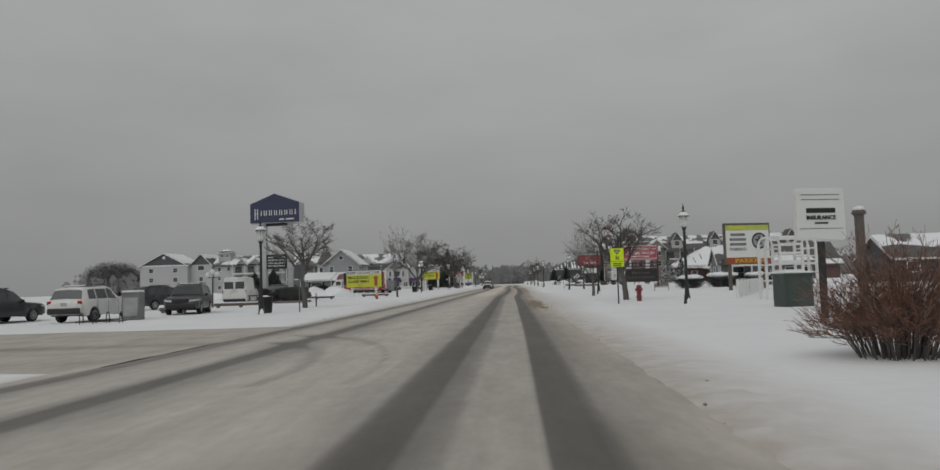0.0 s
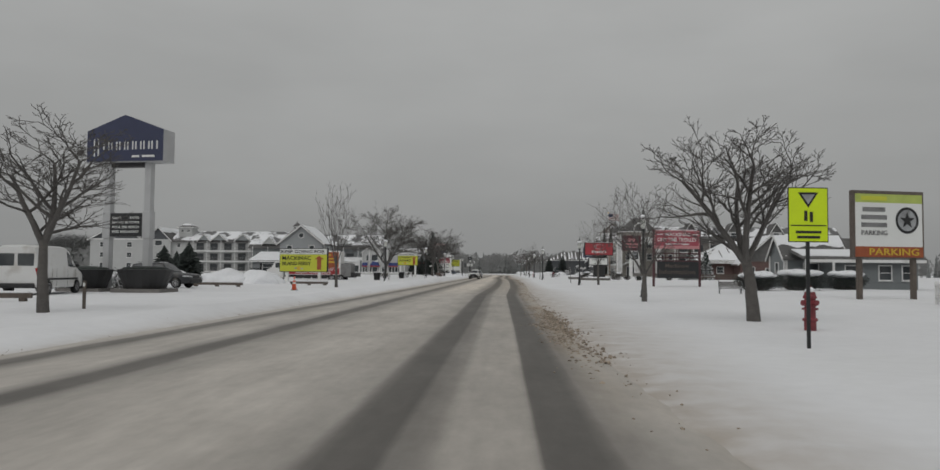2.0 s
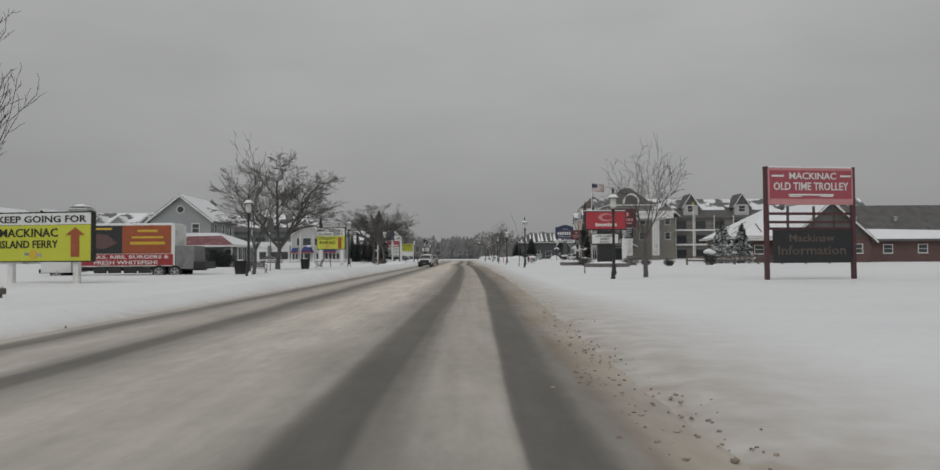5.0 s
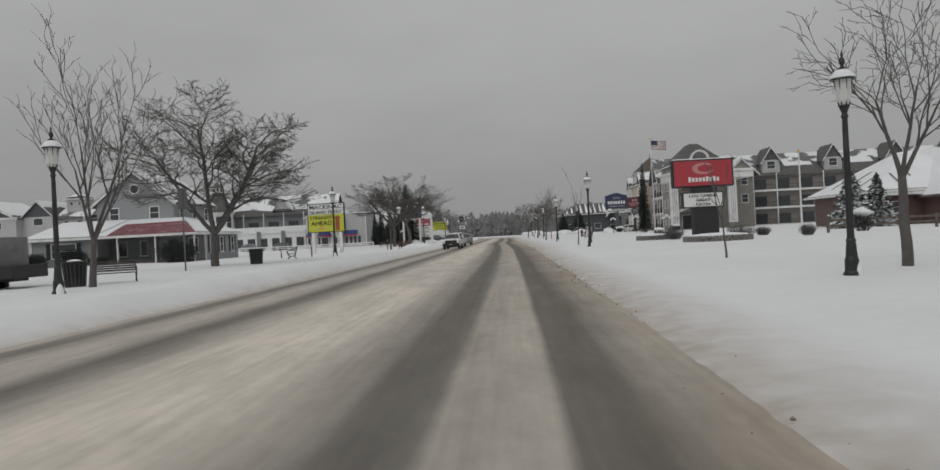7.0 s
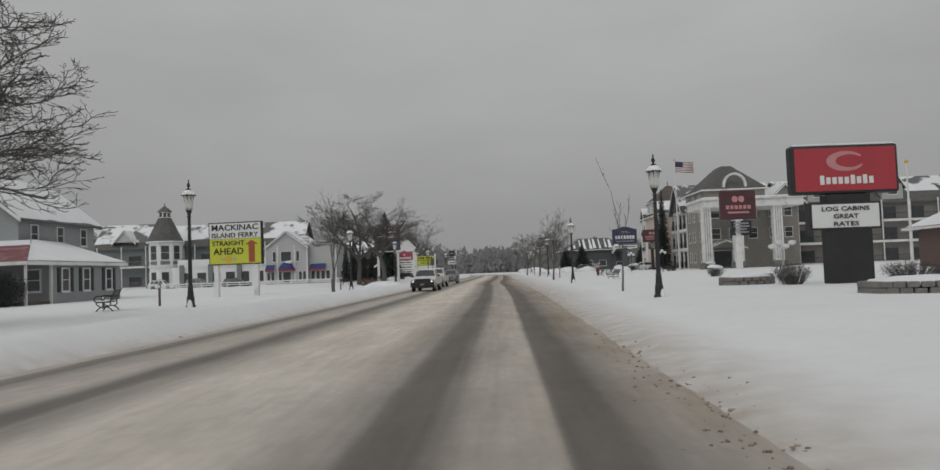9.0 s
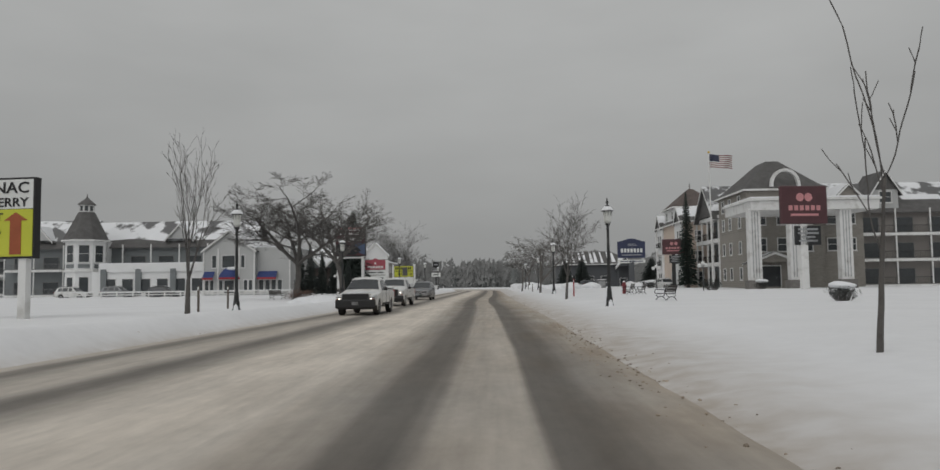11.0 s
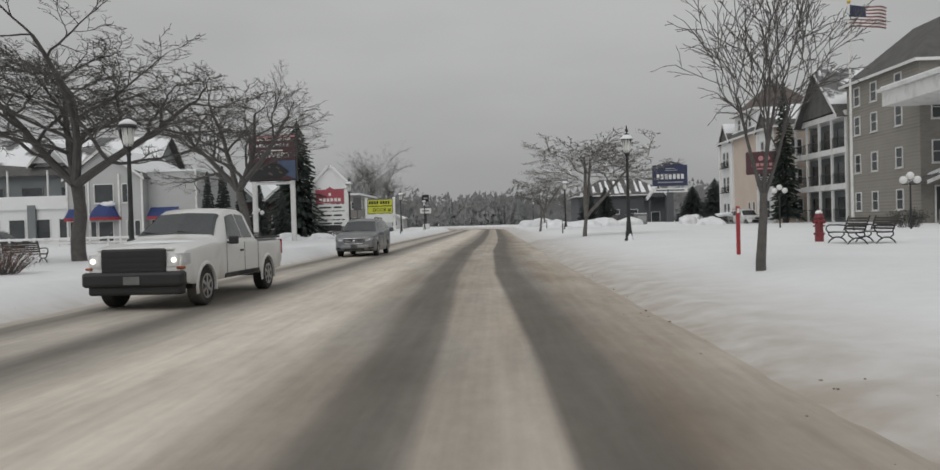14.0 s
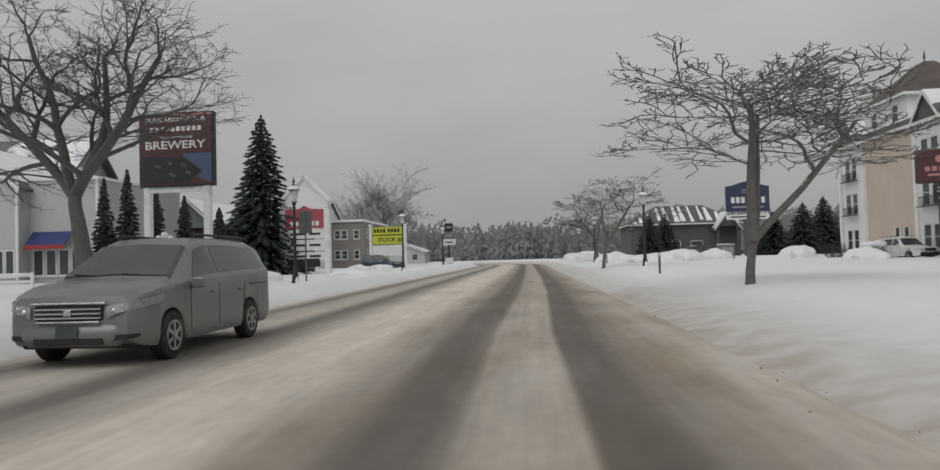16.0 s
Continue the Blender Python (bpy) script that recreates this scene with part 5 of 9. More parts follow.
for x, y, ln, rz in ((-22.6, 85.5, 4.2, -4), (-21.0, 46.0, 3.0, 8), (-20.5, 55.0, 4.0, 10), (-17.0, 92.3, 3.4, -4)):
    timber_rail(x, y, ln, rz)


def stone_ring(x, y, r, rz):
    root = thing("stone_planter", "round grey stone planter full of snow", "planter", pose(x, y, gz(x, y) - 0.05, 0, 0, rz), "stone planters")
    n = int(r * 16)
    rng = random.Random(int(x * 10 + y))
    for row in range(2):
        for k in range(n):
            a = 2 * math.pi * (k + row * 0.5) / n
            part("stone", box(B(), r * math.cos(a), r * 0.7 * math.sin(a), 0.12 + 0.2 * row, 0.24, 2 * math.pi * r / n * 0.85, 0.19 + rng.uniform(-0.02, 0.02), rz=math.degrees(math.atan2(math.sin(a), math.cos(a) * 0.7)), bev=0.03), M["stone"], root)
    bm = lathe(B(), ((r * 0.98, 0.3), (r * 0.9, 0.47), (r * 0.5, 0.55), (0.02, 0.58)), 24)
    for v in bm.verts:
        v.co.y *= 0.7
    part("snow", bm, M["roofsnow"], root, smooth=True)


stone_ring(13.9, 142.5, 2.1, 0)
stone_ring(12.2, 155.5, 1.3, 20)
stone_ring(15.3, 163.5, 1.0, 40)


def marker(x, y, h, colour, label):
    root = thing("marker_post", label, "post", pose(x, y, gz(x, y)), "marker posts")
    part("post", box(B(), 0, 0, h / 2, 0.1, 0.06, h, bev=0.012), M[colour], root)
    part("reflector", box(B(), 0, -0.034, h - 0.12, 0.07, 0.01, 0.12), M["cand"], root)


marker(6.6, 201.8, 1.3, "redpaint", "red plastic marker post in the snow")
for x, y, h in ((-13.4, 50.0, 0.9), (-15.0, 151.3, 1.0), (-17.2, 150.6, 0.6), (-13.2, 177.9, 1.2), (-13.6, 183.0, 1.2), (-17.6, 237.0, 0.6), (5.6, 243.0, 1.0), (6.6, 276.0, 1.0)):
    marker(x, y, h, "timber", "short weathered wooden stake in the snow")

# ---------------------------------------------------------------- signs
def panel(parent, x, z, w, h, depth, face, frame, name="sign_panel", y=0.0):
    """A sign cabinet with a proud frame; its face looks to -y. Returns the y of the face."""
    p = part(name, box(B(), x, y, z, w, depth, h, bev=0.015), M[frame], parent)
    part("face", box(B(), x, y - depth / 2 - 0.004, z, w - 0.12, 0.02, h - 0.12), M[face], p)
    return y - depth / 2 - 0.016


def hamilton_sign():
    x, y = -22.6, 71.0
    root = thing("motel_sign", "tall navy motel sign with gabled top on pale posts", "sign", pose(x, y, gz(x, y), 0, 0, -9), "roadside signs")
    for s in (-1.35, 1.35):
        part("post", box(B(), s, 0, 4.1, 0.42, 0.42, 8.2, bev=0.03), M["pole"], root)
    out = [(-2.6, 7.75), (2.6, 7.75), (2.6, 9.65), (0, 10.6), (-2.6, 9.65)]
    p = part("sign_panel", prism(B(), out, -0.55, 0.55), M["pole"], root)
    part("face", prism(B(), [(a * 0.985, 7.8 + (b - 7.75) * 0.985) for a, b in out], -0.585, -0.552), M["navy"], p)
    yy = -0.59
    # plain shapes in place of the name
    bars(p, ((-2.05, 8.65, 0.09, 1.05), (-1.78, 8.65, 0.09, 1.05), (-1.915, 8.7, 0.3, 0.06)), M["cand"], yy)
    bars(p, [(-1.4 + 0.27 * k + 0.06 * (k % 2), 8.74, 0.085, 0.5) for k in range(14)], M["cand"], yy)
    bars(p, ((0.75, 8.08, 0.5, 0.13), (1.6, 8.08, 0.85, 0.13)), M["cand"], yy)
    part("bracket", box(B(), 0, 0, 7.62, 2.2, 0.5, 0.25), M["plastic"], root)
    for s in (-1.35, 1.35):
        part("post_jacket", box(B(), s, 0, 4.0, 0.52, 0.52, 1.62, bev=0.02), M["pole"], root)
    yy = panel(root, 0, 4.0, 2.16, 1.4, 0.3, "reader", "plastic", "reader_board", y=-0.1)
    for k, (a, b) in enumerate((("GREAT", "RATES"), ("NEWEST IN TOWN", ""), ("POOL SPA BEACH", ""), ("FREE BREAKFAST", ""))):
        z = 4.42 - 0.28 * k
        if b:
            words(root, a, -0.6, yy - 0.01, z, 0.62, 0.15, M["cand"])
            words(root, b, 0.6, yy - 0.01, z, 0.62, 0.15, M["cand"])
        else:
            words(root, a, 0, yy - 0.01, z, 1.8, 0.15, M["cand"])
    # black tubs at its foot
    for dx, dy, w in ((1.9, -1.6, 1.5), (-1.9, -0.9, 1.35)):
        t = thing("planter_tub", "large black tapered planter tub with dead plants", "planter", pose(x + dx, y + dy, gz(x + dx, y + dy)), "planter tubs")
        part("tub", lathe(B(), ((w * 0.72, 0), (w * 0.78, 0.25), (w, 1.15), (w * 1.03, 1.3), (w * 0.95, 1.32), (w * 0.9, 1.2)), 20), M["plastic"], t, smooth=False)
        part("snow", lathe(B(), ((w * 0.93, 1.22), (w * 0.8, 1.42), (w * 0.3, 1.5), (0.02, 1.5)), 18), M["yew"], t, "dead plants in the tub", smooth=False)
        part("plinth", box(B(), 0, 0, 0.05, w * 1.9, w * 1.7, 0.3, bev=0.03), M["stone"], t)


hamilton_sign()


def keep_going_sign():
    root = thing("ferry_sign", "yellow and white ferry sign on short white posts", "sign", pose(-20.7, 104.4, gz(-20.7, 104.4), 0, 0, -10), "roadside signs")
    z0, z1, w = 1.05, 3.5, 5.35
    for s in (-1.9, 1.7):
        part("post", box(B(), s, 0.1, 0.8, 0.3, 0.25, 1.7, bev=0.02), M["white"], root)
    p = part("sign_panel", box(B(), 0, 0, (z0 + z1) / 2, w, 0.3, z1 - z0, bev=0.02), M["ink"], root)
    part("upper_face", box(B(), 0, -0.156, z1 - 0.35, w - 0.14, 0.02, 0.56), M["cand"], p)
    part("lower_face", box(B(), 0, -0.156, 1.98, w - 0.14, 0.02, 1.74), M["yellow"], p)
    yy = -0.168
    words(p, "KEEP GOING FOR", -0.05, yy, z1 - 0.36, 4.85, 0.33, M["ink"])
    words(p, "MACKINAC", -0.75, yy, 2.48, 3.2, 0.42, M["ink"])
    words(p, "ISLAND FERRY", -0.75, yy, 1.92, 3.2, 0.38, M["ink"])
    arrow = prism(B(), [(1.55, 1.3), (2.0, 1.3), (2.0, 2.35), (2.3, 2.35), (1.78, 2.72), (1.25, 2.35), (1.55, 2.35)], yy - 0.02, yy + 0.01)
    part("arrow", arrow, M["rust"], p)
    part("emblem_wing", box(B(), -0.5, yy, 1.42, 0.95, 0.016, 0.14, ry=4), M["alu"], p)
    bm = B()
    bmesh.ops.create_cone(bm, cap_ends=True, segments=18, radius1=0.22, radius2=0.22, depth=0.02, matrix=pose(-0.5, yy - 0.004, 1.42, 90))
    part("emblem", bm, M["gold"], p)


keep_going_sign()


def straight_sign():
    root = thing("ferry_sign", "tall yellow and white ferry sign with red arrow", "sign", pose(-18.3, 170.7, gz(-18.3, 170.7), 0, 0, -6), "roadside signs")
    z0, z1, w = 2.2, 5.2, 3.95
    for s in (-1.5, 1.45):
        part("post", box(B(), s, 0.05, 1.3, 0.32, 0.3, 2.7, bev=0.02), M["white"], root)
    p = part("sign_panel", box(B(), 0, 0, (z0 + z1) / 2, w, 0.32, z1 - z0, bev=0.02), M["ink"], root)
    part("upper_face", box(B(), 0, -0.166, 4.58, w - 0.16, 0.02, 1.08), M["cand"], p)
    part("lower_face", box(B(), 0, -0.166, 3.15, w - 0.16, 0.02, 1.74), M["yellow"], p)
    yy = -0.178
    words(p, "MACKINAC", 0, yy, 4.82, 3.45, 0.42, M["ink"])
    words(p, "ISLAND FERRY", 0, yy, 4.28, 3.45, 0.34, M["ink"])
    words(p, "STRAIGHT", -0.5, yy, 3.72, 2.4, 0.34, M["ink"])
    words(p, "AHEAD", -0.5, yy, 3.16, 2.25, 0.46, M["ink"])
    part("arrow", prism(B(), [(1.0, 2.35), (1.45, 2.35), (1.45, 3.6), (1.7, 3.6), (1.22, 3.9), (0.75, 3.6), (1.0, 3.6)], yy - 0.02, yy + 0.01), M["rust"], p)
    bm = B()
    bmesh.ops.create_cone(bm, cap_ends=True, segments=18, radius1=0.25, radius2=0.25, depth=0.02, matrix=pose(-0.5, yy - 0.004, 2.6, 90))
    part("emblem", bm, M["gold"], p)
    bars(p, ((-0.5, 2.6, 1.15, 0.12),), M["alu"], yy)


straight_sign()


def trolley_sign():
    root = thing("trolley_sign", "red timber-framed trolley and information sign", "sign", pose(18.3, 107.6, gz(18.3, 107.6), 0, 0, 8), "roadside signs")
    for s in (-2.5, 2.5):
        part("post", box(B(), s, 0, 3.0, 0.22, 0.22, 6.0, bev=0.02), M["maroon"], root)
    for z in (3.5, 3.05, 2.7):
        part("crossbar", box(B(), 0, 0.05, z, 5.0, 0.12, 0.14, bev=0.01), M["maroon"], root)
    for s in (-1.2, 0.3, 1.5):
        part("brace", box(B(), s, 0.12, 3.0, 0.1, 0.1, 1.8), M["timber"], root)
    p = part("sign_panel", box(B(), 0, -0.05, 4.95, 4.9, 0.2, 1.95, bev=0.015), M["pink"], root)
    part("face", box(B(), 0, -0.156, 5.05, 4.7, 0.02, 1.5), M["fadedred"], p)
    part("lower_band", box(B(), 0, -0.156, 4.12, 4.7, 0.02, 0.2), M["pink"], p)
    words(p, "MACKINAC", 0.1, -0.17, 5.5, 2.7, 0.36, M["cand"])
    words(p, "OLD TIME TROLLEY", 0, -0.17, 4.95, 4.3, 0.42, M["cand"])
    bars(p, ((-1.9, 5.5, 0.7, 0.1), (2.0, 5.5, 0.6, 0.1), (0, 4.5, 2.6, 0.08), (-0.9, 4.42, 0.7, 0.06), (0.9, 4.42, 0.7, 0.06)), M["cand"], -0.168)
    p2 = part("information_board", box(B(), 0.1, -0.05, 1.75, 4.5, 0.18, 1.75, bev=0.02), M["reader"], root)
    words(p2, "Mackinaw", 0.0, -0.15, 2.2, 2.6, 0.4, M["timber"])
    words(p2, "Information", 0.0, -0.15, 1.55, 3.9, 0.48, M["timber"])
    part("snow", box(B(), 0, -0.02, 5.97, 4.8, 0.2, 0.08, bev=0.03), M["roofsnow"], root)


trolley_sign()


def motel_pylon():
    root = thing("motel_sign", "red motel sign above a white letter board on dark pillar", "sign", pose(15.5, 152.0, gz(15.5, 152.0), 0, 0, 3), "roadside signs")
    part("pillar", box(B(), 0.1, 0.1, 1.9, 1.9, 0.75, 4.0, bev=0.02), M["plastic"], root)
    p = part("sign_panel", box(B(), 0, 0, 5.0, 4.75, 0.6, 2.15, bev=0.12), M["plastic"], root)
    part("face", box(B(), 0, -0.306, 5.0, 4.45, 0.02, 1.9, bev=0.004), M["red"], p)
    yy = -0.32
    # swirl and plain bars in place of the name
    ring = B()
    V, n = [], 28
    for k in range(n):
        a = math.radians(35 + 300 * k / (n - 1))
        w = 0.05 + 0.16 * math.sin(math.pi * k / (n - 1))
        for r in (1, -1):
            V.append(ring.verts.new((0.1 + (0.72 + r * w) * math.cos(a), yy - 0.003, 5.35 + (0.36 + r * w * 0.55) * math.sin(a))))
    for k in range(n - 1):
        ring.faces.new((V[2 * k], V[2 * k + 1], V[2 * k + 3], V[2 * k + 2]))
    part("swirl", ring, M["pink"], p)
    bars(p, [(-1.05 + 0.27 * k, 4.5 + (0.03 if k in (0, 5, 7) else 0), 0.19, 0.3 if k not in (0, 5, 7) else 0.4) for k in range(9)], M["cand"], yy)
    q = part("letter_board", box(B(), -0.1, -0.05, 2.95, 3.15, 0.5, 1.2, bev=0.02), M["plastic"], root)
    part("letter_face", box(B(), -0.1, -0.31, 2.95, 2.95, 0.02, 1.02), M["cand"], q)
    for z, t, w in ((3.26, "LOG CABINS", 2.1), (2.93, "GREAT", 1.1), (2.6, "RATES", 1.1)):
        words(q, t, -0.1, -0.325, z, w, 0.2, M["ink"])
    part("snow", box(B(), 0, 0, 6.1, 4.5, 0.5, 0.08, bev=0.03), M["roofsnow"], root)
    # spotlights on a short stand
    r2 = thing("flood_light", "small white flood lights on a stand", "lamp", pose(12.9, 152.5, gz(12.9, 152.5)))
    part("stand", tube(B(), (0, 0, 0), (0, 0, 1.6), 0.05, 0.05), M["alu"], r2)
    for k in range(4):
        part("head", lathe(B(), ((0.05, 0), (0.17, 0.08), (0.17, 0.2), (0.02, 0.24)), 10, -0.45 + 0.3 * k, 0, 1.6 + 0.15 * (k % 2)), M["white"], r2)


motel_pylon()


def crown_sign(x, y, z0, w, h, rz, label, post="white"):
    root = thing("hotel_sign", label, "sign", pose(x, y, gz(x, y), 0, 0, rz), "hotel signs")
    part("post", box(B(), -0.1, 0.1, z0 / 2, w * 0.16, 0.5, z0, bev=0.03), M[post], root)
    p = part("sign_panel", box(B(), 0, 0, z0 + h / 2, w, 0.5, h, bev=0.12), M["maroon"], root)
    yy = -0.25
    bm = B()
    for s in (-0.09, 0.09):
        bmesh.ops.create_circle(bm, segments=16, radius=h * 0.11, cap_ends=True, matrix=pose(s * w, yy - 0.006, z0 + h * 0.7, 90))
    part("emblem", bm, M["pink"], p)
    bars(p, [(-w * 0.3 + w * 0.12 * k, z0 + h * 0.42, w * 0.085, h * 0.13) for k in range(6)], M["pink"], yy)
    bars(p, ((0, z0 + h * 0.24, w * 0.6, h * 0.06),), M["pink"], yy)
    q = part("reader_board", box(B(), w * 0.07, 0, z0 - h * 0.3, w * 0.55, 0.3, h * 0.5, bev=0.02), M["reader"], root)
    bars(q, [(w * 0.07, z0 - h * 0.14 - h * 0.1 * k, w * (0.42, 0.45, 0.3, 0.4)[k], h * 0.05) for k in range(4)], M["alu"], -0.15)


crown_sign(32.2, 221.5, 6.6, 5.0, 3.9, 8, "maroon hotel sign on a white post")
crown_sign(28.8, 263.0, 5.2, 3.6, 2.4, -15, "maroon hotel sign with small reader board", "plastic")


def bayside_sign():
    root = thing("restaurant_sign", "navy restaurant sign with curved top on a dark post", "sign", pose(34.5, 331.0, gz(34.5, 331.0), 0, 0, 5), "roadside signs")
    part("post", box(B(), 0, 0.1, 3.2, 1.2, 0.6, 6.4), M["darkwall"], root)
    out = [(-3.4, 7.0), (3.4, 7.0), (3.4, 11.0)] + [(3.4 - 6.8 * k / 12, 11.0 + 0.75 * math.sin(math.pi * k / 12) ** 2) for k in range(1, 12)] + [(-3.4, 11.0)]
    p = part("sign_panel", prism(B(), out, -0.3, 0.3), M["navy"], root)
    bars(p, [(-2.4 + 0.8 * k, 8.8, 0.55, 0.95) for k in range(7)], M["cand"], -0.3)
    bars(p, ((0, 10.35, 1.9, 0.16), (0.2, 10.0, 2.4, 0.12), (0, 7.7, 5.0, 0.25)), M["alu"], -0.3)
    q = part("lower_board", box(B(), 0, 0, 6.15, 6.8, 0.4, 0.8), M["cand"], root)
    bars(q, ((0, 6.15, 5.6, 0.22),), M["navy"], -0.2)


bayside_sign()


def brewery_sign():
    root = thing("brewery_sign", "dark red and blue brewery billboard on white posts", "sign", pose(-18.9, 246.8, gz(-18.9, 246.8), 0, 0, -4), "roadside signs")
    for s in (-1.75, 1.65):
        part("post", box(B(), s, 0.05, 2.75, 0.36, 0.36, 5.5, bev=0.03), M["white"], root)
    p = part("sign_panel", box(B(), 0, 0, 7.2, 4.2, 0.4, 3.95, bev=0.02), M["plastic"], root)
    part("upper_face", box(B(), 0, -0.205, 8.05, 4.05, 0.02, 2.1), M["maroon"], p)
    part("picture_face", box(B(), 0, -0.205, 6.15, 4.05, 0.02, 1.65), M["maroon"], p)
    part("blue_corner", prism(B(), [(0.7, 5.9), (2.02, 5.36), (2.02, 6.97), (0.4, 6.97)], -0.222, -0.21), M["slate"], p)
    part("dark_patch", prism(B(), [(-1.98, 5.4), (0.7, 5.4), (1.5, 6.0), (0.6, 6.7), (-1.98, 6.9)], -0.232, -0.224), M["reader"], p)
    for x, z, w in ((-1.0, 6.3, 0.3), (-0.3, 6.45, 0.22), (0.45, 6.35, 0.34), (0.7, 5.95, 0.3), (-0.2, 5.85, 0.4)):
        part("food_shape", box(B(), x, -0.236, z, w, 0.008, 0.16, ry=24), M["brownroof"], p)
    words(p, "TURN AROUND FOR", 0.0, -0.22, 8.8, 3.4, 0.24, M["cand"])
    bars(p, [(-1.35 + 0.3 * k, 8.3, 0.2, 0.24) for k in range(10)] + [(0, 7.85, 1.9, 0.09)], M["cand"], -0.215)
    words(p, "BREWERY", 0.0, -0.22, 7.45, 3.4, 0.42, M["cand"])
    part("top_band", box(B(), 0, -0.207, 9.04, 4.1, 0.024, 0.12), M["pink"], p)
    part("beam", box(B(), -0.05, 0.05, 5.05, 3.1, 0.3, 0.22, bev=0.02), M["white"], root)
    part("lamp_arm", box(B(), 0, -0.7, 5.1, 2.6, 0.1, 0.08), M["alu"], root)


brewery_sign()


def ramada_sign():
    root = thing("motel_sign", "red and white motel sign between white pillars", "sign", pose(-19.3, 271.5, gz(-19.3, 271.5), 0, 0, -6), "roadside signs")
    for s in (-2.0, 2.0):
        part("post", box(B(), s, 0, 2.75, 0.5, 0.5, 5.5, bev=0.03), M["white"], root)
    out = [(-1.8, 3.9), (1.8, 3.9), (1.8, 5.5), (0.5, 5.55), (0, 5.85), (-0.5, 5.55), (-1.8, 5.5)]
    p = part("sign_panel", prism(B(), out, -0.22, 0.22), M["fadedred"], root)
    bars(p, [(-1.15 + 0.46 * k, 4.3, 0.33, 0.38) for k in range(6)], M["cand"], -0.22)
    bars(p, ((0, 4.95, 0.3, 0.3),), M["cand"], -0.22)
    for z, h in ((3.4, 0.75), (2.45, 0.9), (1.5, 0.7)):
        q = part("panel", box(B(), 0, 0, z, 3.5, 0.36, h, bev=0.01), M["cand"], root)
        bars(q, ((-0.6, z, 1.5, 0.2), (0.9, z, 1.0, 0.2)), M["reader"], -0.18)
    # the house-shaped head over the pillars
    part("gable_board", prism(B(), [(-2.1, 5.6), (2.1, 5.6), (2.1, 6.15), (0, 8.2), (-2.1, 6.15)], -0.16, 0.3), M["offwhite"], root)
    for s in (1, -1):
        part("barge_board", box(B(), s * 1.1, 0.03, 7.25, 3.25, 0.8, 0.2, ry=s * 44.3), M["white"], root)
        part("roof_snow", box(B(), s * 1.18, 0.03, 7.36, 3.1, 0.7, 0.1, ry=s * 44.3, bev=0.03), M["roofsnow"], root)
    part("dark_panel", box(B(), 0, -0.1, 0.95, 2.6, 0.2, 0.7), M["reader"], root)


ramada_sign()


def dock_sign():
    root = thing("ferry_sign", "yellow ferry dock sign in a white frame", "sign", pose(-18.5, 306.0, gz(-18.5, 306.0), 0, 0, -4), "roadside signs")
    for s in (-2.3, 2.3):
        part("post", box(B(), s, 0, 2.75, 0.36, 0.36, 5.5, bev=0.03), M["white"], root)
        part("post_cap", box(B(), s, 0, 5.56, 0.46, 0.46, 0.16, bev=0.04), M["roofsnow"], root)
    p = part("sign_panel", box(B(), 0, 0, 4.15, 4.2, 0.3, 2.3, bev=0.02), M["ink"], root)
    part("upper_face", box(B(), 0, -0.156, 4.78, 4.06, 0.02, 0.96), M["yellow"], p)
    part("lower_face", box(B(), 0, -0.156, 3.6, 4.06, 0.02, 1.1), M["yellow"], p)
    bars(p, [(-1.7 + 0.42 * k + (0.2 if k > 3 else 0), 4.8, 0.3, 0.5) for k in range(8)], M["ink"], -0.165)
    words(p, "DOCK #", 0.3, -0.17, 3.6, 3.0, 0.6, M["ink"])
    part("base", box(B(), 0, 0, 2.2, 4.1, 0.2, 1.4), M["cand"], root)


dock_sign()


def parking_sign():
    root = thing("parking_sign", "large white and green parking sign with star emblem", "sign", pose(22.4, 71.4, gz(22.4, 71.4), 0, 0, 14), "roadside signs")
    for s in (-1.8, 1.8):
        part("post", box(B(), s, 0.1, 1.4, 0.25, 0.25, 2.8), M["timber"], root)
    p = part("sign_panel", box(B(), 0, 0, 4.35, 4.7, 0.35, 3.9, bev=0.02), M["timber"], root)
    part("face", box(B(), 0, -0.18, 4.5, 4.45, 0.02, 3.2), M["cand"], p)
    part("green_band", box(B(), 0, -0.186, 5.85, 4.45, 0.02, 0.5), M["fadedlime"], p)
    part("lower_board", box(B(), 0, -0.186, 2.75, 4.5, 0.03, 0.6), M["rust"], p)
    words(p, "PARKING", 0.3, -0.205, 2.75, 3.3, 0.4, M["gold"])
    bars(p, ((-1.0, 5.85, 1.7, 0.25),), M["yellow"], -0.2)
    for z, w in ((5.2, 1.5), (4.75, 1.7), (4.3, 1.7)):
        bars(p, ((-1.0, z, w, 0.26),), M["truckgrey"], -0.19)
    words(p, "PARKING", -1.0, -0.2, 3.85, 1.7, 0.28, M["truckgrey"])
    bm = B()
    bmesh.ops.create_circle(bm, segments=24, radius=0.78, cap_ends=True, matrix=pose(1.2, -0.195, 4.6, 90))
    part("emblem", bm, M["ink"], p)
    bm = B()
    bmesh.ops.create_circle(bm, segments=24, radius=0.62, cap_ends=True, matrix=pose(1.2, -0.2, 4.6, 90))
    part("emblem_disc", bm, M["alu"], p)
    st = [((0.5 if k % 2 == 0 else 0.2) * math.sin(math.pi * k / 5) + 1.2, 4.6 + (0.5 if k % 2 == 0 else 0.2) * math.cos(math.pi * k / 5)) for k in range(10)]
    part("star", prism(B(), st[::-1], -0.22, -0.203), M["ink"], p)


parking_sign()


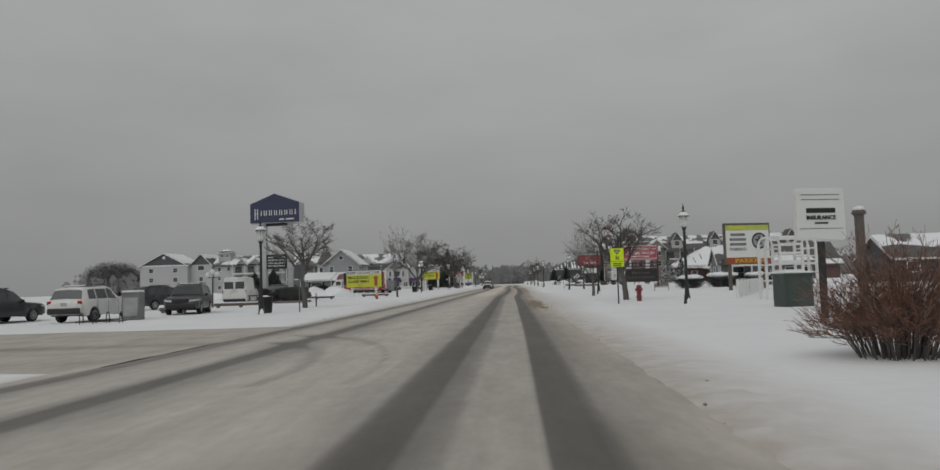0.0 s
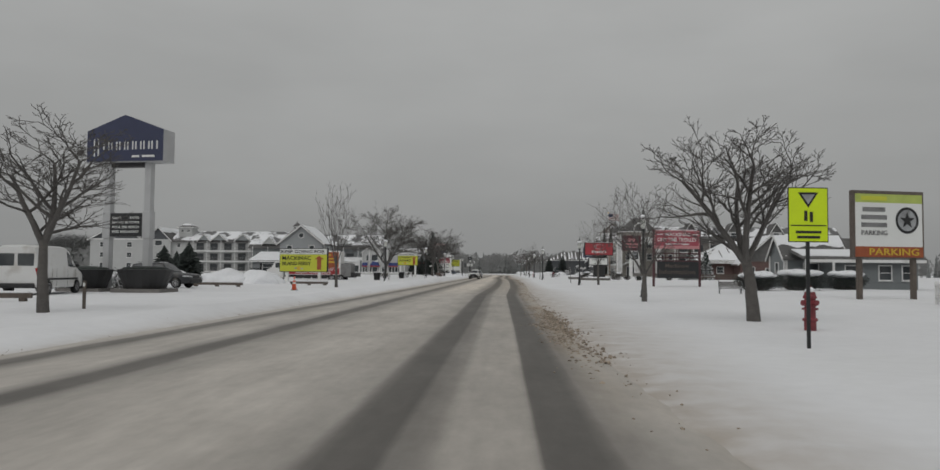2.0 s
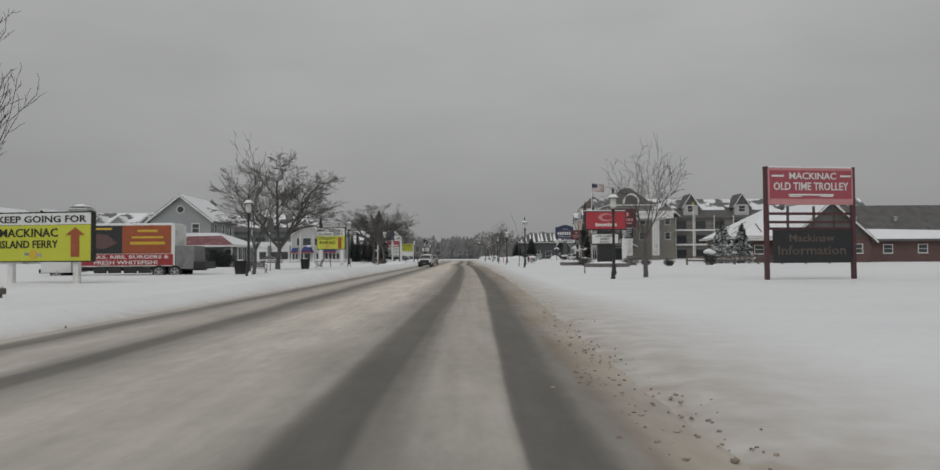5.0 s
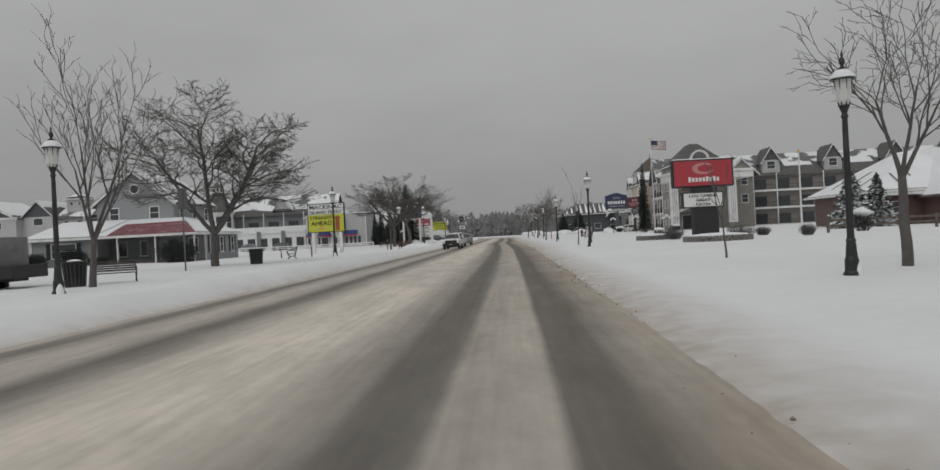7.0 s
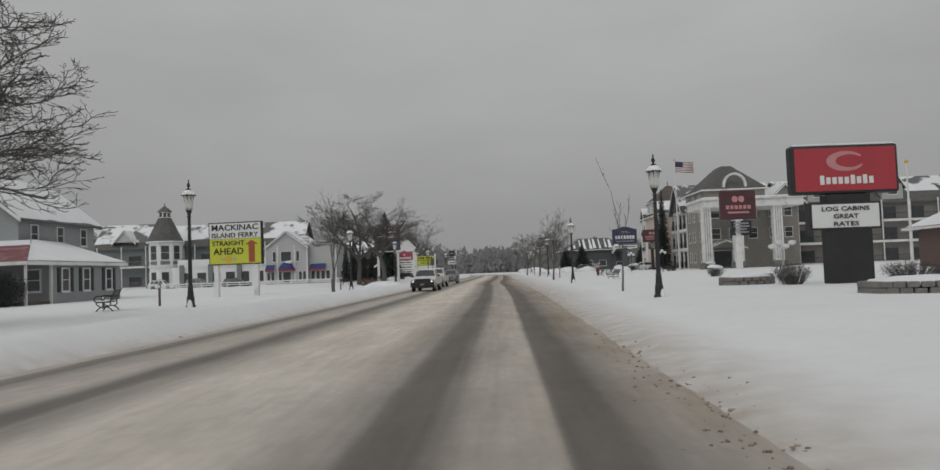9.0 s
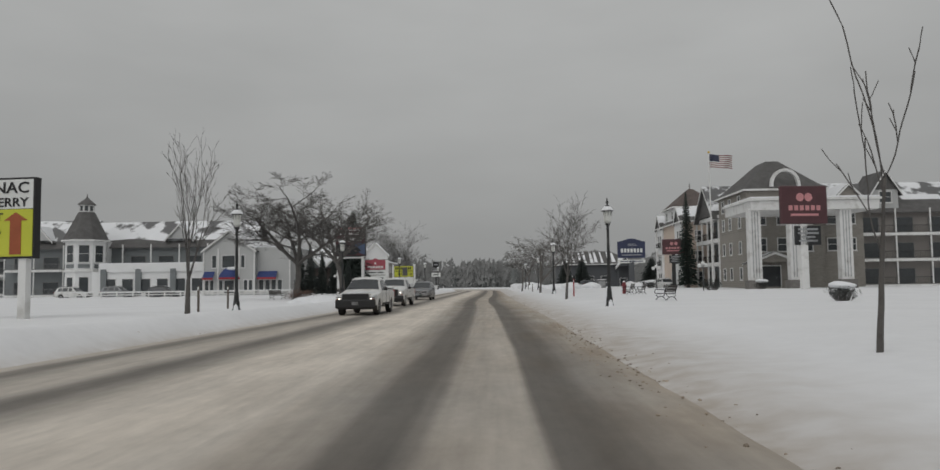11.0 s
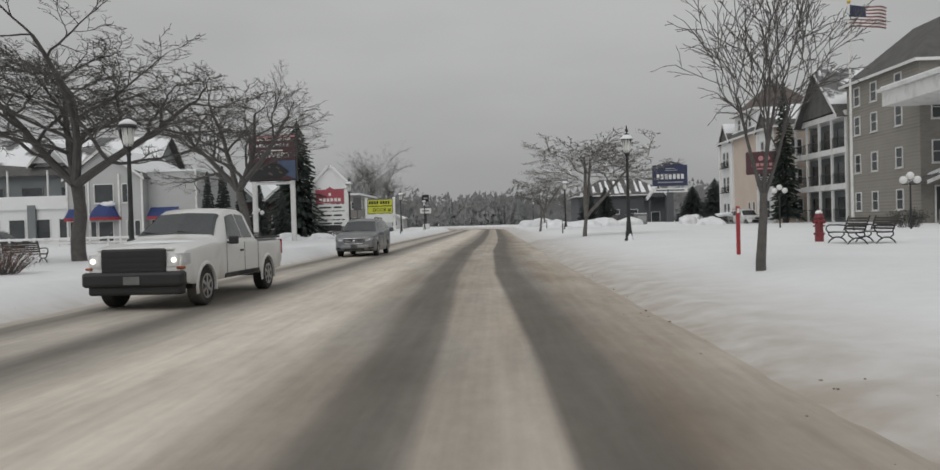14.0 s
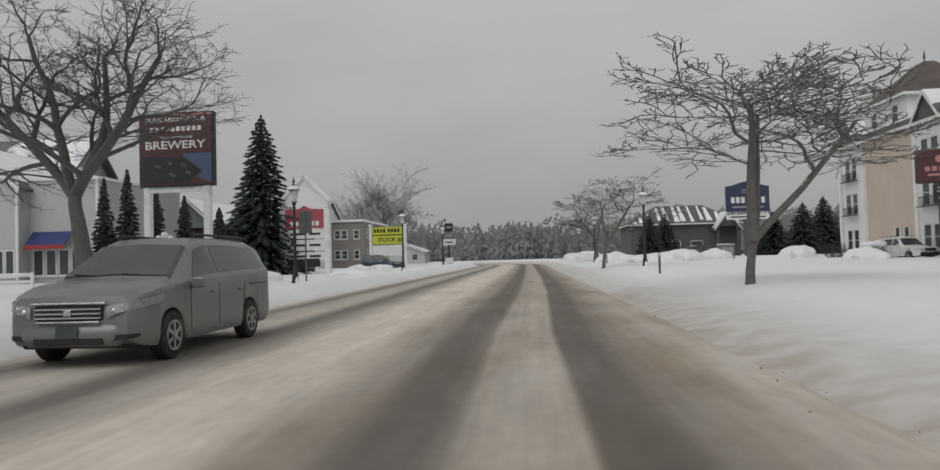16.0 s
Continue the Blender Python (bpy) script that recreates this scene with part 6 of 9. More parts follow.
def insurance_sign():
    root = thing("office_sign", "white office sign on a dark post", "sign", pose(9.8, 22.0, gz(9.8, 22.0) - 0.32, 0, 0, 12), "roadside signs")
    part("post", box(B(), 0.05, 0.06, 1.35, 0.16, 0.16, 2.7), M["plastic"], root)
    p = part("sign_panel", box(B(), 0, 0, 3.55, 1.62, 0.2, 1.6, bev=0.012), M["cand"], root)
    part("face_line", box(B(), 0, -0.104, 3.1, 1.45, 0.01, 0.02), M["truckgrey"], p)
    bars(p, ((0, 3.66, 0.98, 0.15), (0, 3.27, 0.45, 0.05)), M["ink"], -0.1)
    words(p, "INSURANCE", 0, -0.105, 3.44, 0.98, 0.13, M["ink"])
    for z in (4.0, 4.15):
        bars(p, ((0, z, 1.3, 0.025),), M["truckgrey"], -0.1)
    # timber post with a broad cap
    r2 = thing("timber_post", "weathered timber post with a broad snowy cap", "post", pose(9.9, 19.5, gz(9.9, 19.5)))
    part("post", box(B(), 0, 0, 1.5, 0.2, 0.2, 3.0, bev=0.02), M["timber"], r2)
    part("cap", lathe(B(), ((0.12, 2.95), (0.2, 3.03), (0.16, 3.12), (0.05, 3.16)), 10), M["timber"], r2)
    part("snow", lathe(B(), ((0.17, 3.11), (0.13, 3.2), (0.02, 3.23)), 10), M["roofsnow"], r2, smooth=True)


insurance_sign()


def road_sign(x, y, rz, kind, z=2.1, w=0.76, h=1.06):
    yellow = kind == "crossing"
    root = thing("road_sign", "fluorescent yellow-green pedestrian crossing sign" if yellow else "bare metal back of a road sign", "road sign", pose(x, y, gz(x, y) - 0.05, 0, 0, rz), "road signs")
    part("post", box(B(), 0, 0.03, (z + h) / 2, 0.07, 0.04, z + h, bev=0.006), M["black" if yellow else "signback"], root)
    p = part("sign_plate", box(B(), 0, 0, z + h / 2, w, 0.012, h, bev=0.003), M["ink" if yellow else "signback"], root)
    if yellow:
        part("face", box(B(), 0, -0.009, z + h / 2, w - 0.04, 0.006, h - 0.04), M["lime"], p)
        part("triangle", prism(B(), [(-0.2, z + h - 0.1), (0, z + h - 0.4), (0.2, z + h - 0.1)], -0.018, -0.013), M["ink"], p)
        part("triangle_field", prism(B(), [(-0.13, z + h - 0.14), (0, z + h - 0.33), (0.13, z + h - 0.14)], -0.022, -0.0185), M["alu"], p)
        bars(p, ((-0.05, z + 0.52, 0.06, 0.2), (0.06, z + 0.5, 0.06, 0.2)), M["ink"], -0.012, "symbol")
        bars(p, ((0, z + 0.33, w - 0.1, 0.02), (0, z + 0.2, 0.5, 0.05), (0, z + 0.1, 0.45, 0.05)), M["ink"], -0.012)


road_sign(6.1, 41.1, 4, "crossing", z=2.12, w=0.8, h=1.08)
road_sign(-12.2, 41.7, 176, "back", z=2.0, w=0.62, h=0.8)
road_sign(-16.6, 131.6, 178, "back", z=3.3, w=0.5, h=1.1)
road_sign(-11.2, 244.0, 178, "back", z=2.45, w=0.66, h=1.1)


def stack_sign(x, y):
    root = thing("pole_sign", "small stacked dark and white pole sign", "sign", pose(x, y, gz(x, y)), "roadside signs")
    part("post", tube(B(), (0, 0, 0), (0, 0, 6.4), 0.16, 0.14, 10), M["plastic"], root)
    for z, w, h, c in ((6.6, 1.5, 1.5, "reader"), (5.1, 2.2, 1.0, "truckgrey"), (3.9, 2.4, 1.1, "cand")):
        p = part("sign_panel", box(B(), 0, 0, z, w, 0.35, h, bev=0.08), M[c], root)
        bars(p, ((0, z, w * 0.6, h * 0.2),), M["alu" if c != "cand" else "ink"], -0.175)
    part("base", box(B(), 0, 0, 0.5, 1.4, 0.8, 1.2, bev=0.03), M["white"], root)


stack_sign(-14.5, 345.0)


def globe_lamp(x, y):
    root = thing("globe_lamp", "low black lamp post with twin white globes", "street lamp", pose(x, y, gz(x, y)), "globe lamps")
    part("post", tube(B(), (0, 0, 0), (0, 0, 2.4), 0.055, 0.04, 10), M["black"], root)
    part("arm", box(B(), 0, 0, 2.36, 0.8, 0.05, 0.05), M["black"], root)
    for s in (-0.36, 0.36, 0):
        bm = B()
        bmesh.ops.create_uvsphere(bm, u_segments=14, v_segments=8, radius=0.2, matrix=pose(s, 0, 2.6 + (0.22 if s == 0 else 0)))
        part("globe", bm, M["white"], root, smooth=True)


for x, y in ((20.0, 235.0), (22.0, 222.0), (-23.5, 57.0), (-21.5, 250.5)):
    globe_lamp(x, y)


def flagpole(x, y, h, flag=True):
    root = thing("flagpole", "tall white flagpole with a striped flag" if flag else "bare white pole with ball top", "flagpole", pose(x, y, gz(x, y)), "flagpoles")
    part("pole", tube(B(), (0, 0, 0), (0, 0, h), 0.13, 0.06, 12), M["white"], root)
    bm = B()
    bmesh.ops.create_uvsphere(bm, u_segments=10, v_segments=6, radius=0.16, matrix=pose(0, 0, h + 0.1))
    part("ball", bm, M["gold"], root)
    if flag:
        W, H = 3.0, 1.75

        def wave(u, v):
            return (0.1 + W * u, 0.22 * math.sin(u * 7 + v), h - 0.15 - H * v - 0.28 * u + 0.05 * math.sin(u * 9))
        for k in range(13):
            u0 = 0.42 if k < 7 else 0.0
            bm = B()
            rows = [[bm.verts.new(wave(u0 + (1 - u0) * i / 12, (k + j) / 13)) for i in range(13)] for j in (0, 1)]
            for i in range(12):
                bm.faces.new((rows[0][i], rows[1][i], rows[1][i + 1], rows[0][i + 1]))
            part("stripe", bm, M["flagred" if k % 2 == 0 else "cand"], root)
        bm = B()
        rows = [[bm.verts.new(wave(0.42 * i / 6, 7 / 13 * j)) for i in range(7)] for j in (0, 1)]
        for i in range(6):
            bm.faces.new((rows[0][i], rows[1][i], rows[1][i + 1], rows[0][i + 1]))
        part("canton", bm, M["flagblue"], root)


flagpole(29.4, 244.5, 18.0)
flagpole(34.8, 183.5, 9.0, False)

# ---------------------------------------------------------------- buildings
WIN = {}


def lattice(xs, zs, holes, y0, y1):
    """One solid board between y0 and y1 over a grid of x and z lines, with the named cells left open."""
    bm = B()
    cells = {(i, k) for i in range(len(xs) - 1) for k in range(len(zs) - 1)} - holes
    vert = {}

    def v(i, k, f):
        if (i, k, f) not in vert:
            vert[i, k, f] = bm.verts.new((xs[i], (y0, y1)[f], zs[k]))
        return vert[i, k, f]
    for i, k in cells:
        bm.faces.new((v(i, k, 0), v(i + 1, k, 0), v(i + 1, k + 1, 0), v(i, k + 1, 0)))
        bm.faces.new((v(i, k + 1, 1), v(i + 1, k + 1, 1), v(i + 1, k, 1), v(i, k, 1)))
        for di, dk, a, b in ((-1, 0, (i, k + 1), (i, k)), (1, 0, (i + 1, k), (i + 1, k + 1)), (0, -1, (i, k), (i + 1, k)), (0, 1, (i + 1, k + 1), (i, k + 1))):
            if (i + di, k + dk) not in cells:
                bm.faces.new((v(*b, 0), v(*a, 0), v(*a, 1), v(*b, 1)))
    return bm



def window(parent, x, y, z, w, h, rz=0.0, frame="white", panes=2, sill=True):
    """A framed window whose face looks to -y, turned by rz; one mesh each for frame and panes, shared by alike windows."""
    key = (round(w, 2), round(h, 2), frame, panes, sill)
    if key not in WIN:
        t = 0.09
        zs = [-h / 2, -h / 2 + t] + ([-0.025, 0.025] if panes > 1 else []) + [h / 2 - t, h / 2]
        xs = [-w / 2, -w / 2 + t, w / 2 - t, w / 2]
        bm = lattice(xs, zs, {(1, r) for r in ((1, 3) if panes > 1 else (1,))}, -0.08, 0.02)
        fr = mesh_of("window_frame", bm, M[frame])
        pa = []
        for k in range(panes):
            hh = (h - 2 * t) / panes
            pa.append(mesh_of("pane", box(B(), 0, 0.0, -h / 2 + t + hh * (k + 0.5), w - 2 * t, 0.02, hh - (0.05 if panes > 1 else 0)), M["glass"]))
        si = mesh_of("sill", box(B(), 0, -0.07, -h / 2 - 0.03, w + 0.12, 0.16, 0.06), M[frame]) if sill else None
        WIN[key] = fr, pa, si
    fr, pa, si = WIN[key]
    ob = new("window", fr)
    ob.parent = parent
    ob.matrix_local = pose(x, y, z, 0, 0, rz)
    for me in pa:
        p = new("pane", me)
        p.parent = ob
    if si:
        p = new("sill", si)
        p.parent = ob
    return ob


def door(parent, x, y, z, w, h, rz=0.0, colour="white"):
    bm = B()
    for s in (-1, 1):
        box(bm, s * (w / 2 - 0.05), -0.03, h / 2, 0.1, 0.12, h)
    box(bm, 0, -0.03, h - 0.05, w - 0.2, 0.12, 0.1)
    ob = part("door", bm, M[colour], parent)
    ob.matrix_local = pose(x, y, z, 0, 0, rz)
    part("pane", box(B(), 0, 0.0, h * 0.52, w - 0.2, 0.03, h * 0.85), M["glass"], ob)
    part("handle", box(B(), w * 0.3, -0.05, h * 0.48, 0.04, 0.05, 0.2), M["alu"], ob)


def slab(bm, a, b, c, d, t):
    """A sloping slab: four upper corners in order and its thickness."""
    up = [bm.verts.new(Vector(p)) for p in (a, b, c, d)]
    dn = [bm.verts.new(Vector(p) - Vector((0, 0, t))) for p in (a, b, c, d)]
    bm.faces.new(up)
    bm.faces.new(dn[::-1])
    for k in range(4):
        j = (k + 1) % 4
        bm.faces.new((up[j], up[k], dn[k], dn[j]))


def gable_roof(parent, x0, x1, y0, y1, z0, z1, along="y", over=0.45, roof="shingle", snow=1.0, trim="white", wall=None, tint=None):
    """Two slopes with their ridge along x or y, white verge boards, a gable wall at each end and lying snow (snow: how far down the slope it starts)."""
    if along == "y":
        xm = (x0 + x1) / 2
        k = (z1 - z0) / (xm - x0)
        lo = z0 - over * k
        ends = [((x0 - over, y0 - over, lo), (xm, y0 - over, z1), (xm, y1 + over, z1), (x0 - over, y1 + over, lo)),
                ((x1 + over, y0 - over, lo), (xm, y0 - over, z1), (xm, y1 + over, z1), (x1 + over, y1 + over, lo))]
        gab = [[(x0, y, z0), (x1, y, z0), (xm, y, z1 - 0.12)] for y in (y0, y1)]
    else:
        ym = (y0 + y1) / 2
        k = (z1 - z0) / (ym - y0)
        lo = z0 - over * k
        ends = [((x0 - over, y0 - over, lo), (x0 - over, ym, z1), (x1 + over, ym, z1), (x1 + over, y0 - over, lo)),
                ((x0 - over, y1 + over, lo), (x0 - over, ym, z1), (x1 + over, ym, z1), (x1 + over, y1 + over, lo))]
        gab = [[(x, y0, z0), (x, y1, z0), (x, ym, z1 - 0.12)] for x in (x0, x1)]
    for q in ends:
        bm = B()
        slab(bm, *q, 0.16)
        r = part("roof", bm, M[roof], parent)
        if snow:
            # snow lies on the slope with a broken lower edge
            a, b, c, d = [Vector(p) for p in q]
            bm = B()
            n = 14
            rows = []
            for i in range(n + 1):
                f = i / n
                lowp, top = a.lerp(d, f), b.lerp(c, f)
                g = max(0.02, 1 - snow + 0.16 * noise.noise(Vector((f * 5, x0, y0))))
                p0, p1 = lowp.lerp(top, g), top
                rows.append([p0 + Vector((0, 0, 0.012)), p0.lerp(p1, 0.06) + Vector((0, 0, 0.11)), p0.lerp(p1, 0.5) + Vector((0, 0, 0.13 + 0.03 * noise.noise(p0))), p1 + Vector((0, 0, 0.1))])
            vs = [[bm.verts.new(p) for p in rr] for rr in rows]
            for i in range(n):
                for j in range(3):
                    bm.faces.new((vs[i][j], vs[i][j + 1], vs[i + 1][j + 1], vs[i + 1][j]))
            part("snow", bm, M["patchsnow" if (x1 - x0 > 12 and along == "x") else "roofsnow"], r, smooth=True)
    if wall:
        for g in gab:
            bm = B()
            f = [bm.verts.new(p) for p in g]
            off = Vector((0, 0.2, 0)) if along == "y" else Vector((0.2, 0, 0))
            sgn = 1 if g is gab[0] else -1
            h = [bm.verts.new(Vector(p) + off * sgn) for p in g]
            bm.faces.new(f)
            bm.faces.new(h[::-1])
            for k in range(3):
                j = (k + 1) % 3
                bm.faces.new((f[j], f[k], h[k], h[j]))
            part("gable_wall", bm, M[wall], parent)
    if trim:
        for e, q in enumerate(ends):
            for a, b, s in ((q[0], q[1], -1), (q[3], q[2], 1)):
                a, b = Vector(a), Vector(b)
                d = (b - a)
                bm = B()
                sh = Vector((0, 0.03 * s, 0)) if along == "y" else Vector((0.03 * s, 0, 0))
                lowd = Vector((0, 0, 0.26))
                A = [a + sh + Vector((0, 0, 0.03)), b + sh + Vector((0, 0, 0.03)), b + sh - lowd, a + sh - lowd]
                C = [p - sh * 2.4 for p in A]
                va, vc = [bm.verts.new(p) for p in A], [bm.verts.new(p) for p in C]
                bm.faces.new(va)
                bm.faces.new(vc[::-1])
                for k in range(4):
                    j = (k + 1) % 4
                    bm.faces.new((va[j], va[k], vc[k], vc[j]))
                part("verge_board", bm, M[trim], parent)


def hip_roof(parent, x0, x1, y0, y1, z0, z1, inset, roof="shingle", over=0.4, snow=0.0):
    x0, x1, y0, y1 = x0 - over, x1 + over, y0 - over, y1 + over
    bm = B()
    lo = [bm.verts.new(p) for p in ((x0, y0, z0), (x1, y0, z0), (x1, y1, z0), (x0, y1, z0))]
    i = inset
    hi = [bm.verts.new(p) for p in ((x0 + i, y0 + i, z1), (x1 - i, y0 + i, z1), (x1 - i, y1 - i, z1), (x0 + i, y1 - i, z1))]
    bm.faces.new(lo[::-1])
    bm.faces.new(hi)
    for k in range(4):
        j = (k + 1) % 4
        bm.faces.new((lo[k], lo[j], hi[j], hi[k]))
    r = part("roof", bm, M[roof], parent)
    if snow:
        bm = B()
        f = 1 - snow
        lo = [bm.verts.new((a + (i * f) * sa, b + (i * f) * sb, z0 + (z1 - z0) * f + 0.07)) for a, b, sa, sb in ((x0, y0, 1, 1), (x1, y0, -1, 1), (x1, y1, -1, -1), (x0, y1, 1, -1))]
        hi = [bm.verts.new((a + i * sa, b + i * sb, z1 + 0.12)) for a, b, sa, sb in ((x0, y0, 1, 1), (x1, y0, -1, 1), (x1, y1, -1, -1), (x0, y1, 1, -1))]
        bm.faces.new(hi)
        for k in range(4):
            j = (k + 1) % 4
            bm.faces.new((lo[k], lo[j], hi[j], hi[k]))
        part("snow", bm, M["roofsnow"], r)
    bm = B()
    for a, b, c, d in (((x0 + x1) / 2, y0, x1 - x0, 0.06), ((x0 + x1) / 2, y1, x1 - x0, 0.06), (x0, (y0 + y1) / 2, 0.06, y1 - y0), (x1, (y0 + y1) / 2, 0.06, y1 - y0)):
        box(bm, a, b, z0 + 0.02, c + 0.02, d, 0.24)
    part("fascia", bm, M["white"], parent)
    return r


def walls(parent, x0, x1, y0, y1, z0, z1, material, name="wall"):
    """Four walls 0.3 m thick."""
    t = 0.3
    for a, b, c, d in ((x0, x1, y0, y0 + t), (x0, x1, y1 - t, y1), (x0, x0 + t, y0 + t, y1 - t), (x1 - t, x1, y0 + t, y1 - t)):
        part(name, box(B(), (a + b) / 2, (c + d) / 2, (z0 + z1) / 2, b - a, d - c, z1 - z0), M[material], parent)


def balconies(parent, x0, x1, y, zs, bay, depth=1.6, rz=None, storey=3.0, back="greydark", slab_col="white"):
    """Storeys of recessed balconies along x that look to -y: dark glazed back wall, posts, floor bands and rails."""
    n = max(1, round((x1 - x0) / bay))
    for z in zs:
        part("balcony_floor", box(B(), (x0 + x1) / 2, y - depth / 2 + 0.1, z - 0.14, x1 - x0, depth, 0.36), M[slab_col], parent)
        for k in range(n):
            a = x0 + (x1 - x0) * (k + 0.5) / n
            w = (x1 - x0) / n
            window(parent, a - w * 0.12, y - 0.02, z + 1.15, w * 0.55, 2.1, panes=1, sill=False, frame="truckgrey")
            rb = box(B(), a, y - depth + 0.16, z + 1.0, w - 0.16, 0.05, 0.06)
            box(rb, a, y - depth + 0.16, z + 0.2, w - 0.16, 0.05, 0.05)
            for i in range(int(w / 0.22)):
                box(rb, a - w / 2 + 0.15 + 0.22 * i, y - depth + 0.16, z + 0.6, 0.025, 0.025, 0.8)
            part("railing", rb, M["black" if back != "greydark" else "truckgrey"], parent)
        for k in range(n + 1):
            a = x0 + (x1 - x0) * k / n
            part("balcony_post", box(B(), a, y - depth + 0.16, z + storey / 2, 0.16, 0.16, storey - 0.3), M["white"], parent)


def hamilton_hotel():
    root = thing("hotel_building", "long grey three-storey hotel with snowy gabled roof", "hotel", pose(-109.0, 275.2, 0.37) @ Matrix.Scale(1.147, 4), "hotels")
    # the end block with its dark gable
    walls(root, -25.7, -10, 0, 14, 0, 9.7, "cream")
    gable_roof(root, -25.7, -10, 0, 14, 9.7, 13.7, "y", 0.6, wall="darkwall", snow=0.85)
    part("attic_vent", box(B(), -17.8, -0.05, 12.2, 0.9, 0.12, 0.9), M["white"], root)
    part("eaves_band", box(B(), -17.8, -0.06, 9.6, 16.4, 0.14, 0.4), M["white"], root)
    for x in (-22, -14):
        for z in (2.0, 5.0, 8.0):
            window(root, x, 0, z, 1.6, 1.5)
    # step between the blocks with a small side gable
    walls(root, -9.98, -2.7, 2, 15, 0, 9.7, "cream")
    gable_roof(root, -10, -2.7, 2, 15, 9.7, 13.2, "y", 0.5, wall="darkwall", snow=0.35)
    window(root, -6.3, 2, 8.6, 2.2, 1.6, panes=1)
    window(root, -6.3, 2, 5.0, 1.4, 1.5)
    walls(root, -2.68, 30, 3, 16, 0, 9.3, "cream")
    gable_roof(root, -2.68, 30, 3, 16, 9.3, 12.4, "x", 0.6, wall="grey", snow=0.8, trim=None)
    balconies(root, 4.2, 29, 3.0, (0.5, 3.5, 6.5), 4.1, storey=3.0)
    for x in (-0.6, 2.4):
        for z in (2.0, 5.0, 8.0):
            window(root, x, 3, z, 1.1, 1.3)
    for x, w in ((7.0, 1.7), (11.5, 2.4), (18.5, 2.4), (24.5, 1.7)):
        gable_roof(root, x - w, x + w, 2.6, 8, 9.5, 11.4, "y", 0.3, wall="grey", snow=0.9)
    # lookout
    walls(root, -1.8, 2.2, 5.5, 9.5, 10.5, 13.4, "cream")
    hip_roof(root, -1.8, 2.2, 5.5, 9.5, 13.4, 14.5, 1.7, snow=0.5)
    for x in (-0.7, 1.1):
        window(root, x, 5.5, 12.4, 0.9, 0.9)


hamilton_hotel()


def gable_house():
    root = thing("house", "grey two-storey house with snowy gabled roof and low porch wing", "house", pose(-36.7, 178.0, 0.25), "houses")
    walls(root, -6.9, 1.5, -5.5, 5, 0, 6.7, "grey")
    gable_roof(root, -6.9, 1.5, -5.5, 5, 6.7, 10.0, "y", 0.5, wall="grey", snow=1.0)
    bm = B()
    bmesh.ops.create_circle(bm, segments=18, radius=0.45, cap_ends=True, matrix=pose(-2.7, -5.52, 8.0, 90))
    w = part("round_window", bm, M["glass"], root)
    bm = B()
    for k in range(18):
        a = 2 * math.pi * k / 18
        box(bm, -2.7 + 0.5 * math.cos(a), -5.53, 8.0 + 0.5 * math.sin(a), 0.19, 0.08, 0.1, ry=-math.degrees(a) + 90)
    part("round_frame", bm, M["white"], w)
    for x in (-5.0, -0.6):
        window(root, x, -5.5, 5.4, 1.1, 1.4)
    for y in (-3.6, -0.2, 3.2):
        window(root, 1.5, y, 5.3, 1.0, 1.5, 90)
    # one-storey wing round the front and the road side
    walls(root, 1.6, 6.4, -9.6, -0.2, 0, 3.0, "grey")
    part("porch_floor", box(B(), 1.5, -11.0, 0.14, 9.8, 3.0, 0.28), M["timber"], root)
    walls(root, -3.4, 1.58, -9.8, -5.52, 0, 3.0, "greydark")
    walls(root, -10.2, -3.42, -12.2, -5.52, 0, 3.0, "grey")
    # red front slope, white hipped slope to the road, snowy slope of the end room
    bm = B()
    slab(bm, (-3.4, -12.8, 2.95), (6.8, -12.8, 2.95), (2.4, -5.5, 4.7), (-3.4, -5.5, 4.7), 0.2)
    r = part("porch_roof", bm, M["redroof"], root, "dusty red porch roof under thin snow")
    bm = B()
    slab(bm, (-3.3, -7.6, 4.24), (3.5, -7.2, 4.34), (2.4, -5.5, 4.76), (-3.3, -5.5, 4.76), 0.06)
    slab(bm, (-3.4, -12.7, 3.0), (-2.2, -12.7, 3.0), (-3.0, -5.5, 4.77), (-3.4, -5.5, 4.77), 0.06)
    part("snow", bm, M["roofsnow"], r)
    bm = B()
    slab(bm, (6.8, -12.8, 2.94), (6.8, 0.3, 2.94), (1.5, 0.3, 4.7), (2.4, -5.5, 4.69), 0.2)
    r = part("wing_roof", bm, M["shingle"], root)
    bm = B()
    slab(bm, (6.7, -12.6, 3.04), (6.7, 0.2, 3.04), (1.52, 0.2, 4.8), (2.45, -5.4, 4.79), 0.06)
    part("snow", bm, M["roofsnow"], r)
    bm = B()
    slab(bm, (-10.7, -12.8, 2.98), (-3.42, -12.8, 2.98), (-3.42, -5.5, 4.72), (-10.7, -5.5, 4.72), 0.2)
    r = part("room_roof", bm, M["shingle"], root)
    bm = B()
    slab(bm, (-10.6, -12.7, 3.06), (-3.5, -12.7, 3.06), (-3.5, -5.6, 4.8), (-10.6, -5.6, 4.8), 0.06)
    part("snow", bm, M["roofsnow"], r)
    part("fascia", box(B(), -1.95, -12.83, 2.82, 17.5, 0.06, 0.24), M["white"], root)
    part("fascia", box(B(), 6.83, -6.3, 2.82, 0.06, 13.0, 0.24), M["white"], root)
    for x in (-2.0, 0.2):
        window(root, x, -9.8, 1.6, 0.9, 1.6, panes=1, frame="cream")
    window(root, -6.8, -12.2, 1.7, 2.6, 1.5)
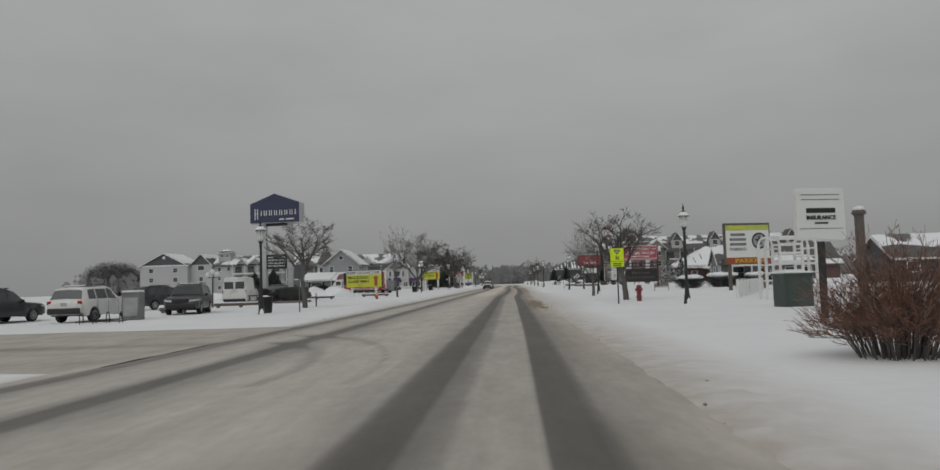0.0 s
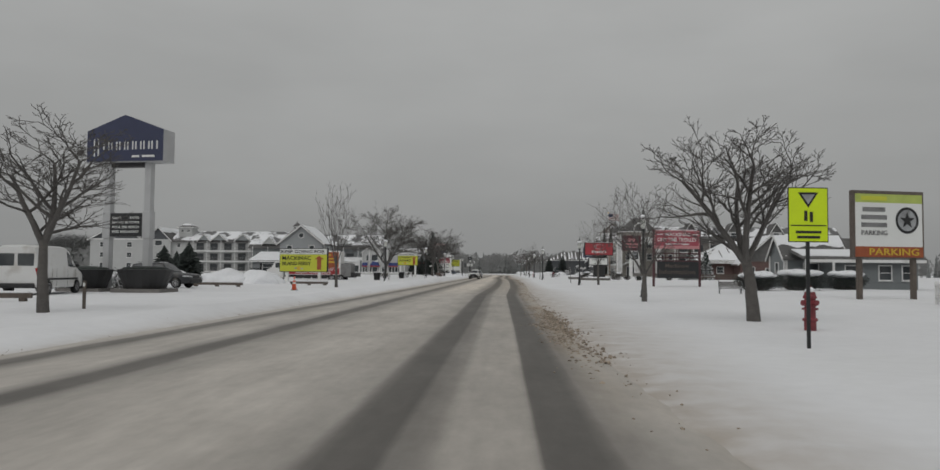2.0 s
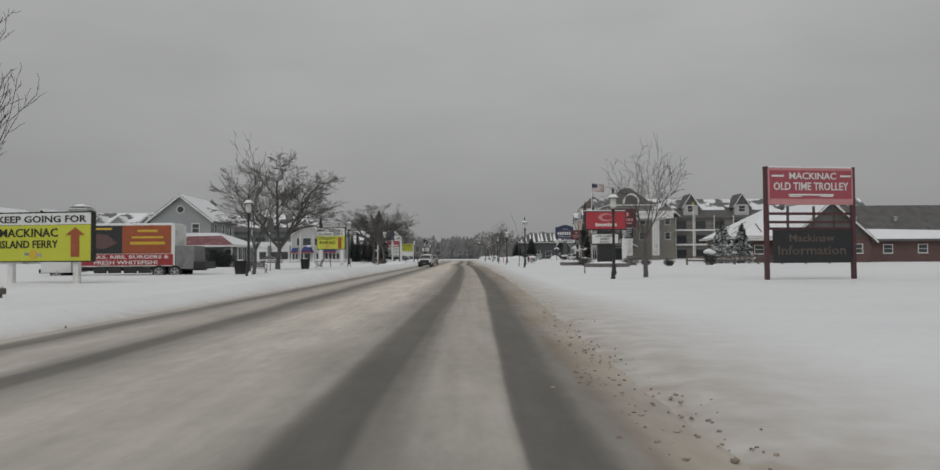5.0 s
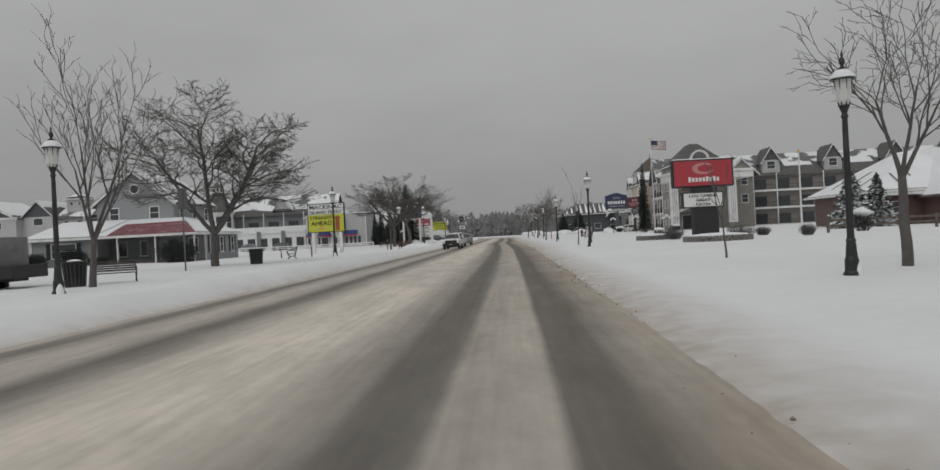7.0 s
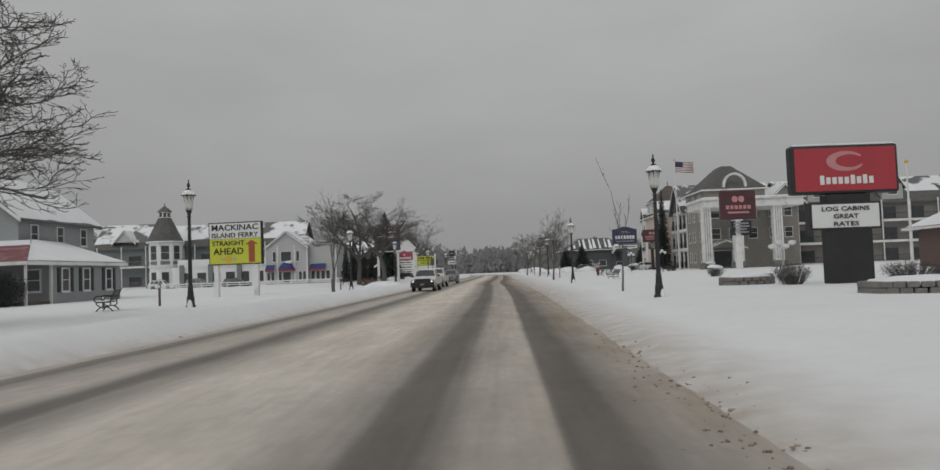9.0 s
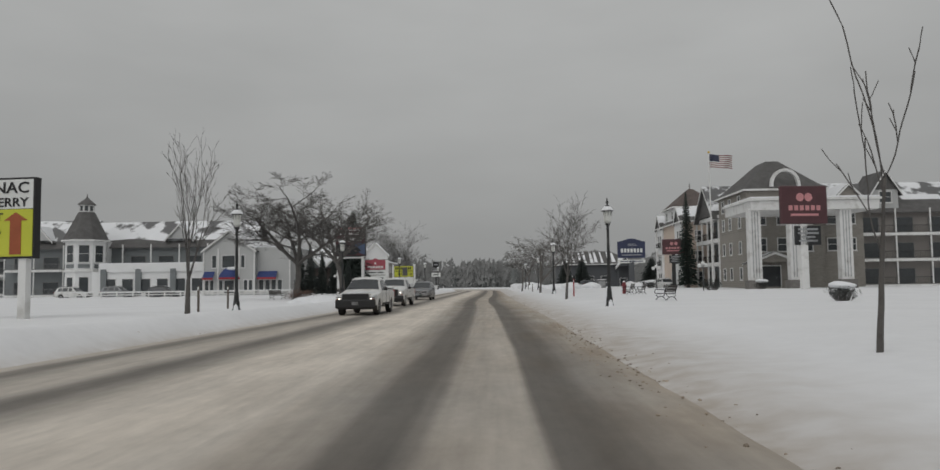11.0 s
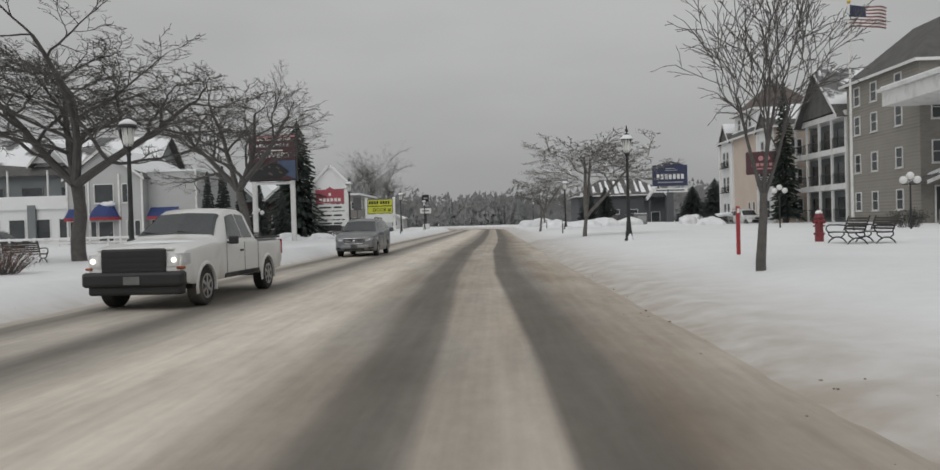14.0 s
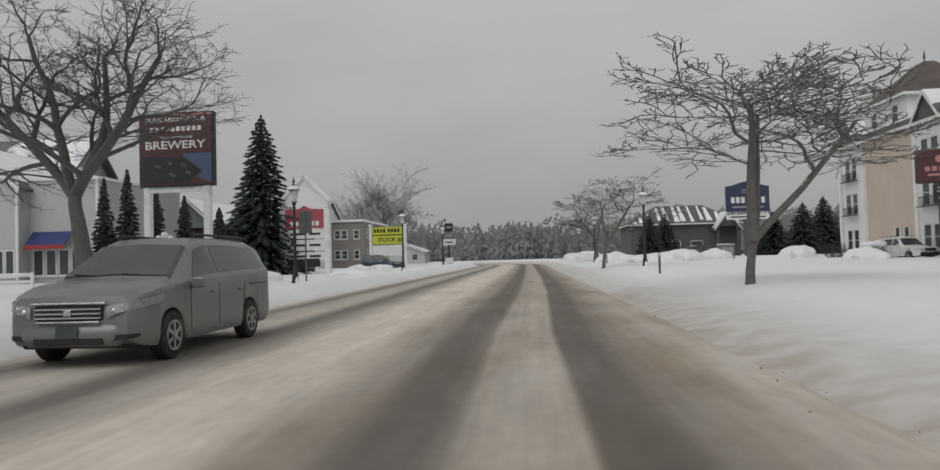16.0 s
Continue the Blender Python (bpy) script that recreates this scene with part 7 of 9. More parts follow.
    for x in (-8.35, -5.25):
        part("shutter", box(B(), x, -12.26, 1.7, 0.4, 0.06, 1.5), M["plastic"], root)
    for y in (-7.9, -5.2, -2.0):
        window(root, 6.4, y, 1.7, 1.0, 1.7, 90)
        for s in (-0.8, 0.8):
            part("shutter", box(B(), 6.44, y + s, 1.7, 0.06, 0.32, 1.7), M["plastic"], root)
    window(root, 5.2, -9.6, 1.7, 1.1, 1.6)
    door(root, 3.2, -9.6, 0.28, 1.0, 2.1, 0, "greydark")
    part("corner_board", box(B(), 6.42, -9.62, 1.45, 0.16, 0.14, 2.9), M["white"], root)
    for x in (-3.5, -10.1):
        part("corner_board", box(B(), x, -12.24, 1.45, 0.18, 0.12, 2.9), M["white"], root)
    for x in (-1.2, 2.6, 6.5):
        part("porch_post", box(B(), x, -12.5, 1.35, 0.14, 0.14, 2.7), M["white"], root)


gable_house()


def tower_hotel():
    root = thing("hotel_building", "white two-storey hotel with an octagonal turret", "hotel", pose(-66.0, 266.0, 0.3), "hotels")
    walls(root, -16, 26, 4, 12, 0, 9.0, "greydark")
    gable_roof(root, -16, 26, 4, 12, 9.0, 12.8, "x", 0.8, wall="grey", snow=0.75, trim=None)
    balconies(root, -15, -5, 4, (0.4, 4.6), 4.6, storey=4.2, depth=2.0)
    balconies(root, 5, 24, 4, (4.6,), 4.7, storey=4.2, depth=2.0)
    for x in (-10, 14):
        gable_roof(root, x - 2.2, x + 2.2, 3.4, 9, 9.6, 12.0, "y", 0.3, wall="cream", snow=0.9)
    # turret
    for z0, z1, r, m in ((0, 4.2, 3.15, "offwhite"), (4.2, 9.3, 3.15, "offwhite")):
        bm = lathe(B(), ((r, z0), (r, z1)), 8)
        part("turret_wall", bm, M[m], root)
    part("turret_roof", lathe(B(), ((3.75, 9.2), (3.5, 9.5), (1.35, 13.8), (1.25, 13.9)), 8), M["shingle"], root)
    part("turret_band", lathe(B(), ((3.8, 9.0), (3.8, 9.25), (3.15, 9.26), (3.15, 8.95)), 8), M["white"], root)
    part("turret_band", lathe(B(), ((3.35, 4.1), (3.35, 4.5), (3.15, 4.55), (3.15, 4.05)), 8), M["white"], root)
    part("turret_link", box(B(), 0, 3.4, 4.6, 4.4, 1.6, 9.2), M["offwhite"], root)
    part("lantern", lathe(B(), ((1.1, 13.8), (1.1, 15.2)), 8), M["white"], root)
    for k in range(8):
        a = 2 * math.pi * (k + 0.5) / 8
        part("lantern_window", box(B(), 1.03 * math.cos(a), 1.03 * math.sin(a), 14.5, 0.08, 0.5, 0.8, rz=math.degrees(a)), M["glass"], root)
    part("lantern_roof", lathe(B(), ((1.45, 15.1), (1.4, 15.25), (0.15, 16.3), (0.03, 16.9)), 8), M["shingle"], root)
    for k in range(8):
        a = 2 * math.pi * (k + 0.5) / 8
        x, y = 2.93 * math.cos(a), 2.93 * math.sin(a)
        rz = math.degrees(a) + 90
        if y < 1.9:
            window(root, x * 0.999, y * 0.999, 2.0, 1.5, 2.6, rz, panes=1)
            window(root, x, y, 7.0, 1.65, 2.9, rz, panes=2)
            part("apron_panel", box(B(), x * 1.01, y * 1.01, 5.0, 1.7, 0.1, 0.6, rz=rz), M["greydark"], root)
    # one-storey white front beside the turret
    walls(root, 2.6, 24, -3, 4, 0, 4.0, "offwhite")
    part("parapet", box(B(), 14, -3.1, 4.6, 20.4, 0.3, 1.3), M["offwhite"], root)
    part("parapet_snow", box(B(), 14, -3.0, 5.3, 20.4, 0.5, 0.14, bev=0.05), M["roofsnow"], root)
    part("flat_roof", box(B(), 14, 0.6, 4.05, 20, 7.0, 0.1), M["roofsnow"], root)
    for k in range(7):
        window(root, 5.6 + 2.8 * k, -3, 1.7, 1.9, 2.4, panes=1)
    for k in range(4):
        part("dark_pier", box(B(), 4.6 + 5.6 * k, -3.2, 2.3, 0.9, 0.3, 4.2), M["greydark"], root)


tower_hotel()


def awning_shop():
    root = thing("shop_building", "pale grey gabled shop with blue awnings", "shop", pose(-37.05, 258.0, 0.3) @ Matrix.Diagonal((0.86, 1, 1, 1)), "shops")
    walls(root, -7.5, 1.6, 0, 14, 0, 7.0, "cream")
    gable_roof(root, -7.5, 1.6, 0, 14, 7.0, 9.9, "y", 0.4, wall="cream", snow=0.8)
    walls(root, 1.62, 7.5, 1.2, 14, 0, 7.4, "cream")
    part("flat_roof", box(B(), 4.56, 7.6, 7.45, 6.1, 13, 0.2), M["roofsnow"], root)
    for x in (-7.5, -4.9, -1.2, 1.55):
        part("corner_board", box(B(), x, -0.06, 3.6, 0.22, 0.14, 7.2), M["white"], root)
    part("corner_board", box(B(), 7.5, 1.14, 3.7, 0.22, 0.14, 7.4), M["white"], root)
    window(root, -3.05, 0, 5.2, 2.4, 2.0, panes=1)
    window(root, -5.6, 0, 5.2, 0.9, 2.0, panes=1)
    window(root, -0.5, 0, 5.2, 0.8, 2.0, panes=1)
    for x in (-6.9, -6.0, -4.4, 0.0, 0.9):
        window(root, x, 0, 1.5, 0.8, 1.9, panes=1)
    for x in (2.4, 3.5, 4.6, 5.7):
        window(root, x, 1.2, 1.5, 0.95, 1.9, panes=1)
    door(root, -2.9, 0, 0.05, 1.9, 2.4)
    # rounded middle awning
    bm = B()
    rows = []
    for i in range(13):
        a = math.pi * i / 12
        rows.append([bm.verts.new((-2.9 - 1.85 * math.cos(a) * (1 - 0.25 * g * g), -1.25 * math.sin(a) * f - 0.02, 2.75 + 1.55 * g * math.sin(a) ** 0.7)) for f, g in ((1.0, 0.0), (0.93, 0.3), (0.74, 0.62), (0.42, 0.87), (0.03, 1.0))])
    for i in range(12):
        for j in range(4):
            bm.faces.new((rows[i][j], rows[i + 1][j], rows[i + 1][j + 1], rows[i][j + 1]))
    a = part("awning", bm, M["blue"], root, "domed blue fabric awning with a cap of snow", smooth=True)
    bm = B()
    hem = []
    for i in range(13):
        t = math.pi * i / 12
        x, y = -2.9 - 1.87 * math.cos(t), -1.27 * math.sin(t) - 0.02
        hem.append((bm.verts.new((x, y, 2.78)), bm.verts.new((x, y, 2.5))))
    for p, q in zip(hem, hem[1:]):
        bm.faces.new((p[0], p[1], q[1], q[0]))
    part("valance", bm, M["redpaint"], a)
    bm = B()
    bmesh.ops.create_icosphere(bm, subdivisions=3, radius=1.0, matrix=Matrix.Translation((-2.4, -0.35, 4.1)) @ Matrix.Diagonal((0.85, 0.45, 0.3, 1)))
    for v in bm.verts:
        v.co += Vector((0.12, 0.0, 0.14)) * noise.noise(v.co * 1.9)
    part("awning_snow", bm, M["roofsnow"], a, smooth=True)
    for x, w, y in ((3.6, 3.4, 1.2), (-6.4, 1.9, 0.0)):
        bm = B()
        slab(bm, (x - w / 2, y - 1.0, 2.75), (x + w / 2, y - 1.0, 2.75), (x + w / 2, y - 0.02, 3.7), (x - w / 2, y - 0.02, 3.7), 0.06)
        a = part("awning", bm, M["blue"], root, "sloping blue fabric awning")
        part("valance", box(B(), x, y - 1.0, 2.6, w, 0.03, 0.3), M["redpaint"], a)
    # white rail fence in front
    f = thing("rail_fence", "low white two-rail fence in the snow", "fence", pose(-36.5, 246.5, gz(-36.5, 246.5)), "fences")
    for k in range(15):
        part("post", box(B(), -21.2 + 2.2 * k, 0, 0.4, 0.14, 0.14, 0.9, bev=0.01), M["white"], f)
    for z in (0.35, 0.68):
        part("rail", box(B(), -5.8, -0.05, z, 30.8, 0.05, 0.14), M["white"], f)
    part("snow", box(B(), -5.8, -0.05, 0.78, 30.6, 0.09, 0.06, bev=0.02), M["roofsnow"], f)


awning_shop()


def crown_hotel():
    root = thing("hotel_building", "large tan and cream hotel with balconies and dormers", "hotel", pose(33.0, 241.0, 0.4), "hotels")
    # stone entrance block
    walls(root, 0, 9.6, 0, 12, 0, 12.6, "tan")
    hip_roof(root, 0, 9.6, 0, 12, 12.6, 16.9, 4.5, "shingle", 0.5, snow=0.0)
    walls(root, 9.62, 15, 1.0, 12, 0, 10.3, "tan")
    gable_roof(root, 9.62, 15.4, -0.6, 8, 10.4, 13.2, "y", 0.4, wall="tan", snow=0.7)
    # arched parapet
    bm = B()
    for k in range(15):
        a = math.pi * k / 14
        box(bm, 4.8 + 1.7 * math.cos(a), -0.3, 13.2 + 1.9 * math.sin(a), 0.42, 0.5, 0.36, ry=90 - math.degrees(a))
    part("arch", bm, M["white"], root)
    for z in (2.0, 5.4, 8.8, 11.4):
        for y in (3.0, 7.0, 10.0):
            window(root, 0, y, z, 1.1, 1.7, -90)
    for z in (5.6, 9.0):
        for x in (1.6, 4.4, 7.4):
            window(root, x, 0, z, 1.5, 1.8)
        for x in (11.0, 13.4):
            window(root, x, 1.0, z, 1.3, 1.7)
    # portico
    for x in (-2.2, 2.4, 8.2):
        part("column_base", box(B(), x, -8.6, 0.5, 1.9, 1.6, 1.2), M["stone"], root)
        c = part("column", box(B(), x, -8.6, 5.2, 1.35, 1.1, 8.4, bev=0.03), M["white"], root)
        for s in (-0.32, 0.0, 0.32):
            part("flute", box(B(), x + s, -9.16, 5.2, 0.1, 0.03, 7.6), M["alu"], c)
    part("portico_roof", box(B(), 4.6, -4.6, 9.7, 14.6, 9.8, 1.1, bev=0.05), M["white"], root)
    part("portico_band", box(B(), 4.6, -4.6, 10.38, 15.2, 10.3, 0.24), M["white"], root)
    part("portico_snow", box(B(), 4.6, -4.6, 10.6, 14.8, 10.0, 0.22, bev=0.08), M["roofsnow"], root)
    gable_roof(root, -0.5, 5.5, -2.0, 0, 3.4, 4.6, "y", 0.3, wall="tan", snow=0.6)
    door(root, 2.5, -0.02, 0, 3.0, 3.0)
    # wing with balconies towards the road
    walls(root, 1.5, 15, 12.02, 24, 0, 10.6, "greydark")
    sub = root
    for z in (0.3, 3.7, 7.1):
        part("balcony_floor", box(B(), 0.7, 18.0, z + (3.25 if z < 7 else 3.2), 1.8, 12.0, 0.55), M["white"], sub)
        for y in (13.5, 16.5, 19.5, 22.5):
            window(sub, 1.48, y, z + 1.3, 1.9, 2.2, -90, panes=1, sill=False, frame="greydark")
        rb = box(B(), -0.05, 18.0, z + 1.1, 0.06, 11.8, 0.07)
        for i in range(50):
            box(rb, -0.05, 12.25 + 0.235 * i, z + 0.6, 0.03, 0.03, 1.0)
        part("railing", rb, M["black"], sub)
    for y in (12.2, 15.2, 18.0, 21.0, 23.9):
        part("balcony_post", box(B(), -0.05, y, 5.4, 0.22, 0.22, 10.4), M["white"], sub)
    gable_roof(root, -0.4, 15, 12.6, 21.6, 10.7, 15.2, "x", 0.6, wall="shingle", snow=0.75)
    # stucco end with a steep-roofed tower
    walls(root, -1.6, 14, 26, 46, 0, 10.8, "peach")
    for y in (26.3, 30.9, 40.6, 45.8):
        part("corner_board", box(B(), -1.72, y, 5.4, 0.3, 0.5, 10.8), M["offwhite"], root)
    for y in (28.6, 43.2):
        part("bay_panel", box(B(), -1.66, y, 5.4, 0.12, 4.2, 10.8), M["offwhite"], root)
        for z in (1.7, 5.2, 8.5):
            for d in (-0.75, 0.75):
                window(root, -1.72, y + d, z, 1.2, 2.1, -90)
            if z > 2:
                rb = box(B(), -2.05, y, z - 0.35, 0.05, 3.0, 0.06)
                box(rb, -2.05, y, z - 1.1, 0.4, 3.0, 0.08)
                for i in range(15):
                    box(rb, -2.05, y - 1.45 + 0.207 * i, z - 0.72, 0.03, 0.03, 0.7)
                part("balconet", rb, M["black"], root)
    for y in (33.0, 34.6):
        window(root, -1.6, y, 1.7, 0.9, 2.0, -90)
    for z in (1.9, 5.2, 8.5):
        for x in (0.8, 3.6):
            window(root, x, 26, z, 1.3, 1.8)
    hip_roof(root, -1.6, 14, 26, 46, 10.8, 13.4, 2.4, "shingle", 0.5, snow=0.7)
    walls(root, -1.2, 6.0, 33.0, 41.0, 10.9, 13.8, "offwhite")
    for y in (35, 39):
        window(root, -1.2, y, 12.6, 1.2, 1.5, -90)
    hip_roof(root, -1.2, 6.0, 33.0, 41.0, 13.8, 17.3, 3.7, "brownroof", 0.5)
    part("finial", lathe(B(), ((0.2, 17.2), (0.05, 17.6), (0.12, 17.8), (0.01, 18.5)), 8, 2.4, 37.0), M["brownroof"], root)
    for y in (28.6, 43.2):
        gable_roof(root, -1.9, 3, y - 2.2, y + 2.2, 10.9, 13.2, "x", 0.25, wall="shingle", snow=0.5)
    # wing that runs away from the road, with dormers
    walls(root, 15.02, 62, 5, 17, 0, 10.4, "taupe")
    balconies(root, 16, 61, 5, (0.3, 3.7, 7.1), 4.5, storey=3.4, depth=1.5, back="taupe")
    gable_roof(root, 15.0, 62, 5, 17, 10.5, 14.6, "x", 0.8, wall="taupe", snow=0.45, trim=None)
    for x in (20, 32, 44, 56):
        walls(root, x - 1.7, x + 1.7, 5.0, 10, 10.4, 13.0, "cream")
        window(root, x, 5.0, 12.0, 1.7, 1.6)
        gable_roof(root, x - 1.7, x + 1.7, 5.0, 10.5, 13.0, 15.6, "y", 0.45, wall="shingle", snow=0.0, roof="shingle")
    for k, x in enumerate((26, 38, 50)):
        part("roof_drift", box(B(), x, 8.2, 12.6, 5.5, 3.0, 0.25, rx=34, bev=0.1), M["roofsnow"], root)


crown_hotel()


def visitor_centre():
    root = thing("visitor_centre", "low red brick visitor centre under a broad snowy roof", "building", pose(39.2, 174.6, 0.3), "low buildings")
    walls(root, 0, 14, 0, 16, 0, 3.6, "brick")
    # snowy slopes on the near wing, a dark gabled hall in the middle, a dark-roofed far wing
    hip_roof(root, 0, 14, 0, 16, 3.6, 8.2, 7.9, "brownroof", 1.0, snow=0.97)
    for x, y in ((2.6, 1.2), (4.4, 2.6)):
        part("roof_seam", box(B(), x, y, 3.6 + (min(x, y) + 1.0) * 0.58 + 0.16, 0.14, 2.4, 0.05, rx=30), M["brownroof"], root)
    for x, y in ((0.6, 4.0), (2.2, 7.5), (1.2, 11.5)):
        part("roof_seam", box(B(), x, y, 3.6 + (x + 1.0) * 0.58 + 0.16, 2.2, 0.14, 0.05, ry=-30), M["brownroof"], root)
    walls(root, 4.7, 15.7, -4.4, -0.02, 0, 3.5, "brick")
    gable_roof(root, 4.7, 15.7, -4.4, 9, 3.5, 8.4, "y", 0.7, "brownroof", 1.0, wall="shingle")
    part("gable_band", box(B(), 10.2, -4.46, 3.52, 11.3, 0.1, 0.16), M["brownroof"], root)
    walls(root, 14.02, 35, 1.0, 14, 0, 3.6, "brick")
    gable_roof(root, 16.0, 35, 1.0, 14, 3.7, 8.5, "x", 0.8, "shingle", 0, wall="brick", trim=None)
    bm = B()
    slab(bm, (16.3, 0.25, 3.33), (35.7, 0.25, 3.33), (35.7, 1.7, 4.4), (16.3, 2.3, 4.84), 0.06)
    part("snow", bm, M["roofsnow"], root)
    for x in (18.0, 24.0):
        part("roof_vent", lathe(B(), ((0.3, 0), (0.3, 0.5), (0.4, 0.52), (0.1, 0.7)), 10, x, 4.2, 6.0), M["alu"], root)
    for x in (2.2, 17.5, 21.0, 26.0, 31.0):
        window(root, x, 0 if x < 7 else 1.0, 1.9, 1.4, 1.3)
    for x in (6.6, 13.8):
        window(root, x, -4.4, 1.9, 1.6, 1.3)
    door(root, 10.2, -4.42, 0.05, 1.9, 2.3)
    part("fascia", box(B(), 1.8, -1.06, 3.3, 5.4, 0.08, 0.3), M["white"], root)
    # log rail in front
    f = thing("rail_fence", "low brown timber fence before brick building", "fence", pose(33.0, 150.0, gz(33.0, 150.0)), "fences")
    for k in range(8):
        part("post", box(B(), -9 + 2.6 * k, 0, 0.5, 0.16, 0.16, 1.1), M["timber"], f)
    for z in (0.45, 0.85):
        part("rail", box(B(), 0.1, 0, z, 18.4, 0.1, 0.16), M["timber"], f)


visitor_centre()


def cottage():
    root = thing("cottage", "small slate-grey cottage with white trim and porch", "house", pose(28.6, 105.0, 0.1), "houses")
    walls(root, 0, 6.0, 0, 4.4, 0, 3.3, "greydark")
    gable_roof(root, 0, 6.0, 0, 4.4, 3.3, 5.4, "x", 0.35, "shingle", 0.45, wall="greydark")
    window(root, 0, 2.2, 1.75, 1.1, 1.8, -90)
    window(root, 2.6, 0, 1.75, 1.6, 1.7)
    for x, y in ((-0.02, 0.1), (-0.02, 4.3)):
        part("corner_board", box(B(), x, y, 1.65, 0.14, 0.2, 3.3), M["white"], root)
    part("corner_board", box(B(), 0.15, -0.03, 1.65, 0.2, 0.1, 3.3), M["white"], root)
    # porch wing
    walls(root, 3.5, 11.5, -3.2, -0.02, 0, 2.9, "greydark")
    bm = B()
    slab(bm, (0.4, -4.0, 2.95), (12, -4.0, 2.95), (12, 0.0, 3.9), (0.4, 0.0, 3.9), 0.16)
    r = part("porch_roof", bm, M["shingle"], root)
    bm = B()
    slab(bm, (0.6, -3.0, 3.28), (11.8, -3.4, 3.18), (11.8, -0.1, 3.98), (0.6, -0.1, 3.98), 0.07)
    part("snow", bm, M["roofsnow"], r)
    part("porch_beam", box(B(), 6.2, -3.95, 2.72, 11.4, 0.16, 0.3), M["white"], root)
    for x in (0.6, 3.2):
        part("porch_post", box(B(), x, -3.95, 1.3, 0.18, 0.18, 2.6), M["white"], root)
    for x in (5.2, 8.4, 10.6):
        window(root, x, -3.2, 1.6, 1.3, 1.5)
    # low long house further back
    r2 = thing("house", "long low building under a snow-striped roof", "building", pose(44.0, 88.0, 0.2), "low buildings")
    walls(r2, 0, 20, 0, 9, 0, 3.0, "darkwall")
    gable_roof(r2, 0, 20, 0, 9, 3.0, 5.6, "x", 0.6, "shingle", 0.5, wall="darkwall")
    for x in (2, 6, 10, 14, 18):
        window(r2, x, 0, 1.7, 1.5, 1.3)
    part("fascia", box(B(), 10, -0.65, 2.6, 21, 0.06, 0.25), M["white"], r2)


cottage()


def restaurant():
    root = thing("restaurant_building", "dark low restaurant with snow-striped metal roof", "restaurant", pose(27.0, 352.0, 0.4), "low buildings")
    walls(root, -8, 12, 0, 16, 0, 6.2, "darkwall")
    hip_roof(root, -8, 12, 0, 16, 6.2, 10.0, 6.5, "shingle", 0.8, snow=0.0)
    # ribs of the metal roof with snow lying between them
    rng = random.Random(6)
    for k in range(13):
        x = -7.3 + 1.55 * k + rng.uniform(-0.25, 0.25)
        g = min(1.0, min(x + 8.4, 12.4 - x) / 6.4)
        a, b, c = rng.uniform(0.15, 0.6), rng.uniform(0.15, 0.55), rng.uniform(0.0, 0.3) * g
        bm = B()
        slab(bm, (x - a, -0.6 + 6.0 * c, 6.35 + 3.5 * c), (x + b, -0.6 + 6.0 * c, 6.35 + 3.5 * c), (x + b * 0.5, -0.6 + 6.0 * g, 6.35 + 3.5 * g), (x - a * 0.5, -0.6 + 6.0 * g, 6.35 + 3.5 * g), 0.08)
        part("roof_snow", bm, M["roofsnow"], root)
    for x in (-5, 0, 4):
        window(root, x, 0, 2.2, 2.2, 1.8)
    door(root, 9, 0, 0, 2.0, 2.4)
    gable_roof(root, 7, 11, -3, 4, 5.6, 8.2, "y", 0.5, "darkwall", 0.9, wall="darkwall")
    for x in (7.2, 10.8):
        part("porch_post", box(B(), x, -2.8, 2.8, 0.4, 0.4, 5.6), M["darkwall"], root)


restaurant()


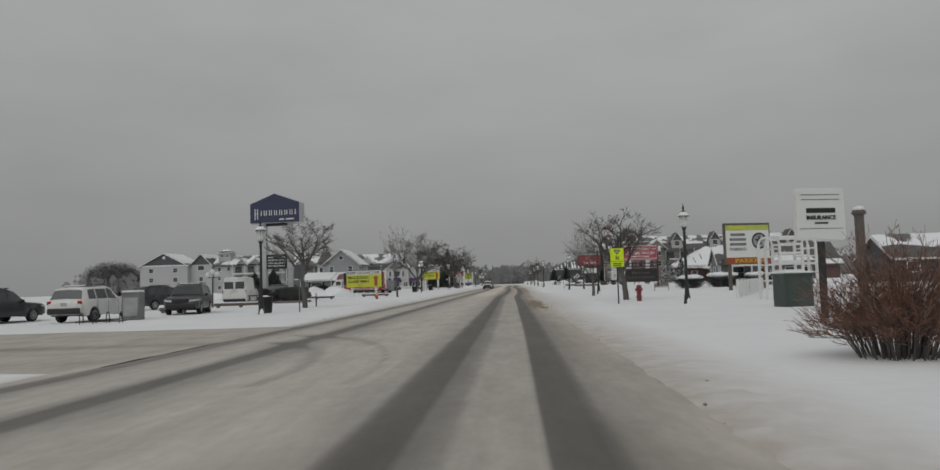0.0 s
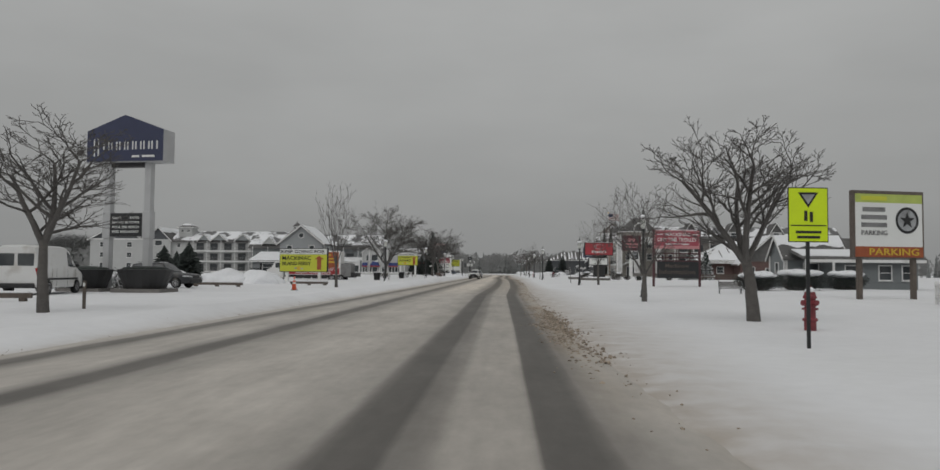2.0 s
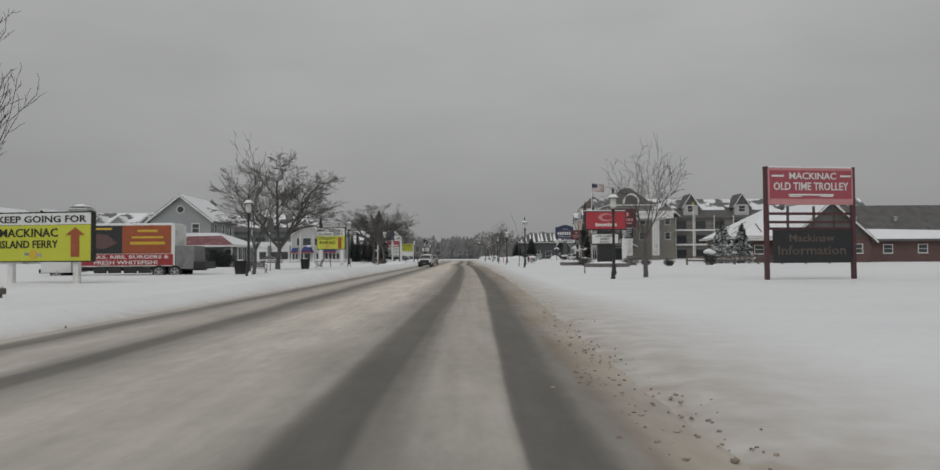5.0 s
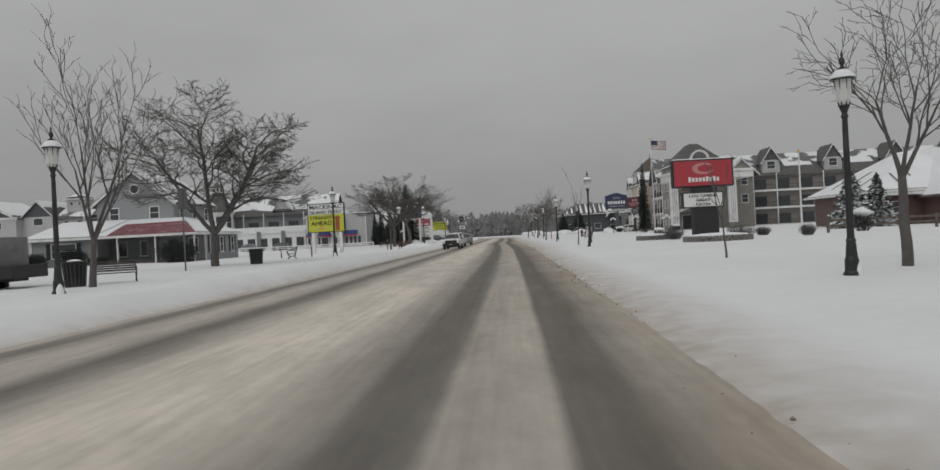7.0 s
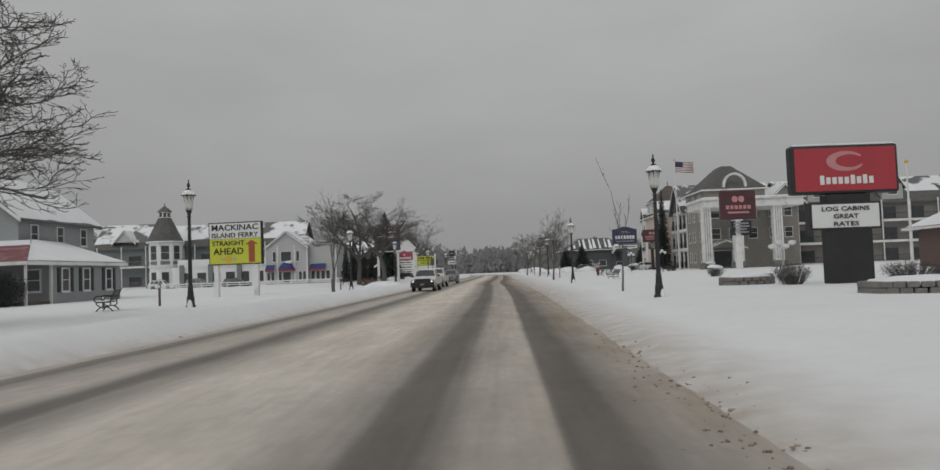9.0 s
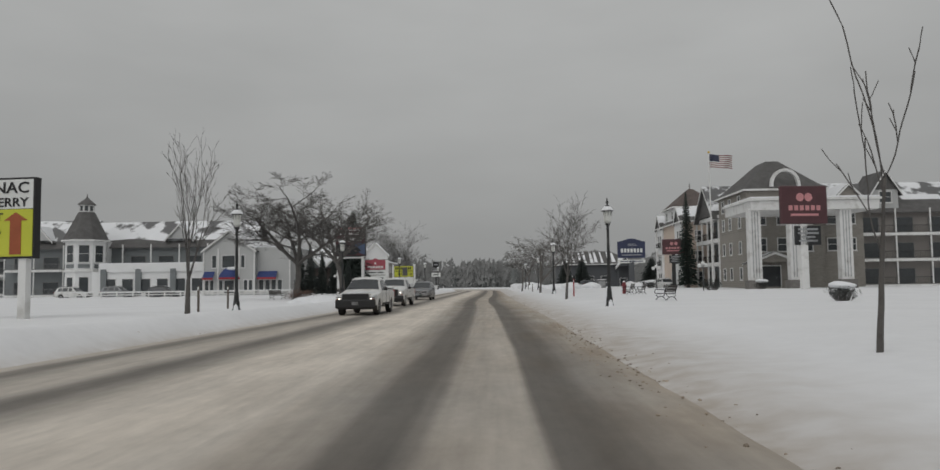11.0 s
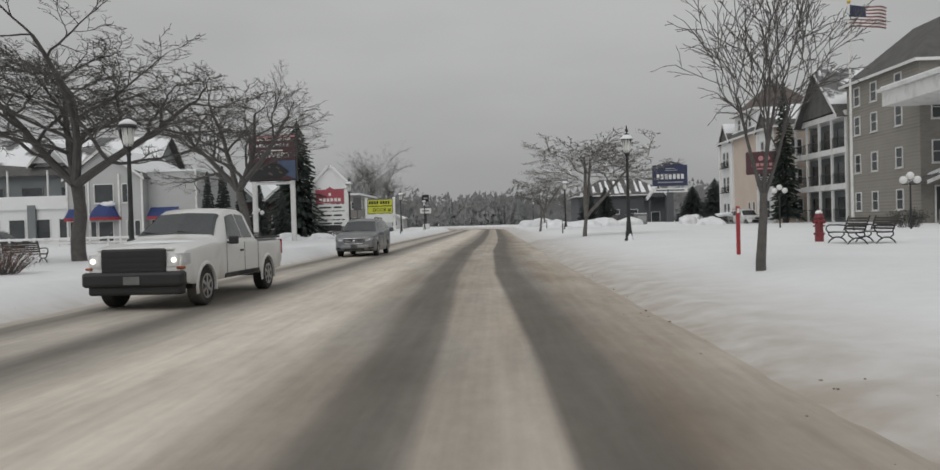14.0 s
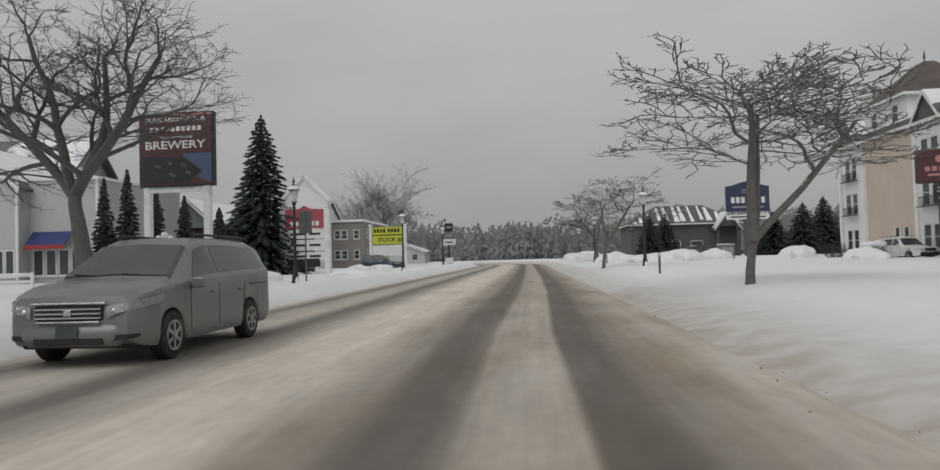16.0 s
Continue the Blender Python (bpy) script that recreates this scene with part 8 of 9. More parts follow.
def left_far_buildings():
    r = thing("motel_building", "white gabled motel with a taupe wing behind its red sign", "motel", pose(-31.0, 305.0, 0.35), "far buildings")
    walls(r, -8, 3.2, 0, 14, 0, 6.4, "offwhite")
    gable_roof(r, -8, 3.2, 0, 14, 6.4, 9.6, "x", 0.5, wall="offwhite", snow=0.9)
    for x in (-6, -3, 0.6):
        for z in (1.8, 4.8):
            window(r, x, 0, z, 1.3, 1.5)
    walls(r, 3.3, 8.0, 7, 26, 0, 6.5, "taupe")
    part("flat_roof", box(B(), 5.65, 16.5, 6.6, 5.0, 19.6, 0.3), M["roofsnow"], r)
    for y in (9, 12.5, 16, 19.5, 23):
        for z in (2.0, 4.9):
            window(r, 8.0, y, z, 1.2, 1.3, 90)
    for x in (4.3, 5.3, 7.0):
        for z in (1.9, 4.7):
            window(r, x, 7, z, 0.85, 1.3)
    r = thing("saloon_building", "brown saloon with snowy gables behind the billboard", "building", pose(-30.0, 281.0, 0.35), "far buildings")
    walls(r, -6, 6, 0, 10, 0, 4.6, "brownroof")
    gable_roof(r, -6, 0, -2, 10, 4.6, 7.4, "y", 0.5, "shingle", 0.9, wall="greydark")
    gable_roof(r, 0.4, 6, -2, 10, 4.6, 7.0, "y", 0.5, "shingle", 0.9, wall="greydark")
    for x in (-4, -1.5, 1.5, 4):
        window(r, x, 0, 1.9, 1.4, 1.8)
    part("banner", box(B(), 3.4, -0.1, 3.7, 3.6, 0.06, 0.6), M["redpaint"], r)
    for k, (x, y, w, d, h, c) in enumerate(((-30.0, 345.0, 9, 12, 4.2, "offwhite"), (-44.0, 340.0, 12, 10, 5.5, "grey"), (-28.0, 375.0, 10, 9, 4.6, "cream"), (46.0, 300.0, 10, 10, 5.0, "darkwall"))):
        r = thing("house", "small far house under a snowy roof", "house", pose(x, y, 0.35), "far buildings")
        walls(r, -w / 2, w / 2, 0, d, 0, h * 0.62, c)
        gable_roof(r, -w / 2, w / 2, 0, d, h * 0.62, h, "y" if k % 2 == 0 else "x", 0.5, wall=c, snow=0.95)
        for s in (-0.28, 0.28):
            window(r, s * w, 0, 1.5, 1.4, 1.4)


left_far_buildings()


def arbor_and_fence():
    root = thing("arbor", "white timber arbor with lattice and snow", "arbor", pose(16.0, 42.6, gz(16.0, 42.6), 0, 0, 10))
    for x in (-1.1, 1.1):
        for k in (-0.42, 0.42):
            part("post", box(B(), x + k, -0.4, 1.55, 0.13, 0.13, 3.1, bev=0.01), M["white"], root)
            part("post", box(B(), x + k, 0.4, 1.55, 0.13, 0.13, 3.1, bev=0.01), M["white"], root)
        for y in (-0.4, 0.4):
            bm = B()
            for k in range(9):
                a0, a1 = math.pi * k / 9, math.pi * (k + 1) / 9
                tube(bm, (x + 0.42 * math.cos(a0), y, 3.1 + 0.42 * math.sin(a0)), (x + 0.42 * math.cos(a1), y, 3.1 + 0.42 * math.sin(a1)), 0.065, 0.065, 6)
            part("arch", bm, M["white"], root)
            for z in (0.6, 1.05, 1.5, 1.95, 2.4, 2.85):
                part("rung", box(B(), x, y, z, 0.72, 0.06, 0.08), M["white"], root)
    for y in (-0.4, 0.4):
        for z in (1.6, 2.1, 2.6, 3.1, 3.45):
            part("cross_rail", box(B(), 0, y, z, 1.4, 0.07, 0.13), M["white"], root)
        part("snow", box(B(), 0, y, 3.55, 1.3, 0.1, 0.07, bev=0.02), M["roofsnow"], root)
    f = thing("picket_fence", "white picket fence half buried in snow", "fence", pose(18.0, 56.0, gz(18.0, 56.0), 0, 0, 68), "fences")
    for k in range(9):
        part("post", box(B(), -9.6 + 2.4 * k, 0, 0.55, 0.16, 0.16, 1.2, bev=0.01), M["white"], f)
    for z in (0.4, 0.95):
        part("rail", box(B(), 0, 0.05, z, 19.2, 0.06, 0.1), M["white"], f)
    me = mesh_of("picket", box(B(), 0, 0, 0.6, 0.09, 0.03, 0.95, bev=0.006), M["white"])
    for k in range(92):
        p = new("picket", me)
        p.parent = f
        p.location = (-9.5 + 0.208 * k, -0.03, 0)


arbor_and_fence()

# ---------------------------------------------------------------- vehicles
def wheel(parent, x, y, r, w, side, rim="rim"):
    """A tyre with its rim, hub and spokes; side is +1 or -1 along x."""
    bm = lathe(B(), ((r * 0.62, -w / 2), (r * 0.93, -w / 2), (r, -w * 0.36), (r, w * 0.36), (r * 0.93, w / 2), (r * 0.62, w / 2)), 26)
    bmesh.ops.rotate(bm, verts=bm.verts, cent=(0, 0, 0), matrix=Matrix.Rotation(radians(90), 3, "Y"))
    bmesh.ops.translate(bm, verts=bm.verts, vec=(x, y, r))
    t = part("wheel", bm, M["rubber"], parent)
    bm = lathe(B(), ((r * 0.66, 0), (r * 0.64, 0.03), (r * 0.56, 0.025), (r * 0.54, -0.03)), 22)
    for k in range(6):
        a = math.pi * k / 3
        box(bm, 0.33 * r * math.cos(a), 0.33 * r * math.sin(a), 0.012, 0.5 * r, 0.15 * r, 0.03, rz=math.degrees(a))
    lathe(bm, ((r * 0.17, 0), (r * 0.16, 0.045), (0.01, 0.05)), 12)
    bmesh.ops.rotate(bm, verts=bm.verts, cent=(0, 0, 0), matrix=Matrix.Rotation(radians(90 * side), 3, "Y"))
    bmesh.ops.translate(bm, verts=bm.verts, vec=(x + side * w * 0.42, y, r))
    part("rim", bm, M[rim], t)
    return t


class Shell:
    """A car body lofted from cross-sections; the nose looks to -y."""

    def __init__(self, length, width, top, belt, sill, axles, wheel_r, tumble=0.2, nose=0.14, tail=0.08):
        self.L, self.W, self.top, self.belt, self.sill, self.ax, self.r = length, width, top, belt, sill, axles, wheel_r
        self.tumble, self.nose, self.tail = tumble, nose, tail

    def zt(self, y):
        return float(np.interp(y, [p[0] for p in self.top], [p[1] for p in self.top]))

    def bt(self, y):
        return self.belt(y) if callable(self.belt) else self.belt

    def sec(self, y):
        h = self.L / 2
        f = 1 - self.nose * max(0.0, (-y - h + 0.55) / 0.55) ** 2 - self.tail * max(0.0, (y - h + 0.45) / 0.45) ** 2
        w = self.W / 2 * f
        zb = self.sill + 0.14 * max(0.0, (abs(y) - h + 0.5) / 0.5) ** 2
        for a in self.ax:
            d = self.r * 1.16
            if abs(y - a) < d:
                zb = max(zb, self.r + math.sqrt(d * d - (y - a) ** 2))
        z, b = self.zt(y), self.bt(y)
        zb = min(zb, z - 0.2)
        k = min(1.0, max(0.0, (z - b) / 0.55))
        p2 = min(b, z - 0.11)
        p2 = max(p2, zb + 0.06)
        return [(w * 0.97, zb), (w, zb + min(0.1, (p2 - zb) * 0.4)), (w, p2 - 0.02), (w * 0.975, p2 + 0.03 if k else p2 + 0.035),
                (w * (0.95 - self.tumble * k), z - 0.075), (w * (0.86 - self.tumble * k), z - 0.015), (0.0, z + 0.012)]

    def build(self, name, material, parent, step=0.06):
        n = int(self.L / step)
        ys = sorted({round(-self.L / 2 + self.L * i / n, 4) for i in range(n + 1)} | {p[0] for p in self.top if abs(p[0]) <= self.L / 2})
        V, F = [], []
        m = 13
        for y in ys:
            s = self.sec(y)
            ring = s + [(-x, z) for x, z in s[-2::-1]]
            V += [(x, y, z) for x, z in ring]
        for i in range(len(ys) - 1):
            for j in range(m - 1):
                a = i * m + j
                F.append((a, a + m, a + m + 1, a + 1))
            F.append((i * m + m - 1, (i + 1) * m + m - 1, (i + 1) * m, i * m))
        F.append(tuple(range(m)))
        F.append(tuple(range((len(ys) - 1) * m, len(ys) * m))[::-1])
        ob = raw(name, V, F, M[material], parent)
        md = ob.data
        md.polygons.foreach_set("use_smooth", [True] * len(md.polygons))
        md.set_sharp_from_angle(angle=radians(38))
        return ob

    def side_glass(self, parent, y0, y1, lean0=0.0, lean1=0.0):
        """The windows of both sides between y0 and y1; lean: how far each end slants."""
        for sg in (1, -1):
            bm = B()
            n = 8
            rows = []
            for i in range(n + 1):
                f = i / n
                col = []
                for g in (0.1, 0.5, 0.9):
                    y = y0 + (y1 - y0) * f + (lean0 * (1 - f) + lean1 * f) * g
                    s = self.sec(y)
                    a, b = s[3], s[4]
                    col.append(bm.verts.new((sg * (a[0] + (b[0] - a[0]) * g + 0.008), y, a[1] + (b[1] - a[1]) * g)))
                rows.append(col)
            for i in range(n):
                for j in range(2):
                    bm.faces.new((rows[i][j], rows[i + 1][j], rows[i + 1][j + 1], rows[i][j + 1]))
            part("side_window", bm, M["glass"], parent)

    def end_glass(self, name, parent, y0, y1, out):
        """Windscreen or rear window: the slope of the shell between y0 and y1."""
        bm = B()
        n = 5
        rows = []
        for i in range(n + 1):
            y = y0 + (y1 - y0) * i / n
            s = self.sec(y)
            pts = [(s[4][0] * 0.97, s[4][1] + 0.02), s[5], s[6], (-s[5][0], s[5][1]), (-s[4][0] * 0.97, s[4][1] + 0.02)]
            rows.append([bm.verts.new((x, y + out * 0.012, z + 0.012)) for x, z in pts])
        for i in range(n):
            for j in range(4):
                bm.faces.new((rows[i][j], rows[i + 1][j], rows[i + 1][j + 1], rows[i][j + 1]))
        part(name, bm, M["glass"], parent)

    def wrap(self, name, parent, s, inner, y_end, lo, hi, material, out=0.012):
        """A lamp that follows the skin from the front round the corner: lo and hi are its lower and upper edge at the inner and at the rear end."""
        h = self.L / 2
        py, pz = [p[0] for p in self.top], [p[1] for p in self.top]
        bm = B()
        cols = []
        for i in range(15):
            f = i / 14
            z0, z1 = lo[0] + (lo[1] - lo[0]) * f, hi[0] + (hi[1] - hi[0]) * f
            col = []
            for j in range(5):
                z = z0 + (z1 - z0) * j / 4
                k = next((n for n in range(len(pz) - 1) if pz[n + 1] >= z + 0.05), 0)
                yf = py[k] + (py[k + 1] - py[k]) * max(0.0, z + 0.05 - pz[k]) / max(1e-3, pz[k + 1] - pz[k]) if z + 0.05 > pz[0] else -h
                if i < 7:
                    w = self.sec(yf)[1][0]
                    col.append(bm.verts.new((s * (inner + (w * 0.96 - inner) * i / 6.5), yf - out * 2, z)))
                else:
                    y = yf + 0.05 + (y_end - yf - 0.05) * (i - 7) / 7
                    col.append(bm.verts.new((s * (self.sec(y)[1][0] + out), y, z)))
            cols.append(col)
        for a, b in zip(cols, cols[1:]):
            for j in range(4):
                bm.faces.new((a[j], b[j], b[j + 1], a[j + 1]))
        return part(name, bm, M[material], parent, smooth=True)

    def wheels(self, parent, w=0.24, rim="rim"):
        for a in self.ax:
            for s in (1, -1):
                wheel(parent, s * (self.W / 2 - w * 0.5), a, self.r, w, s, rim)

    def under(self, parent):
        part("underbody", box(B(), 0, 0, self.sill + 0.14, self.W * 0.84, self.L * 0.92, 0.3, bev=0.03), M["plastic"], parent)


def mirrors(parent, y, z, w, material):
    for s in (1, -1):
        bm = box(B(), s * (w / 2 + 0.12), y, z, 0.2, 0.1, 0.17, bev=0.03)
        box(bm, s * (w / 2 + 0.01), y + 0.01, z - 0.05, 0.12, 0.05, 0.05)
        part("door_mirror", bm, M[material], parent)


def seams(parent, shell, ys, z0, z1, wide=0.012):
    """Door joints: thin dark strips just proud of the sides."""
    for y in ys:
        for s in (1, -1):
            x = shell.W / 2 + 0.002
            part("door_seam", box(B(), s * x, y, (z0 + z1) / 2, 0.008, wide, z1 - z0), M["plastic"], parent)


def pickup(x, y, rz, style, label):
    root = thing("pickup_truck", label, "pickup", pose(x, y, 0.0, 0, 0, rz), "oncoming vehicles")
    big = style == "tall"
    L, W, H = (5.75, 2.0, 1.97) if big else (5.5, 1.96, 1.85)
    hood = 1.27 if big else 1.1
    f = -L / 2
    top = [(f, 0.8), (f + 0.05, hood - 0.16), (f + 0.22, hood - 0.07), (f + 0.7, hood - 0.01), (-1.3, hood + 0.06), (-1.2, hood + 0.1), (-0.42, H - 0.1), (-0.2, H - 0.03), (0.1, H), (0.7, H - 0.02), (0.92, H - 0.09), (1.08, 1.28), (1.12, 1.26), (L / 2, 1.26)]
    sh = Shell(L, W, top, 1.2 if big else 1.1, 0.46, (f + 0.93, L / 2 - 1.15), 0.385, 0.24, nose=0.13, tail=0.02)
    sh.build("body", "paintw", root)
    sh.under(root)
    sh.wheels(root, 0.26, "truckgrey" if not big else "rim")
    sh.end_glass("windscreen", root, -1.14, -0.46, -1)
    sh.side_glass(root, -0.78, 0.14, 0.5, 0.0)
    sh.side_glass(root, 0.2, 0.78, 0.0, -0.08)
    seams(root, sh, (-0.88, 0.17, 1.05), 0.5, 1.2)
    mirrors(root, -0.78, 1.26, W, "plastic")
    z = 0.94 if big else 0.87
    # black front: bumper with its lower valance, grille between the lamps
    bm = box(B(), 0, f - 0.0, 0.6 if big else 0.56, W * 0.98, 0.22, 0.28 if big else 0.42, bev=0.06)
    box(bm, 0, f + 0.1, 0.4, W * 0.9, 0.26, 0.2, bev=0.05)
    part("bumper", bm, M["plastic"], root, "black plastic bumper")
    g = part("grille", box(B(), 0, f + 0.0, z, W * (0.62 if big else 0.66), 0.1, 0.46 if big else 0.34, bev=0.04), M["plastic"], root)
    for k in range(3):
        part("grille_bar", box(B(), 0, f - 0.055, z - 0.1 + 0.1 * k, W * (0.6 if big else 0.76), 0.014, 0.022 if big else 0.012), M["plastic" if big else "black"], g)
    part("hood_lip", box(B(), 0, f + 0.1, hood - 0.12, W * 0.74, 0.1, 0.05, bev=0.02), M["paintw"], root)
    for s in (1, -1):
        if big:
            h = sh.wrap("headlight", root, s, W * 0.32, f + 0.26, (0.82, 0.86), (1.07, 1.06), "lens")
        else:
            h = sh.wrap("headlight", root, s, W * 0.33, f + 0.34, (0.74, 0.76), (0.97, 0.98), "lens")
            part("lamp_divider", box(B(), s * W * 0.41, f + 0.0, 0.86, W * 0.15, 0.05, 0.025, rz=s * 8), M["plastic"], h)
        bulb = part("headlight_bulb", lathe(B(), ((0.045, 0.0), (0.05, 0.015), (0.02, 0.025)), 10), M["lit"], h)
        bulb.matrix_local = pose(s * W * 0.39, f - 0.02, 0.95 if big else 0.79, 90, 0, 0)
        part("indicator", box(B(), s * W * 0.44, f + 0.05, z - (0.14 if big else 0.1), 0.16, 0.1, 0.05, rz=s * 20, bev=0.02), M["rust"], h)
        part("taillight", box(B(), s * (W / 2 - 0.04), L / 2 - 0.02, 1.02, 0.08, 0.08, 0.36, bev=0.01), M["tail"], root)
        for a in (f + 0.93, L / 2 - 1.15):
            part("wheel_arch", box(B(), s * W * 0.3, a, 0.62, 0.5, 0.8, 0.5), M["plastic"], root)
            # flared lip round the wheel
            bm = B()
            arc = []
            for k in range(15):
                t = math.pi * (k - 1) / 12
                c, d = math.cos(t), math.sin(t)
                arc.append([bm.verts.new((s * (W / 2 + o), a + q * c, 0.39 + q * d)) for o, q in ((-0.03, 0.42), (0.022, 0.43), (0.022, 0.47), (-0.01, 0.5))])
            for u, v in zip(arc, arc[1:]):
                for k in range(3):
                    bm.faces.new((u[k], u[k + 1], v[k + 1], v[k]))
            part("arch_lip", bm, M["paintw"], root)
        part("door_handle", box(B(), s * (W / 2 + 0.012), -0.02, 1.02, 0.03, 0.16, 0.04, bev=0.008), M["plastic"], root)
        part("sill_trim", box(B(), s * (W / 2 - 0.005), 0.05, 0.52, 0.03, 2.1, 0.1, bev=0.01), M["rubber"], root)
    part("number_plate", box(B(), 0, f - 0.12, 0.58, 0.31, 0.012, 0.15), M["alu"], root)
    part("rear_bumper", box(B(), 0, L / 2 + 0.06, 0.58, W * 0.9, 0.16, 0.2, bev=0.03), M["chrome"], root)
    part("bed_liner", box(B(), 0, 1.95, 1.278, W * 0.78, L / 2 - 1.2, 0.02), M["plastic"], root)
    for s in (1, -1):
        part("bed_rail", box(B(), s * W * 0.45, 1.98, 1.27, 0.12, L / 2 - 1.15, 0.05, bev=0.015), M["plastic"], root)
    bm = B()
    bmesh.ops.create_icosphere(bm, subdivisions=3, radius=1.0, matrix=Matrix.Translation((0.05, -1.85, hood - 0.012)) @ Matrix.Diagonal((W * 0.36, 0.55, 0.045, 1)))
    for v in bm.verts:
        v.co.x += 0.08 * noise.noise(v.co * 3)
    part("hood_snow", bm, M["roofsnow"], root, smooth=True)
    for s in (-0.4, 0.35):
        part("wiper", box(B(), s, -1.1, hood + 0.17, 0.62, 0.02, 0.02, ry=6), M["plastic"], root)
    return root


pickup(-6.05, 181.9, -2, "low", "white older pickup truck with black front")
pickup(-6.6, 198.0, -2, "tall", "white tall pickup truck with dark grille and lit headlights")


def minivan(x, y, rz):
    root = thing("minivan", "silver-grey minivan driving along the slushy road", "minivan", pose(x, y, 0.0, 0, 0, rz), "oncoming vehicles")
    L, W, H = 5.12, 1.98, 1.84
    top = [(-L / 2, 0.8), (-L / 2 + 0.05, 0.98), (-L / 2 + 0.26, 1.07), (-2.0, 1.14), (-1.5, 1.19), (-0.62, H - 0.14), (-0.2, H - 0.02), (0.6, H), (1.9, H - 0.04), (2.3, H - 0.14), (2.48, 1.1), (L / 2, 0.95)]
    sh = Shell(L, W, top, lambda y: 1.1 + 0.035 * (y + 1.5), 0.26, (-1.58, 1.42), 0.35, 0.2, nose=0.17)
    sh.build("body", "paints", root)
    sh.under(root)
    sh.wheels(root, 0.22)
    sh.end_glass("windscreen", root, -1.42, -0.62, -1)
    sh.end_glass("rear_window", root, 2.32, 2.44, 1)
    sh.side_glass(root, -0.95, -0.02, 0.5, 0.0)
    sh.side_glass(root, 0.06, 2.14, 0.0, -0.12)
    seams(root, sh, (-1.02, 0.02, 1.12), 0.36, 1.05, 0.006)
    part("slide_rail", box(B(), W / 2 + 0.002, 1.75, 1.0, 0.012, 0.8, 0.018), M["plastic"], root)
    part("slide_rail", box(B(), -W / 2 - 0.002, 1.75, 1.0, 0.012, 0.8, 0.018), M["plastic"], root)
    mirrors(root, -1.0, 1.1, W, "paints")
    f = -L / 2
    g = part("grille", box(B(), 0, f + 0.03, 0.76, 1.0, 0.12, 0.24, bev=0.05), M["plastic"], root)
    for k in range(3):
        part("grille_bar", box(B(), 0, f - 0.035, 0.69 + 0.06 * k, 0.94, 0.02, 0.02), M["chrome"], g)
    part("grille_frame", box(B(), 0, f - 0.025, 0.885, 1.06, 0.06, 0.035, bev=0.012), M["chrome"], g)
    part("grille_frame", box(B(), 0, f - 0.025, 0.635, 0.9, 0.06, 0.03, bev=0.012), M["chrome"], g)
    part("badge", box(B(), 0, f - 0.05, 0.76, 0.12, 0.02, 0.1, bev=0.02), M["chrome"], g)
    bump = box(B(), 0, f + 0.1, 0.46, W * 0.76, 0.3, 0.34, bev=0.13)
    part("bumper", bump, M["paints"], root, smooth=True)
    part("lower_grille", box(B(), 0, f - 0.02, 0.38, 1.0, 0.06, 0.11, bev=0.02), M["plastic"], root)
    part("number_plate", box(B(), 0, f - 0.068, 0.5, 0.31, 0.012, 0.15), M["boxgreen"], root)
    for s in (1, -1):
        h = sh.wrap("headlight", root, s, 0.54, f + 0.66, (0.68, 0.88), (0.84, 0.99), "headlamp", 0.016)
        for q, (xx, yy, zz, rr) in enumerate(((0.64, f - 0.02, 0.77, 0.045), (0.76, f + 0.02, 0.81, 0.06))):
            part("reflector", lathe(B(), ((rr * 0.5, 0.03), (rr, 0.012), (rr * 1.1, 0.0)), 14), M["chrome"], h)
            h.children[q].matrix_local = pose(s * xx, yy, zz, 90, 0, s * 12)
        sh.wrap("fog_recess", root, s, 0.62, f + 0.16, (0.37, 0.42), (0.46, 0.46), "plastic", 0.016)
        part("taillight", box(B(), s * 0.86, L / 2 - 0.14, 1.02, 0.1, 0.14, 0.55, bev=0.03), M["tail"], root)
        part("roof_rack", tube(B(), (s * 0.62, -0.2, H + 0.04), (s * 0.62, 1.9, H + 0.02), 0.022, 0.022, 8), M["plastic"], root)
        for yy in (-0.15, 0.9, 1.85):
            part("rack_foot", box(B(), s * 0.62, yy, H + 0.015, 0.05, 0.08, 0.06), M["plastic"], root)
        for a in (-1.58, 1.42):
            part("wheel_arch", box(B(), s * W * 0.3, a, 0.5, 0.45, 0.72, 0.44), M["plastic"], root)
        for yy in (-0.18, 0.92):
            part("door_handle", box(B(), s * (W / 2 + 0.012), yy, 0.93, 0.03, 0.18, 0.04, bev=0.01), M["paints"], root)
    for s in (-0.35, 0.4):
        part("wiper", box(B(), s, -1.42, 1.24, 0.6, 0.02, 0.02, ry=5), M["plastic"], root)


minivan(-6.6, 219.9, -1)


